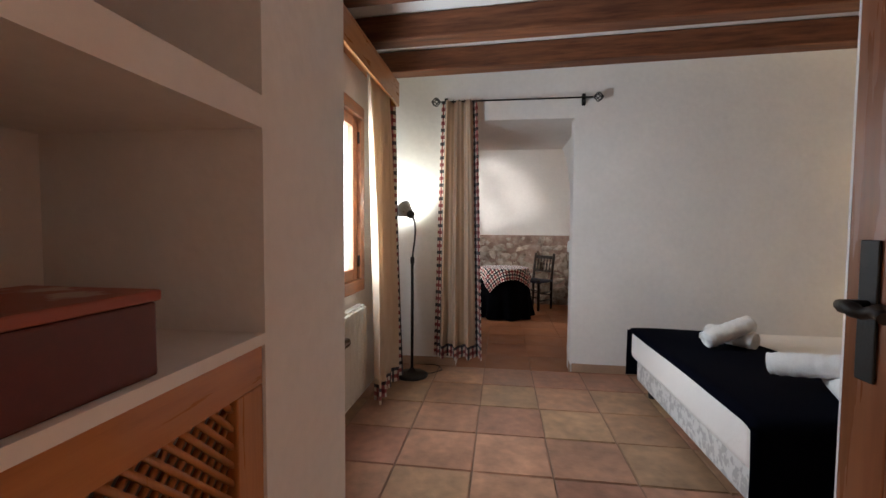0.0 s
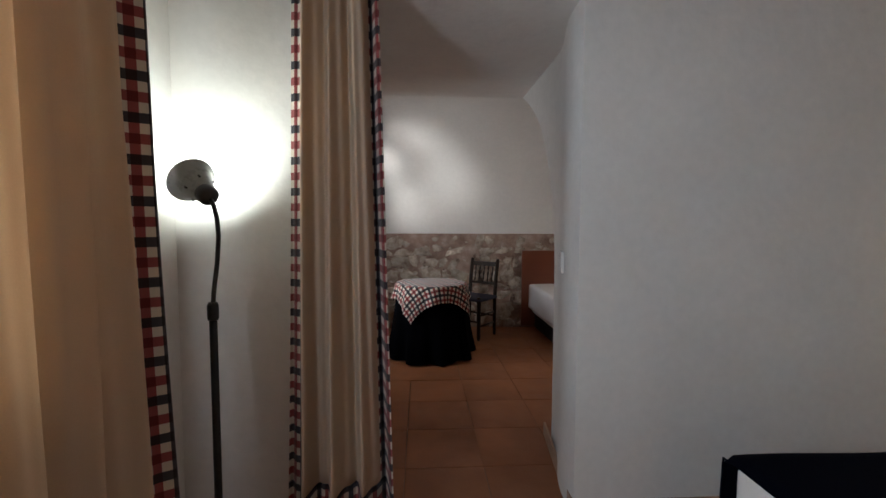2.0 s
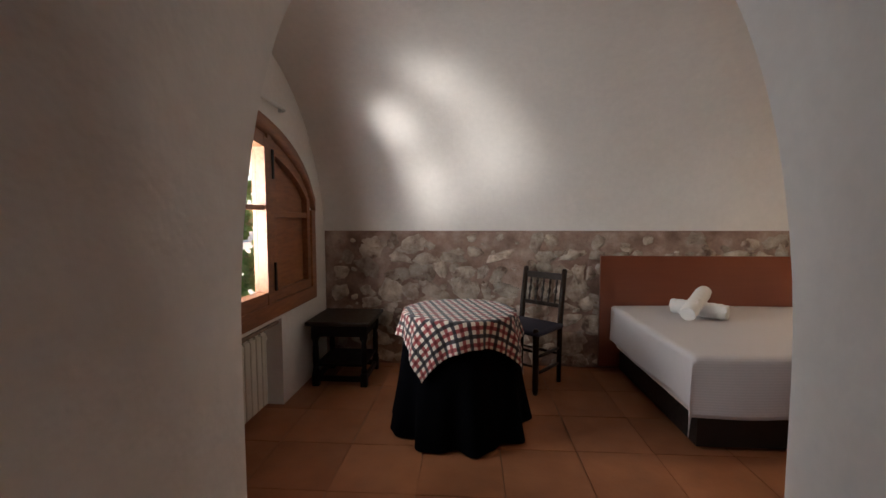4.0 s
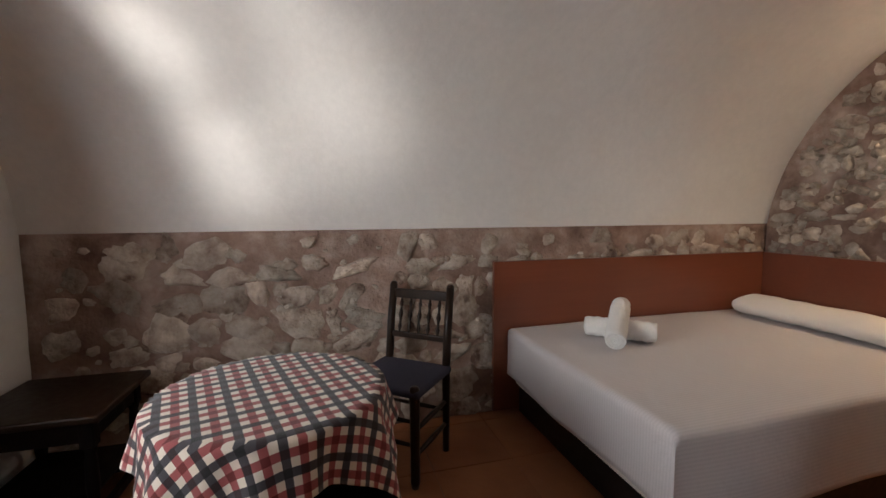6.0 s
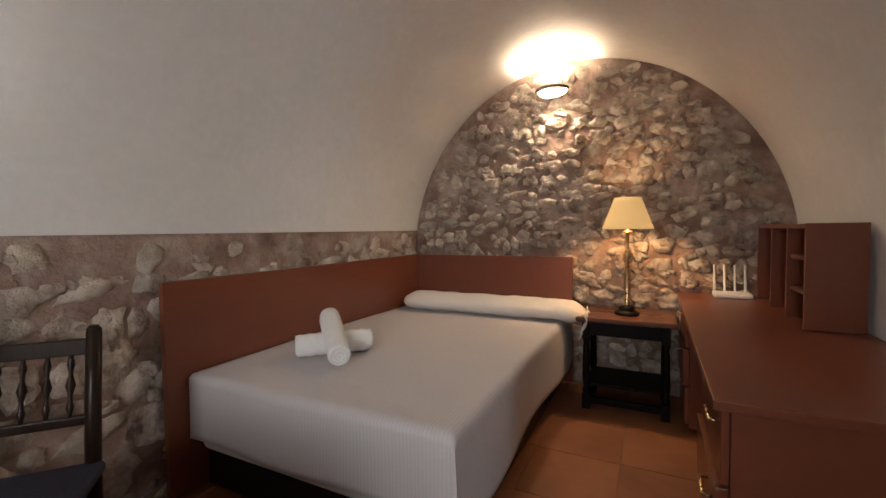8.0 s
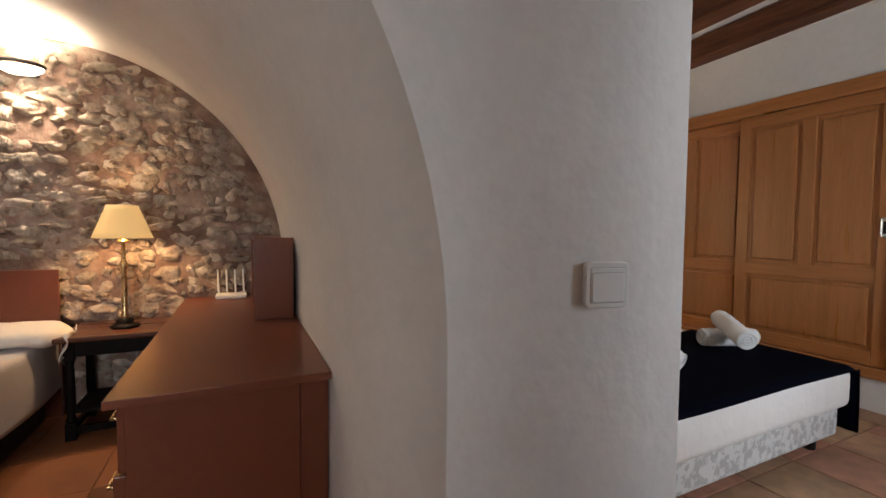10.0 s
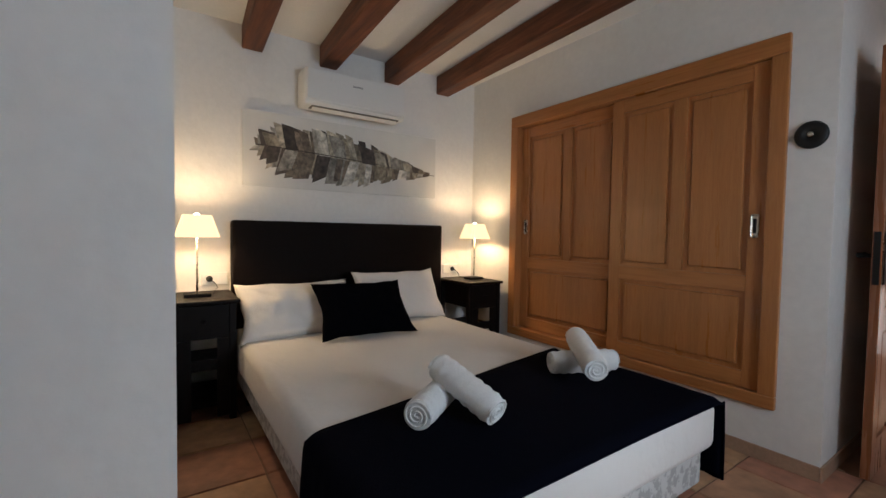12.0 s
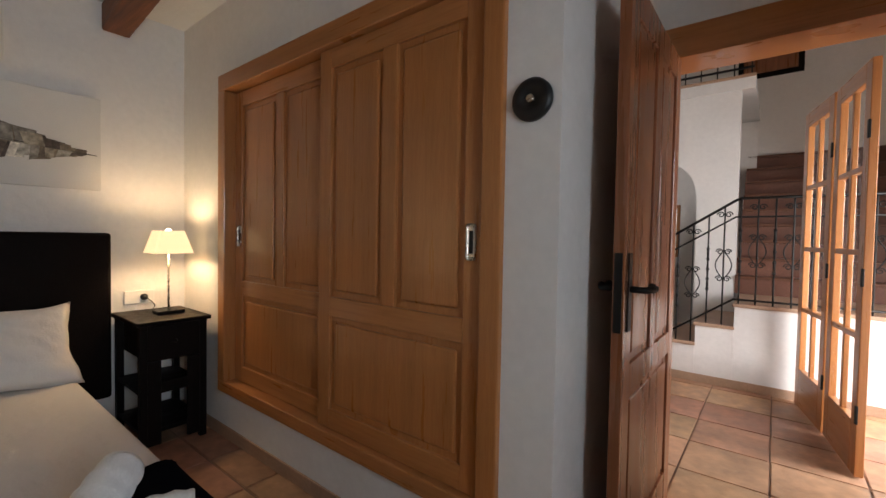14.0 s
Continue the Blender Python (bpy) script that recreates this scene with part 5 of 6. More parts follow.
tcl = thing("checked_tablecloth", TC + Vector((0, 0, TH)), "cream, burgundy and navy checked square tablecloth over the black one", "tablecloth")
HALF = 0.47
TURN = radians(-118 + 45)
def over(u, v):
    a, b = (u * 2 - 1) * HALF, (v * 2 - 1) * HALF
    p = Vector((a, b)); p.rotate(Matrix.Rotation(TURN, 2))
    r = p.length
    ang = math.atan2(p.y, p.x)
    if r <= TR:
        return TC + Vector((p.x, p.y, TH + 0.008))
    drop = r - TR
    k = min(1, drop / 0.14)
    out = TR + 0.022 + 0.20 * drop + k * 0.016 * math.sin(8 * ang + 0.4) + k * 0.008 * math.sin(19 * ang)
    return TC + Vector((out * math.cos(ang), out * math.sin(ang), TH + 0.008 - drop * 0.97))
bm = sheet(bmesh.new(), 80, 80, over, uv=lambda u, v: (u * 2 * HALF, v * 2 * HALF), thick=0.002)
part("cloth", bm, CHECK, tcl, "", True)

# ---- chair ----
ch = thing("dining_chair", (0, 0, 0), "dark turned-wood chair with a spindle back and slate-blue seat", "chair")
CW = 0.172
for s in (-1, 1):
    bm = bmesh.new()
    tube(bm, [(s * CW, 0.17, 0), (s * CW, 0.175, 0.45), (s * CW, 0.20, 0.66), (s * CW, 0.235, 0.855)], [0.018, 0.022, 0.022, 0.021], 10)
    lathe(bm, ((0.019, 0), (0.021, 0.008), (0.012, 0.02)), (s * CW, 0.236, 0.853), 10)
    part("back_post", bm, CHAIRWOOD, ch)
    bm = bmesh.new()
    lathe(bm, ((0.016, 0), (0.022, 0.03), (0.023, 0.40), (0.026, 0.42), (0.022, 0.47), (0.012, 0.48)), (s * CW, -0.17, 0), 12)
    part("front_leg", bm, CHAIRWOOD, ch)
    for z in (0.15, 0.27):
        bm = bmesh.new()
        tube(bm, [(s * CW, -0.17, z), (s * CW, 0, z), (s * CW, 0.172, z)], [0.010, 0.014, 0.010], 8)
        part("stretcher", bm, CHAIRWOOD, ch)
for y, z in ((-0.17, 0.20), (-0.17, 0.31), (0.172, 0.22)):
    bm = bmesh.new()
    tube(bm, [(-CW, y, z), (0, y, z), (CW, y, z)], [0.008, 0.013, 0.008], 8)
    part("stretcher", bm, CHAIRWOOD, ch)
bm = bmesh.new()
box(bm, -0.205, -0.195, 0.425, 0.205, 0.18, 0.462, bevel=0.016, seg=3)
part("seat", bm, SEATCLOTH, ch, "slate-blue woven seat", True)
for y, z0, z1 in ((0.190, 0.575, 0.605), (0.228, 0.785, 0.835)):
    bm = bmesh.new()
    box(bm, -CW, y - 0.010, z0, CW, y + 0.010, z1, bevel=0.004)
    part("back_rail", bm, CHAIRWOOD, ch)
for i in range(5):
    x = -0.115 + i * 0.0575
    bm = bmesh.new()
    n = 12
    tube(bm, [(x, 0.190 + 0.037 * k / n, 0.60 + 0.19 * k / n) for k in range(n + 1)], [0.006, 0.007, 0.011, 0.007, 0.006, 0.009, 0.014, 0.010, 0.006, 0.007, 0.011, 0.007, 0.006], 8)
    part("spindle", bm, CHAIRWOOD, ch, "turned spindle")
ch.matrix_world = pose(0.54, 6.655, 0, 0, 0, -40)

# ---- vault bed ----
vb = thing("single_bed", (2.3, 6.3, 0), "bed with a pale striped bedspread in the corner of the vault", "bed")
part("base", boxes((1.33, 5.74, 0.02, 3.27, 6.94, 0.20)), BLACKPLASTIC, vb, "dark bed base")
bm = bmesh.new()
box(bm, 1.29, 5.70, 0.19, 3.275, 6.945, 0.50, bevel=0.04, seg=3)
part("mattress", bm, WHITECLOTH, vb, "white mattress showing below the spread", True)
STRIPE = material("pale_striped_bedspread", (0.60, 0.56, 0.56), 0.8, grain=0.04, grain_scale=200, bump=0.0008, bump_scale=250, sheen=0.1, big_bump=0.012, big_scale=4)
nt = STRIPE.node_tree
wv = nt.nodes.new("ShaderNodeTexWave")
wv.bands_direction = "Y"
wv.inputs["Scale"].default_value = 22
uvn = nt.nodes.new("ShaderNodeTexCoord")
nt.links.new(uvn.outputs["UV"], wv.inputs["Vector"])
bs = nt.nodes["Principled BSDF"]
old = bs.inputs["Base Color"].links[0].from_socket
mr = nt.nodes.new("ShaderNodeMapRange")
mr.inputs[3].default_value, mr.inputs[4].default_value = 0.935, 1.03
sc = nt.nodes.new("ShaderNodeVectorMath")
sc.operation = "SCALE"
nt.links.new(wv.outputs["Fac"], mr.inputs[0])
nt.links.new(old, sc.inputs[0])
nt.links.new(mr.outputs[0], sc.inputs["Scale"])
nt.links.new(sc.outputs[0], bs.inputs["Base Color"])
SX0, SX1, SY0, SY1, SZ = 1.275, 3.26, 5.685, 6.945, 0.545
def spread(u, v):
    """Bedspread: hangs over the foot and the open long side, tucked at wall and head."""
    x = SX0 - 0.30 + (SX1 - SX0 + 0.30) * u
    y = SY0 - 0.34 + (SY1 - SY0 + 0.34) * v
    dx, dy = max(0, SX0 - x), max(0, SY0 - y)
    r = 0.022
    def bend(d):
        return (r * math.sin(min(d / r, math.pi / 2)), r * (1 - math.cos(min(d / r, math.pi / 2))) + max(0, d - r * math.pi / 2))
    ox, zx = bend(dx) if dx else (0, 0)
    oy, zy = bend(dy) if dy else (0, 0)
    drop = math.hypot(zx, zy) if (zx and zy) else zx + zy
    fold = 0.012 * math.sin(7 * y + 1) * min(1, zx * 5) + 0.016 * math.sin(5 * x) * min(1, zy * 5)
    corner = min(zx, zy)
    px = max(x, SX0) - ox - fold * (1 if dx else 0) - 0.05 * corner - 0.04 * zx
    py = max(y, SY0) - oy - fold * (1 if dy else 0) - 0.05 * corner - 0.05 * zy
    top = SZ + 0.004 * noise.noise(Vector((x * 3, y * 3, 1))) + 0.010 * math.sin(min(1, max(0, (x - SX0)) / 2) * math.pi)
    return Vector((px, py, top - drop * 0.98))
bm = sheet(bmesh.new(), 92, 64, spread, uv=lambda u, v: (u * 2.3, v * 1.6), thick=0.004)
part("bedspread", bm, STRIPE, vb, "pale grey-lilac fine-striped bedspread", True)

hv = thing("corner_headboard", (2.3, 6.98, 0.1), "cherry laminate headboard panels round two sides of the bed", "headboard")
part("side_panel", boxes((1.165, 6.955, 0.03, 3.30, 6.985, 0.957), bevel=0.003), CHERRY, hv)
part("end_panel", boxes((3.275, 5.66, 0.03, 3.30, 6.954, 0.955), bevel=0.003), CHERRY, hv)
bo = thing("bolster_pillow", (3.08, 6.3, SZ), "long white bolster pillow at the head of the bed", "pillow")
def bolster(u, v):
    a = 2 * math.pi * v
    y = 5.52 + 1.40 * u
    e = min(1, u / 0.07, (1 - u) / 0.07) ** 0.5
    sag = 0.03 * max(0, (0.12 - u) / 0.12)
    wr = 0.005 * noise.noise(Vector((y * 9, math.cos(a) * 2, math.sin(a) * 2))) * 2
    return Vector((3.03 + (0.175 * e + wr) * math.cos(a), y, SZ + 0.070 + (0.066 * e + wr) * math.sin(a) - sag))
bm = sheet(bmesh.new(), 60, 28, bolster)
bmesh.ops.remove_doubles(bm, verts=bm.verts, dist=0.0005)
part("cover", bm, WHITECLOTH, bo, "", True)
bm = bmesh.new()
sheet(bm, 10, 16, lambda u, v: Vector((2.88 + 0.28 * u, 5.53 - 0.02 * math.sin(v * 5 + u * 4), SZ + 0.07 - 0.15 * v + 0.02 * math.sin(u * 7))), thick=0.004)
part("pillowcase_flap", bm, WHITECLOTH, bo, "hanging end of the pillowcase", True)
towel((1.61, 6.67, SZ + 0.066), (1.87, 6.43, SZ + 0.066), 0.054, "rolled towels on the vault bed", "white rolled terry towel lying on the striped bed")
towel((1.575, 6.375, SZ + 0.064), (1.83, 6.66, SZ + 0.170), 0.052, "rolled towels on the vault bed", "white rolled terry towel propped across another towel")

# ---- vault lamp and wall light ----
vl = thing("table_lamp", (3.10, 5.29, 0.60), "lit brass table lamp with an ochre conical shade", "lamp")
bm = bmesh.new()
lathe(bm, ((0.075, 0), (0.078, 0.012), (0.060, 0.022), (0.045, 0.030), (0.05, 0.045), (0.022, 0.06)), (3.10, 5.29, 0.60), 28)
part("base", bm, DARK, vl, "dark round lamp base", True)
bm = bmesh.new()
lathe(bm, ((0.020, 0), (0.024, 0.01), (0.016, 0.03), (0.017, 0.30), (0.024, 0.32), (0.024, 0.34), (0.012, 0.36), (0.010, 0.47), (0.030, 0.475), (0.030, 0.485), (0.010, 0.49), (0.008, 0.54)), (3.10, 5.29, 0.655), 20)
part("stem", bm, BRASS, vl, "turned brass stem", True)
bm = bmesh.new()
sheet(bm, 40, 6, lambda u, v: Vector((3.10 + (0.155 - 0.075 * v) * math.cos(2 * math.pi * u), 5.29 + (0.155 - 0.075 * v) * math.sin(2 * math.pi * u), 1.155 + 0.20 * v)))
bmesh.ops.remove_doubles(bm, verts=bm.verts, dist=0.0005)
bm.normal_update()
bmesh.ops.solidify(bm, geom=list(bm.faces), thickness=0.002)
ob = part("shade", bm, SHADE_V, vl, "glowing ochre conical shade", True)
ob.visible_shadow = True
wl = thing("wall_light", (3.36, 5.82, 2.16), "lit half-moon wall light on the stone arch", "wall light")
bm = bmesh.new()
tube(bm, [(3.33 - 0.075 * math.sin(math.pi * i / 16), 5.82 - 0.115 * math.cos(math.pi * i / 16), 2.185 + 0.012 * math.sin(math.pi * i / 16)) for i in range(17)], 0.010, 8)
part("rim", bm, IRON, wl, "dark metal rim")
bm = bmesh.new()
sheet(bm, 20, 10, lambda u, v: Vector((3.34 - 0.078 * math.sin(math.pi * u) * math.cos(v * 1.45), 5.82 - 0.108 * math.cos(math.pi * u) * math.cos(v * 1.45), 2.18 - 0.050 * math.sin(v * 1.45))), thick=0.003)
ob = part("bowl", bm, glow("lit_opal_glass", (1.0, 0.86, 0.66), 5.0), wl, "bright opal glass bowl", True)
ob.visible_shadow = False
part("back_plate", boxes((3.34, 5.75, 2.14, 3.40, 5.89, 2.20), bevel=0.004), IRON, wl)

# ---- desk ----
dk = thing("desk", (2.4, 4.67, 0), "long cherry laminate desk with drawers and brass handles", "desk")
bm = bmesh.new()
box(bm, 1.385, VC - VA + 0.004, 0.695, 3.385, 4.995, 0.722, bevel=0.003)
part("desktop", bm, CHERRY, dk)
for a, b in ((1.425, 1.95), (2.85, 3.37)):
    part("pedestal", boxes((a, 4.45, 0.02, b, 4.95, 0.694), bevel=0.002), CHERRY, dk)
    for i, (z0, z1) in enumerate(((0.48, 0.685), (0.26, 0.47), (0.04, 0.25))):
        dr = part("drawer", boxes((a + 0.01, 4.951, z0, b - 0.01, 4.972 + 0.012 * (i == 1), z1), bevel=0.003), CHERRY, dk)
        bm = bmesh.new()
        y = 4.972 + 0.012 * (i == 1)
        m = a + 0.10 if a < 2 else (a + b) / 2
        zc = z1 - 0.05
        tube(bm, [(m - 0.05, y, zc), (m - 0.048, y + 0.022, zc), (m + 0.048, y + 0.022, zc), (m + 0.05, y, zc)], 0.005, 8)
        part("handle", bm, BRASS, dr, "brass bar handle")
part("back_panel", boxes((1.95, 4.46, 0.30, 2.85, 4.48, 0.694)), CHERRY, dk)
part("side_fillet", boxes((1.44, VC - VA + 0.006, 0.02, 1.47, 4.448, 0.694)), CHERRY, dk)
sh = thing("desk_shelf_unit", (2.8, 4.46, 0.722), "cherry laminate upright shelf unit standing on the desk", "shelf unit")
U0, U1, V0, V1 = 2.38, 3.30, 4.37, 4.57
part("end_panel", boxes((U0, V0, 0.723, U0 + 0.02, V1, 1.172), bevel=0.002), CHERRY, sh)
part("end_panel", boxes((U1 - 0.02, V0 + 0.10, 0.723, U1, V1, 1.172), bevel=0.002), CHERRY, sh)
part("back_panel", boxes((U0 + 0.02, V0 + 0.04, 0.723, U1 - 0.02, V0 + 0.055, 1.170)), CHERRY, sh)
part("top_panel", boxes((U0 + 0.021, V0 + 0.056, 1.150, U1 - 0.021, V1 - 0.004, 1.170)), CHERRY, sh)
for x in (2.68, 2.98):
    part("divider", boxes((x, V0 + 0.056, 0.723, x + 0.018, V1 - 0.006, 1.149)), CHERRY, sh)
for z in (0.86, 1.01):
    part("shelf", boxes((U0 + 0.021, V0 + 0.056, z, 2.679, V1 - 0.02, z + 0.016)), CHERRY, sh)
ro = thing("router", (3.33, 4.68, 0.722), "white internet router with upright antennas on the desk", "router")
bm = bmesh.new()
box(bm, 3.20, 4.60, 0.723, 3.34, 4.80, 0.752, bevel=0.008, seg=3)
part("body", bm, WHITEPLASTIC, ro)
for y in (4.62, 4.675, 4.73, 4.785):
    bm = bmesh.new()
    tube(bm, [(3.335, y, 0.735), (3.338, y, 0.76), (3.342, y + 0.004, 0.92)], [0.006, 0.007, 0.006], 8)
    part("antenna", bm, WHITEPLASTIC, ro)

# ---- hall and stairs ----
STEP = material("dark_wood_tread", (0.13, 0.05, 0.025), 0.45, grain=0.25, grain_scale=6, stretch=(1, 8, 8), bump=0.0008)
RISER = material("reddish_tile_riser", (0.16, 0.065, 0.04), 0.55, grain=0.2, blotch=0.15)
st = thing("staircase", (0.5, -2.8, 0), "white plastered staircase with dark wooden treads turning up", "staircase")
for i, (x0, x1, h) in enumerate(((0.83, 1.10, 0.36), (0.54, 0.83, 0.545))):
    part("step", boxes((x0, -3.2, 0, x1 - 0.001, -2.275, h - 0.03)), PLASTER, st)
    part("tread", boxes((x0 - 0.005, -3.2, h - 0.029, x1 + 0.015, -2.26, h), bevel=0.004), SKIRT, st)
part("step", boxes((1.10, -3.2, 0, 1.36, -2.275, 0.15)), PLASTER, st)
part("tread", boxes((1.095, -3.2, 0.151, 1.375, -2.26, 0.18), bevel=0.004), SKIRT, st)
part("landing", boxes((-1.0, -3.2, 0, 0.539, -2.275, 0.715)), PLASTER, st, "white plastered landing block")
part("tread", boxes((-1.0, -3.2, 0.716, 0.555, -2.26, 0.745), bevel=0.004), SKIRT, st)
for i in range(9):
    h = 0.745 + 0.185 * (i + 1)
    y = -3.2 - 0.19 * i
    part("riser", boxes((-1.0, y - 0.19, h - 0.185, 0.598, y, h - 0.03)), RISER, st, "dark reddish riser")
    part("tread", boxes((-1.0, y - 0.19, h - 0.029, 0.598, y + 0.02, h), bevel=0.004), STEP, st)
bm = wall_cells(bmesh.new(), "y", -3.21, -3.35, 0.60, 4.0, 0, 2.86, [(0.97, 1.99, 0, 2.22)])
for i in range(20):
    x0, x1 = 0.97 + 1.02 * i / 20, 0.97 + 1.02 * (i + 1) / 20
    z0, z1 = (1.78 + 0.44 * math.sqrt(max(0.0, 1 - ((x - 1.48) / 0.51) ** 2)) for x in (x0, x1))
    v = [bm.verts.new((x, y, z)) for y in (-3.21, -3.35) for x, z in ((x0, z0), (x1, z1), (x1, 2.22), (x0, 2.22))]
    for f in ((0, 1, 2, 3), (7, 6, 5, 4), (0, 4, 5, 1)):
        bm.faces.new([v[k] for k in f])
structure("wall_stair", bm, PLASTER, "white wall beside the stairs with an arched opening", "wall")
structure("wall_room_beyond", wall_cells(bmesh.new(), "y", -4.79, -4.70, 0.50, 4.0, 0, 2.86, [(1.36, 1.95, 1.05, 1.80)]), PLASTER, "white wall of the room beyond", "wall")
gal = thing("gallery", (2.0, -3.3, 2.86), "white gallery edge with an iron railing above the stairs", "gallery")
part("slab", boxes((0.48, -4.7, 2.861, 4.0, -3.19, 2.98)), PLASTER, gal)
part("edge_tile", boxes((0.48, -3.22, 2.981, 4.0, -3.18, 3.01)), SKIRT, gal)
for z in (3.08, 3.80):
    part("rail", boxes((0.5, -3.235, z, 4.0, -3.215, z + 0.02)), IRON, gal)
for i in range(16):
    x = 0.52 + i * 0.15
    bm = bmesh.new()
    tube(bm, [(x, -3.225, 3.0), (x, -3.225, 3.8)], 0.007, 6)
    part("baluster", bm, IRON, gal)
w4 = tagged(thing("window_4", (1.65, -4.72, 1.05), "small bright pine-framed window in the room beyond the arch", "window"), kind="structure")
for r in ((1.36, -4.78, 1.05, 1.41, -4.72, 1.80), (1.90, -4.78, 1.05, 1.95, -4.72, 1.80), (1.41, -4.78, 1.05, 1.90, -4.72, 1.10), (1.41, -4.78, 1.75, 1.90, -4.72, 1.80)):
    part("frame_bar", boxes(r, bevel=0.003), PINE, w4)
part("pane", boxes((1.41, -4.752, 1.10, 1.90, -4.748, 1.75)), GLASS, w4).visible_shadow = False
w3 = tagged(thing("window_3", (0.4, -4.79, 3.44), "dark wooden shuttered window on the stair wall", "window"), kind="structure")
part("shutter", boxes((0.12, -4.80, 3.50, 0.68, -4.76, 4.15), bevel=0.006), DOORWOOD, w3)
part("frame", boxes((0.06, -4.80, 3.44, 0.74, -4.775, 4.21), bevel=0.006), DARK, w3)


def scroll(bm, c, r, turns, plane_x=True, flip=1):
    pts = []
    for i in range(20):
        a = turns * 2 * math.pi * i / 19
        rr = r * (1 - 0.75 * i / 19)
        pts.append((c[0] + flip * rr * math.cos(a), c[1], c[2] + rr * math.sin(a)))
    tube(bm, pts, 0.005, 6)


sr = thing("stair_railing", (0.6, -2.27, 0.3), "black wrought-iron stair railing with scrolls and twisted bars", "railing")
bm = bmesh.new()
tube(bm, [(1.36, -2.30, 1.12), (0.56, -2.30, 1.64), (0.52, -2.30, 1.66), (-1.0, -2.30, 1.66)], 0.012, 8)
part("handrail", bm, IRON, sr)
bm = bmesh.new()
tube(bm, [(1.36, -2.30, 0.20), (0.55, -2.30, 0.78), (-1.0, -2.30, 0.78)], 0.009, 8)
part("bottom_rail", bm, IRON, sr)
bm = bmesh.new()
tube(bm, [(1.36, -2.30, 0.98), (0.55, -2.30, 1.50), (-1.0, -2.30, 1.50)], 0.008, 8)
part("middle_rail", bm, IRON, sr)
for i in range(20):
    x = 1.34 - i * 0.118
    zt = 1.66 if x < 0.54 else 1.66 - (x - 0.54) * 0.65
    zb = 0.745 if x < 0.54 else (0.545 if x < 0.83 else 0.36 if x < 1.1 else 0.18)
    bm = bmesh.new()
    n = 14
    tube(bm, [(x, -2.30, zb + (zt - zb) * k / n) for k in range(n + 1)], [0.007 + (0.004 if k % 2 and 4 < k < 11 and i % 2 else 0) for k in range(n + 1)], 6)
    part("baluster", bm, IRON, sr)
    mid_z = (zb + zt) / 2
    if i % 2 == 0:
        for f in (1, -1):
            for q in (0.12, -0.12):
                bm = bmesh.new()
                scroll(bm, (x + f * 0.030, -2.30, mid_z + q), 0.028, 1.4, True, f)
                part("scroll", bm, IRON, sr)
            bm = bmesh.new()
            tube(bm, [(x + f * (0.012 + 0.048 * math.sin(math.pi * k / 12)), -2.30, mid_z - 0.11 + 0.22 * k / 12) for k in range(13)], 0.005, 6)
            part("bow", bm, IRON, sr)
            bm = bmesh.new()
            scroll(bm, (x + f * 0.030, -2.30, zt - 0.08), 0.028, 1.3, True, f)
            part("scroll", bm, IRON, sr)
    else:
        for q in (-0.18, -0.09, 0.0, 0.09, 0.18):
            bm = bmesh.new()
            lathe(bm, ((0.006, -0.016), (0.014, -0.006), (0.014, 0.006), (0.006, 0.016)), (x, -2.30, mid_z + q), 8)
            part("collar", bm, IRON, sr)
structure("baseboard", boxes((-1.0, -2.272, 0, 1.36, -2.262, 0.075), bevel=0.002), SKIRT, "terracotta skirting below the stairs", "baseboard")


def french_leaf(p, q, label):
    """A glazed leaf standing between two floor points."""
    p, q = Vector((*p, 0)), Vector((*q, 0))
    d = (q - p)
    w = d.length
    th = thing("french_door", p, label, "door", "glazed hall doors")
    tagged(th, kind="structure")
    m = Matrix.Translation(p) @ Matrix.Rotation(math.atan2(d.y, d.x), 4, "Z")
    H, t, s = 2.28, 0.02, 0.085
    def add(name, r, mat, bev=0.004, label2="", parent=th):
        bm = boxes(r, bevel=bev)
        bmesh.ops.transform(bm, matrix=m, verts=bm.verts)
        return part(name, bm, mat, parent, label2)
    add("stile", (0, -t, 0.01, s, t, H), PINE)
    add("stile", (w - s, -t, 0.01, w, t, H), PINE)
    add("rail", (s, -t, 0.01, w - s, t, 0.30), PINE_H)
    add("rail", (s, -t, H - 0.11, w - s, t, H), PINE_H)
    z0, z1 = 0.30, H - 0.11
    rows = 4
    for i in range(1, rows):
        z = z0 + (z1 - z0) * i / rows
        add("glazing_bar", (s, -t * 0.8, z - 0.016, w - s, t * 0.8, z + 0.016), PINE_H)
    add("glazing_bar", (w / 2 - 0.016, -t * 0.7, z0, w / 2 + 0.016, t * 0.7, z1), PINE)
    for i in range(rows):
        for a, b in ((s, w / 2 - 0.016), (w / 2 + 0.016, w - s)):
            za, zb = z0 + (z1 - z0) * i / rows + 0.016, z0 + (z1 - z0) * (i + 1) / rows - 0.016
            o = add("pane", (a, -0.002, za, b, 0.002, zb), GLASS, 0, "clear glass pane")
            o.visible_shadow = False
    for z in (0.35, 1.1, 1.9):
        add("hinge", (w - 0.01, -t - 0.008, z - 0.05, w + 0.01, -t + 0.004, z + 0.05), IRON, 0.002)
    return th


french_leaf((0.10, -2.20), (-0.02, -1.62), "open glazed pine door leaf with eight panes")
french_leaf((-0.03, -1.60), (-0.12, -1.02), "open glazed pine door leaf with eight panes")

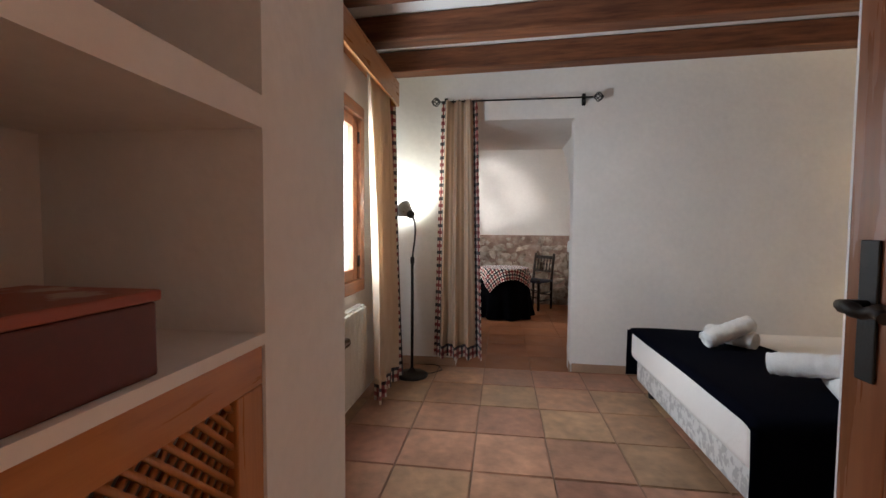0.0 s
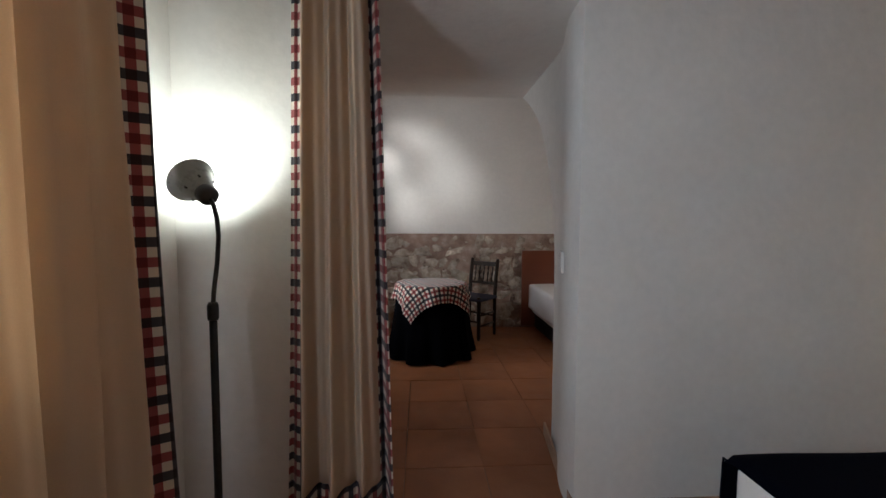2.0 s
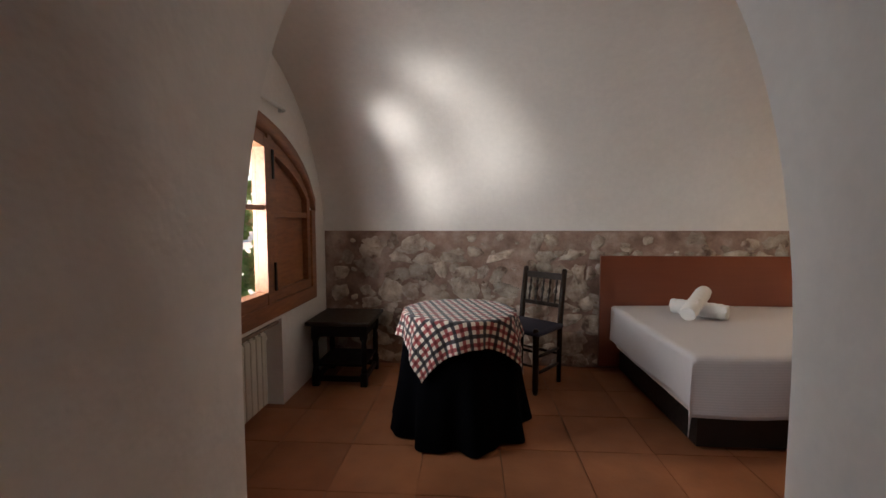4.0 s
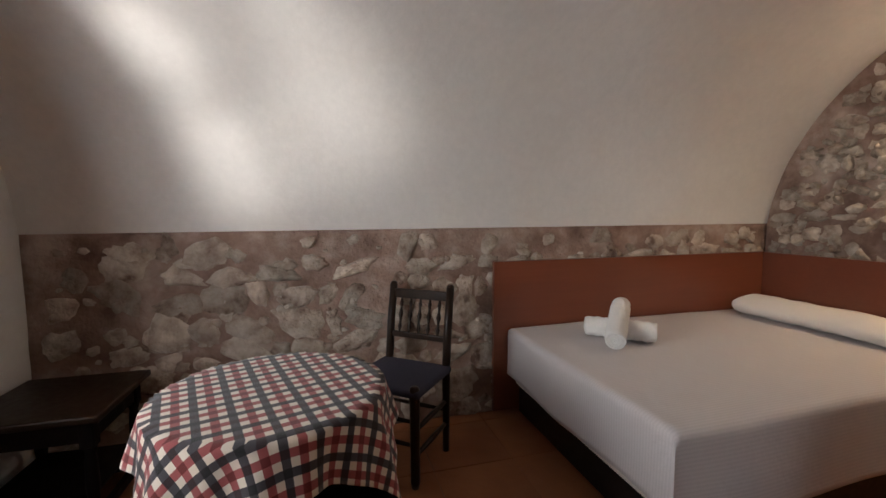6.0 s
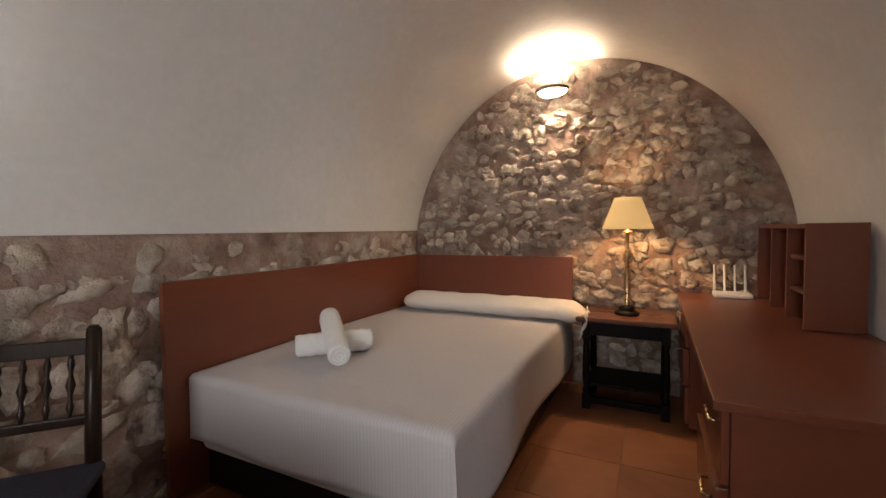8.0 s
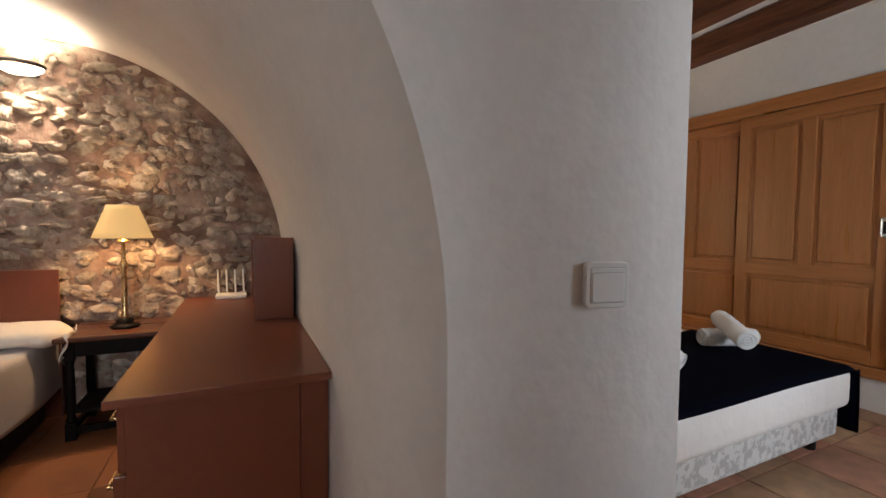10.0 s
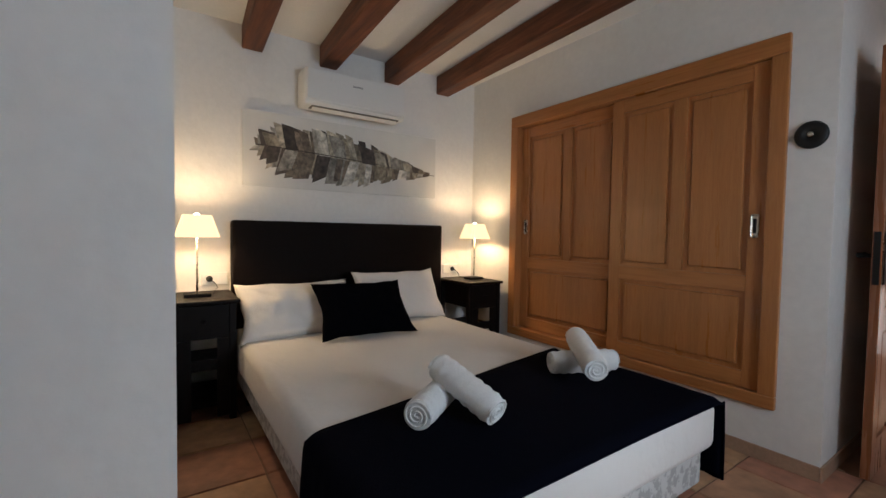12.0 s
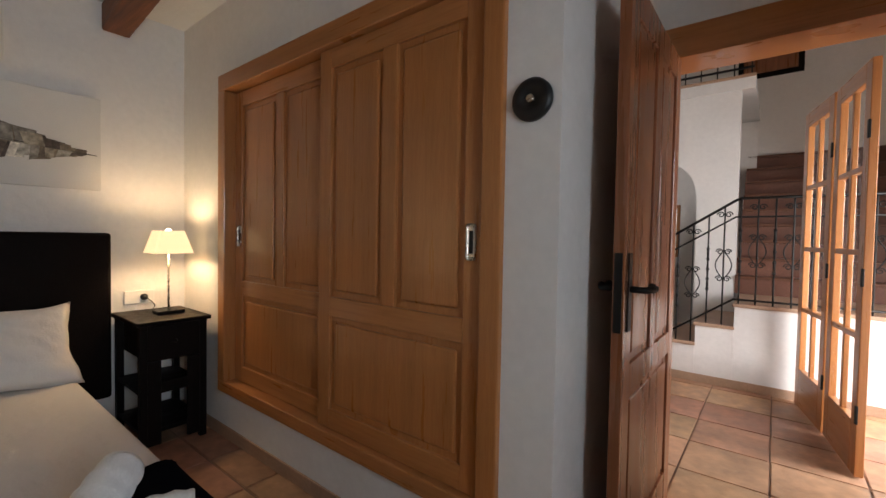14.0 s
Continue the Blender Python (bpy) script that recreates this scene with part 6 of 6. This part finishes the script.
# ---- outdoors ----
structure("ground", boxes((-60, -50, -0.25, -1.6, 60, -0.16)), material("pale_gravel_ground", (0.50, 0.45, 0.38), 0.9, grain=0.2, grain_scale=60, bump=0.01, bump_scale=50, blotch=0.15), "pale sunlit gravel courtyard", "ground")
structure("garden_wall", boxes((-14.2, -12, -0.16, -14, 30, 2.2)), PLASTER, "white courtyard wall across the yard", "wall")
PEACH = material("peach_render", (0.72, 0.58, 0.46), 0.85, grain=0.05, blotch=0.06, bump=0.004, bump_scale=30)
structure("porch_wall", boxes((-1.95, 3.05, -0.16, -1.51, 3.35, 2.75)), PEACH, "sunlit peach rendered porch wall outside the window", "wall")
structure("eaves", boxes((-1.95, 3.36, 2.15, -1.60, 8.2, 2.5)), PEACH, "pale rendered eaves over the arched window", "eaves")

LEAF = bpy.data.materials.new("ivy_leaf")
LEAF.use_nodes = True
nt = LEAF.node_tree
geo = nt.nodes.new("ShaderNodeNewGeometry")
rp = nt.nodes.new("ShaderNodeValToRGB")
while len(rp.color_ramp.elements) < 4:
    rp.color_ramp.elements.new(0.5)
for e, (p, c) in zip(rp.color_ramp.elements, ((0, (0.10, 0.19, 0.055)), (0.5, (0.18, 0.31, 0.085)), (0.85, (0.25, 0.38, 0.13)), (0.96, (0.30, 0.19, 0.11)))):
    e.position, e.color = p, (*c, 1)
nt.links.new(geo.outputs["Random Per Island"], rp.inputs[0])
pb = nt.nodes["Principled BSDF"]
nt.links.new(rp.outputs[0], pb.inputs["Base Color"])
pb.inputs["Roughness"].default_value = 0.45
tl, mixer = nt.nodes.new("ShaderNodeBsdfTranslucent"), nt.nodes.new("ShaderNodeMixShader")
mixer.inputs[0].default_value = 0.6
nt.links.new(rp.outputs[0], tl.inputs[0])
nt.links.new(pb.outputs[0], mixer.inputs[1])
nt.links.new(tl.outputs[0], mixer.inputs[2])
nt.links.new(mixer.outputs[0], nt.nodes["Material Output"].inputs[0])


def leaves(count, spot, size, seed):
    """Many small lobed leaves; spot(rng) gives a place and a facing."""
    r = random.Random(seed)
    verts, faces = [], []
    shape = ((0, -0.5), (0.42, -0.35), (0.30, 0.02), (0.5, 0.22), (0.18, 0.25), (0, 0.6), (-0.18, 0.25), (-0.5, 0.22), (-0.30, 0.02), (-0.42, -0.35))
    for _ in range(count):
        p, facing = spot(r)
        s = size * r.uniform(0.6, 1.25)
        n = (Vector(facing) + Vector((r.uniform(-.6, .6), r.uniform(-.6, .6), r.uniform(-.2, .8)))).normalized()
        a = n.orthogonal().normalized()
        b = n.cross(a)
        t = r.uniform(0, 6.28)
        a, b = a * math.cos(t) + b * math.sin(t), b * math.cos(t) - a * math.sin(t)
        k = len(verts)
        verts.append(Vector(p) + n * s * 0.10)
        for x, y in shape:
            verts.append(Vector(p) + (a * x + b * y) * s)
        m = len(shape)
        faces += [(k, k + 1 + i, k + 1 + (i + 1) % m) for i in range(m)]
    me = bpy.data.meshes.new("leaves")
    me.from_pydata(verts, [], faces)
    me.materials.append(LEAF)
    return me


def ivy_spot(r):
    while True:
        y = r.uniform(5.6, 8.6)
        z = r.uniform(-0.1, 2.7)
        gap = noise.noise(Vector((y * 1.3, z * 1.3, 5)))
        holes = noise.noise(Vector((y * 4.5, z * 4.5, 11)))
        if gap > 0.42 or holes > 0.30 or (y < 6.05 and z < 1.25):
            continue
        x = -2.35 - 0.22 * (7.0 - y) + 0.30 * noise.noise(Vector((y * 1.6, z * 1.6, 0))) + r.uniform(-0.08, 0.04)
        return (x, y, z), (0.5, -1.0, 0.5)


iv = tagged(new("ivy", leaves(6000, ivy_spot, 0.105, 3)), "dense sunlit green ivy with a few brown leaves", "ivy", "", "stuff")
tk = thing("ivy_trellis", (-2.6, 6.5, -0.16), "gnarled brown ivy stems climbing a trellis", "trellis")
for i in range(7):
    r = random.Random(i)
    y = 5.0 + i * 0.62
    bm = bmesh.new()
    x = -2.45 - 0.22 * (7.0 - y)
    tube(bm, [(x + r.uniform(-.05, .05), y + r.uniform(-.15, .15), -0.16 + k * 0.32) for k in range(11)], [0.035 - 0.0022 * k for k in range(11)], 7)
    part("stem", bm, material("ivy_bark", (0.14, 0.09, 0.06), 0.9, grain=0.3, bump=0.004), tk)


def tree(x, y, h, seed):
    r = random.Random(seed)
    th = thing("garden_tree", (x, y, -0.16), "slender garden tree with light green leaves", "tree")
    bark = material("tree_bark", (0.16, 0.11, 0.08), 0.9, grain=0.3, bump=0.006)
    bm = bmesh.new()
    tube(bm, [(x + 0.12 * math.sin(k), y + 0.1 * math.cos(k * 1.3), -0.16 + h * 0.6 * k / 8) for k in range(9)], [0.10 - 0.007 * k for k in range(9)], 9)
    tips = []
    for k in range(9):
        a = r.uniform(0, 6.28)
        z = h * r.uniform(0.28, 0.6)
        p = Vector((x, y, z))
        q = p + Vector((math.cos(a) * r.uniform(.5, 1.1), math.sin(a) * r.uniform(.5, 1.1), r.uniform(.3, 1.1)))
        tube(bm, [p, p.lerp(q, 0.5) + Vector((0, 0, 0.08)), q], [0.04, 0.025, 0.01], 6)
        tips += [p.lerp(q, f) for f in (0.5, 0.8, 1.0)]
    part("trunk", bm, bark, th, "brown trunk and limbs")
    me = leaves(1500, lambda g: (g.choice(tips) + Vector((g.gauss(0, .28), g.gauss(0, .28), g.gauss(0, .22))), (0, 0, 1)), 0.12, seed)
    for v in me.vertices:
        v.co -= Vector((x, y, -0.16))
    ob = new("crown", me)
    ob.parent = th


tree(-3.3, 4.75, 3.0, 2)
tree(-7.5, 8.5, 4.6, 5)
tree(-8.5, 3.0, 4.4, 8)

# parked car beyond the ivy
car = thing("parked_car", (-9.3, 11.2, -0.16), "white hatchback parked in the courtyard", "car")
CARW = material("white_car_paint", (0.75, 0.75, 0.75), 0.15, coat=0.8)
def car_body(y0, y1, prof, x0, x1, inset):
    bm = bmesh.new()
    rows = []
    for y, zl, zh in prof:
        rows.append([bm.verts.new((x, y, z)) for x, z in ((x0, zl), (x1, zl), (x1, zl + (zh - zl) * 0.6), (x1 - inset, zh), (x0 + inset, zh), (x0, zl + (zh - zl) * 0.6))])
    for a, b in zip(rows, rows[1:]):
        for k in range(6):
            bm.faces.new((a[k], a[(k + 1) % 6], b[(k + 1) % 6], b[k]))
    bm.faces.new(rows[0][::-1])
    bm.faces.new(rows[-1])
    return bm
part("body", car_body(0, 0, ((9.2, 0.15, 0.45), (9.3, 0.1, 0.62), (10.2, 0.05, 0.78), (12.8, 0.05, 0.82), (13.2, 0.1, 0.78), (13.25, 0.2, 0.5)), -10.1, -8.5, 0.08), CARW, car, "", True)
part("cabin", car_body(0, 0, ((10.1, 0.75, 0.80), (10.7, 0.75, 1.22), (12.2, 0.75, 1.28), (13.05, 0.75, 0.84)), -10.02, -8.58, 0.16), material("dark_car_glass", (0.03, 0.035, 0.04), 0.08), car, "dark glazed cabin", True)
part("roof", boxes((-9.85, 10.75, 1.24, -8.75, 12.25, 1.31), bevel=0.02), CARW, car)
for x in (-10.1, -8.5):
    for y in (9.95, 12.45):
        bm = bmesh.new()
        lathe(bm, ((0.20, -0.09), (0.30, -0.08), (0.31, 0.0), (0.30, 0.08), (0.20, 0.09)), (x, y, 0.15), 24, Matrix.Rotation(radians(90), 4, "Y"))
        wh = part("wheel", bm, BLACKPLASTIC, car, "black tyre")
        bm = bmesh.new()
        lathe(bm, ((0.19, -0.095), (0.19, 0.095)), (x, y, 0.15), 20, Matrix.Rotation(radians(90), 4, "Y"))
        part("rim", bm, CHROME, wh)
for y in (9.26,):
    for x in (-9.9, -8.7):
        part("headlight", boxes((x - 0.12, y - 0.01, 0.42, x + 0.12, y + 0.08, 0.52), bevel=0.02), GLASS, car)

# ---- stonework ----
def stone_mesh(w, h, d, seed):
    """One rough field stone lying in the plane (y right, z up), its face towards -x."""
    r = random.Random(seed)
    n, m = 22, r.choice((5, 6, 7, 8))
    a0 = r.uniform(0, 6.28)
    knots = []
    for i in range(m):
        a = a0 + 2 * math.pi * (i + r.uniform(-0.30, 0.30)) / m
        c, s = math.cos(a), math.sin(a)
        k = (abs(c) ** 3.5 + abs(s) ** 3.5) ** (-1 / 3.5) * r.uniform(0.72, 1.14)
        knots.append(Vector((c * k * w / 2, s * k * h / 2)))
    ring = []
    for i in range(n):
        f = i / n * m
        p, q = knots[int(f) % m], knots[(int(f) + 1) % m]
        v = p.lerp(q, f - int(f)) * r.uniform(0.88, 1.10)
        ring.append((v.x, v.y))
    verts, faces = [], []
    seat = r.uniform(0, 90)
    for scale, plateau in ((1.16, -0.75), (0.98, 0.25), (0.80, 0.78), (0.56, 0.96), (0.28, 1.0)):
        for y, z in ring:
            y, z = y * scale, z * scale
            rough = 0.75 * noise.noise(Vector((y * 16 + seat, z * 16, seat))) + 0.45 * noise.noise(Vector((y * 38, z * 38 + seat, seat)))
            verts.append((-d * (plateau + rough), y, z))
    for k in range(4):
        for i in range(n):
            a, b = k * n + i, k * n + (i + 1) % n
            faces.append((a, b, b + n, a + n))
    verts.append((-d * r.uniform(0.8, 1.2), 0, 0))
    faces += [(4 * n + i, 4 * n + (i + 1) % n, 5 * n) for i in range(n)]
    me = bpy.data.meshes.new("stone")
    me.from_pydata(verts, [], faces)
    me.materials.append(STONE)
    me.shade_smooth()
    return me


def masonry(parent, u0, u1, z0, z1, keep, place, seed, course, width, depth, fill):
    """Uneven courses of field stones as parts of a wall."""
    r = random.Random(seed)
    z, k = z0, 0
    while z < z1 - 0.03:
        ch = r.uniform(*course)
        u = u0 - r.uniform(0, 0.1)
        while u < u1:
            w = r.uniform(*width)
            h = ch * r.uniform(0.62, 1.22)
            cu, cz = u + w / 2, z + ch / 2 + r.uniform(-0.035, 0.035)
            if keep(cu, cz, w, h) and r.random() < fill:
                ob = new("stone", stone_mesh(w * r.uniform(0.98, 1.10), h * 1.06, r.uniform(*depth), seed * 1000 + k))
                k += 1
                ob.parent = parent
                ob.matrix_local = place(cu, cz, r.uniform(-24, 24))
            u += w
        z += ch
    return k


def uneven(u, z, seed):
    return 0.6 * noise.noise(Vector((u * 3.1, z * 3.1, seed))) + 0.4 * noise.noise(Vector((u * 9, z * 9, seed + 4)))


def rubble(parent, count, spot, size, depth, seed, label):
    """Small stones packed between the large ones, joined into one part."""
    r = random.Random(seed)
    verts, faces = [], []
    for k in range(count):
        place = spot(r)
        w = r.uniform(*size)
        me = stone_mesh(w, w * r.uniform(0.5, 1.0), r.uniform(*depth), seed * 1000 + k)
        base = len(verts)
        verts += [place @ v.co for v in me.vertices]
        faces += [tuple(base + i for i in f.vertices) for f in me.polygons]
        bpy.data.meshes.remove(me)
    me = bpy.data.meshes.new("rubble")
    me.from_pydata(verts, [], faces)
    me.materials.append(STONE)
    me.shade_smooth()
    ob = new("rubble", me)
    ob.parent = parent
    return tagged(ob, label, kind="stuff")


dado = structure("wall_stone_dado", sheet(bmesh.new(), 150, 40, lambda u, v: Vector((VX0 + (VX1 - VX0) * u, VC + VA - 0.012 - 0.009 * uneven(VX0 + (VX1 - VX0) * u, DADO * v, 2), DADO * v)), thick=0.012), MORTAR, "exposed rubble stone dado in brown mortar", "wall")
masonry(dado, VX0 + 0.02, VX1, 0.02, DADO - 0.01, lambda u, z, w, h: z + h / 2 < DADO - 0.002 and u - w / 2 > VX0 and u + w / 2 < VX1 and not (u > 1.35 and z < 0.86),
        lambda u, z, a: Matrix.Translation((u, VC + VA - 0.012, z)) @ Matrix.Rotation(radians(90), 4, "Z") @ Matrix.Rotation(radians(a), 4, "X") @ Matrix.Diagonal((1, -1, 1, 1)),
        7, (0.08, 0.19), (0.08, 0.28), (0.010, 0.026), 0.92)
end = bpy.data.objects["wall_vault_end"]
part("mortar_face", sheet(bmesh.new(), 90, 80, lambda u, v: Vector((VX1 - 0.010 - 0.009 * uneven(VC - VA + 2 * VA * u, (VZ + VB) * v, 9), VC - VA + 2 * VA * u, (VZ + VB) * v)), thick=0.006), MORTAR, end, "uneven brown mortar between the stones", True)
def in_arch(y, z, w, h):
    for sy in (-1, 1):
        for sz in (-1, 1):
            a, b = y + sy * w * 0.40, z + sz * h * 0.40
            if b > VZ and ((a - VC) / VA) ** 2 + ((b - VZ) / VB) ** 2 > 0.985:
                return False
            if abs(a - VC) > VA - 0.01:
                return False
    if y > 5.70 and z < 0.86:
        return False
    return True
masonry(end, VC - VA, VC + VA, 0.02, VZ + VB, in_arch, lambda u, z, a: Matrix.Translation((VX1 - 0.010, u, z)) @ Matrix.Rotation(radians(a), 4, "X"), 11, (0.060, 0.135), (0.06, 0.20), (0.014, 0.042), 0.98)

def arch_spot(r):
    while True:
        y, z = r.uniform(VC - VA, VC + VA), r.uniform(0.05, VZ + VB)
        if in_arch(y, z, 0.08, 0.08):
            return Matrix.Translation((VX1 - 0.012, y, z)) @ Matrix.Rotation(r.uniform(-0.6, 0.6), 4, "X")


def dado_spot(r):
    x, z = r.uniform(VX0 + 0.06, VX1 - 0.06), r.uniform(0.05, DADO - 0.05)
    return Matrix.Translation((x, VC + VA - 0.014, z)) @ Matrix.Rotation(radians(90), 4, "Z") @ Matrix.Rotation(r.uniform(-0.6, 0.6), 4, "X") @ Matrix.Diagonal((1, -1, 1, 1))


rubble(end, 420, arch_spot, (0.035, 0.10), (0.016, 0.036), 31, "small pale stones packed between the large ones")
rubble(dado, 260, dado_spot, (0.03, 0.10), (0.008, 0.018), 37, "small pale stones showing through the mortar")

# ---- floor tiles ----
floor = bpy.data.objects["floor"]
PITCH = 0.4135
def tile_mesh(seed):
    r = random.Random(seed)
    bm = bmesh.new()
    h = PITCH / 2 - (0.0045 if seed < 6 else 0.0015)
    box(bm, -h, -h, -0.010, h, h, 0.0)
    for v in bm.verts:
        v.co.x += r.uniform(-0.0025, 0.0025)
        v.co.y += r.uniform(-0.0025, 0.0025)
        if v.co.z > -0.005:
            v.co.z += r.uniform(-0.0012, 0.0004)
    bmesh.ops.bevel(bm, geom=[e for e in bm.edges if all(v.co.z > -0.005 for v in e.verts)], offset=0.004 if seed < 6 else 0.0015, segments=2, affect="EDGES")
    me = bpy.data.meshes.new("floor_tile")
    bm.to_mesh(me)
    bm.free()
    me.materials.append(TILE if seed < 6 else TILE_V)
    return me
meshes, vault_meshes = [tile_mesh(i) for i in range(6)], [tile_mesh(i) for i in range(6, 10)]
rooms = ((WX, EX, WY, DY), (PX0, PX1, HY - 0.2, WY), (JX0, JX2, DY, VC - VA), (VX0 - 0.1, VX1, VC - VA, VC + VA), (-0.5, 2.4, -2.3, HY - 0.2))
r = random.Random(1)
for i in range(-4, 12):
    for j in range(-13, 13):
        cx, cy = -0.566 + PITCH * (i + 0.5), 2.79 + PITCH * (j + 0.5)
        if any(a - 0.2 < cx < b + 0.2 and c - 0.2 < cy < d + 0.2 for a, b, c, d in rooms):
            ob = new("floor_tile", r.choice(vault_meshes if cy > DY + 0.1 else meshes))
            ob.parent = floor
            ob.matrix_local = pose(cx, cy, 0.0, 0, 0, r.choice((0, 90, 180, 270)) + r.uniform(-0.25, 0.25))
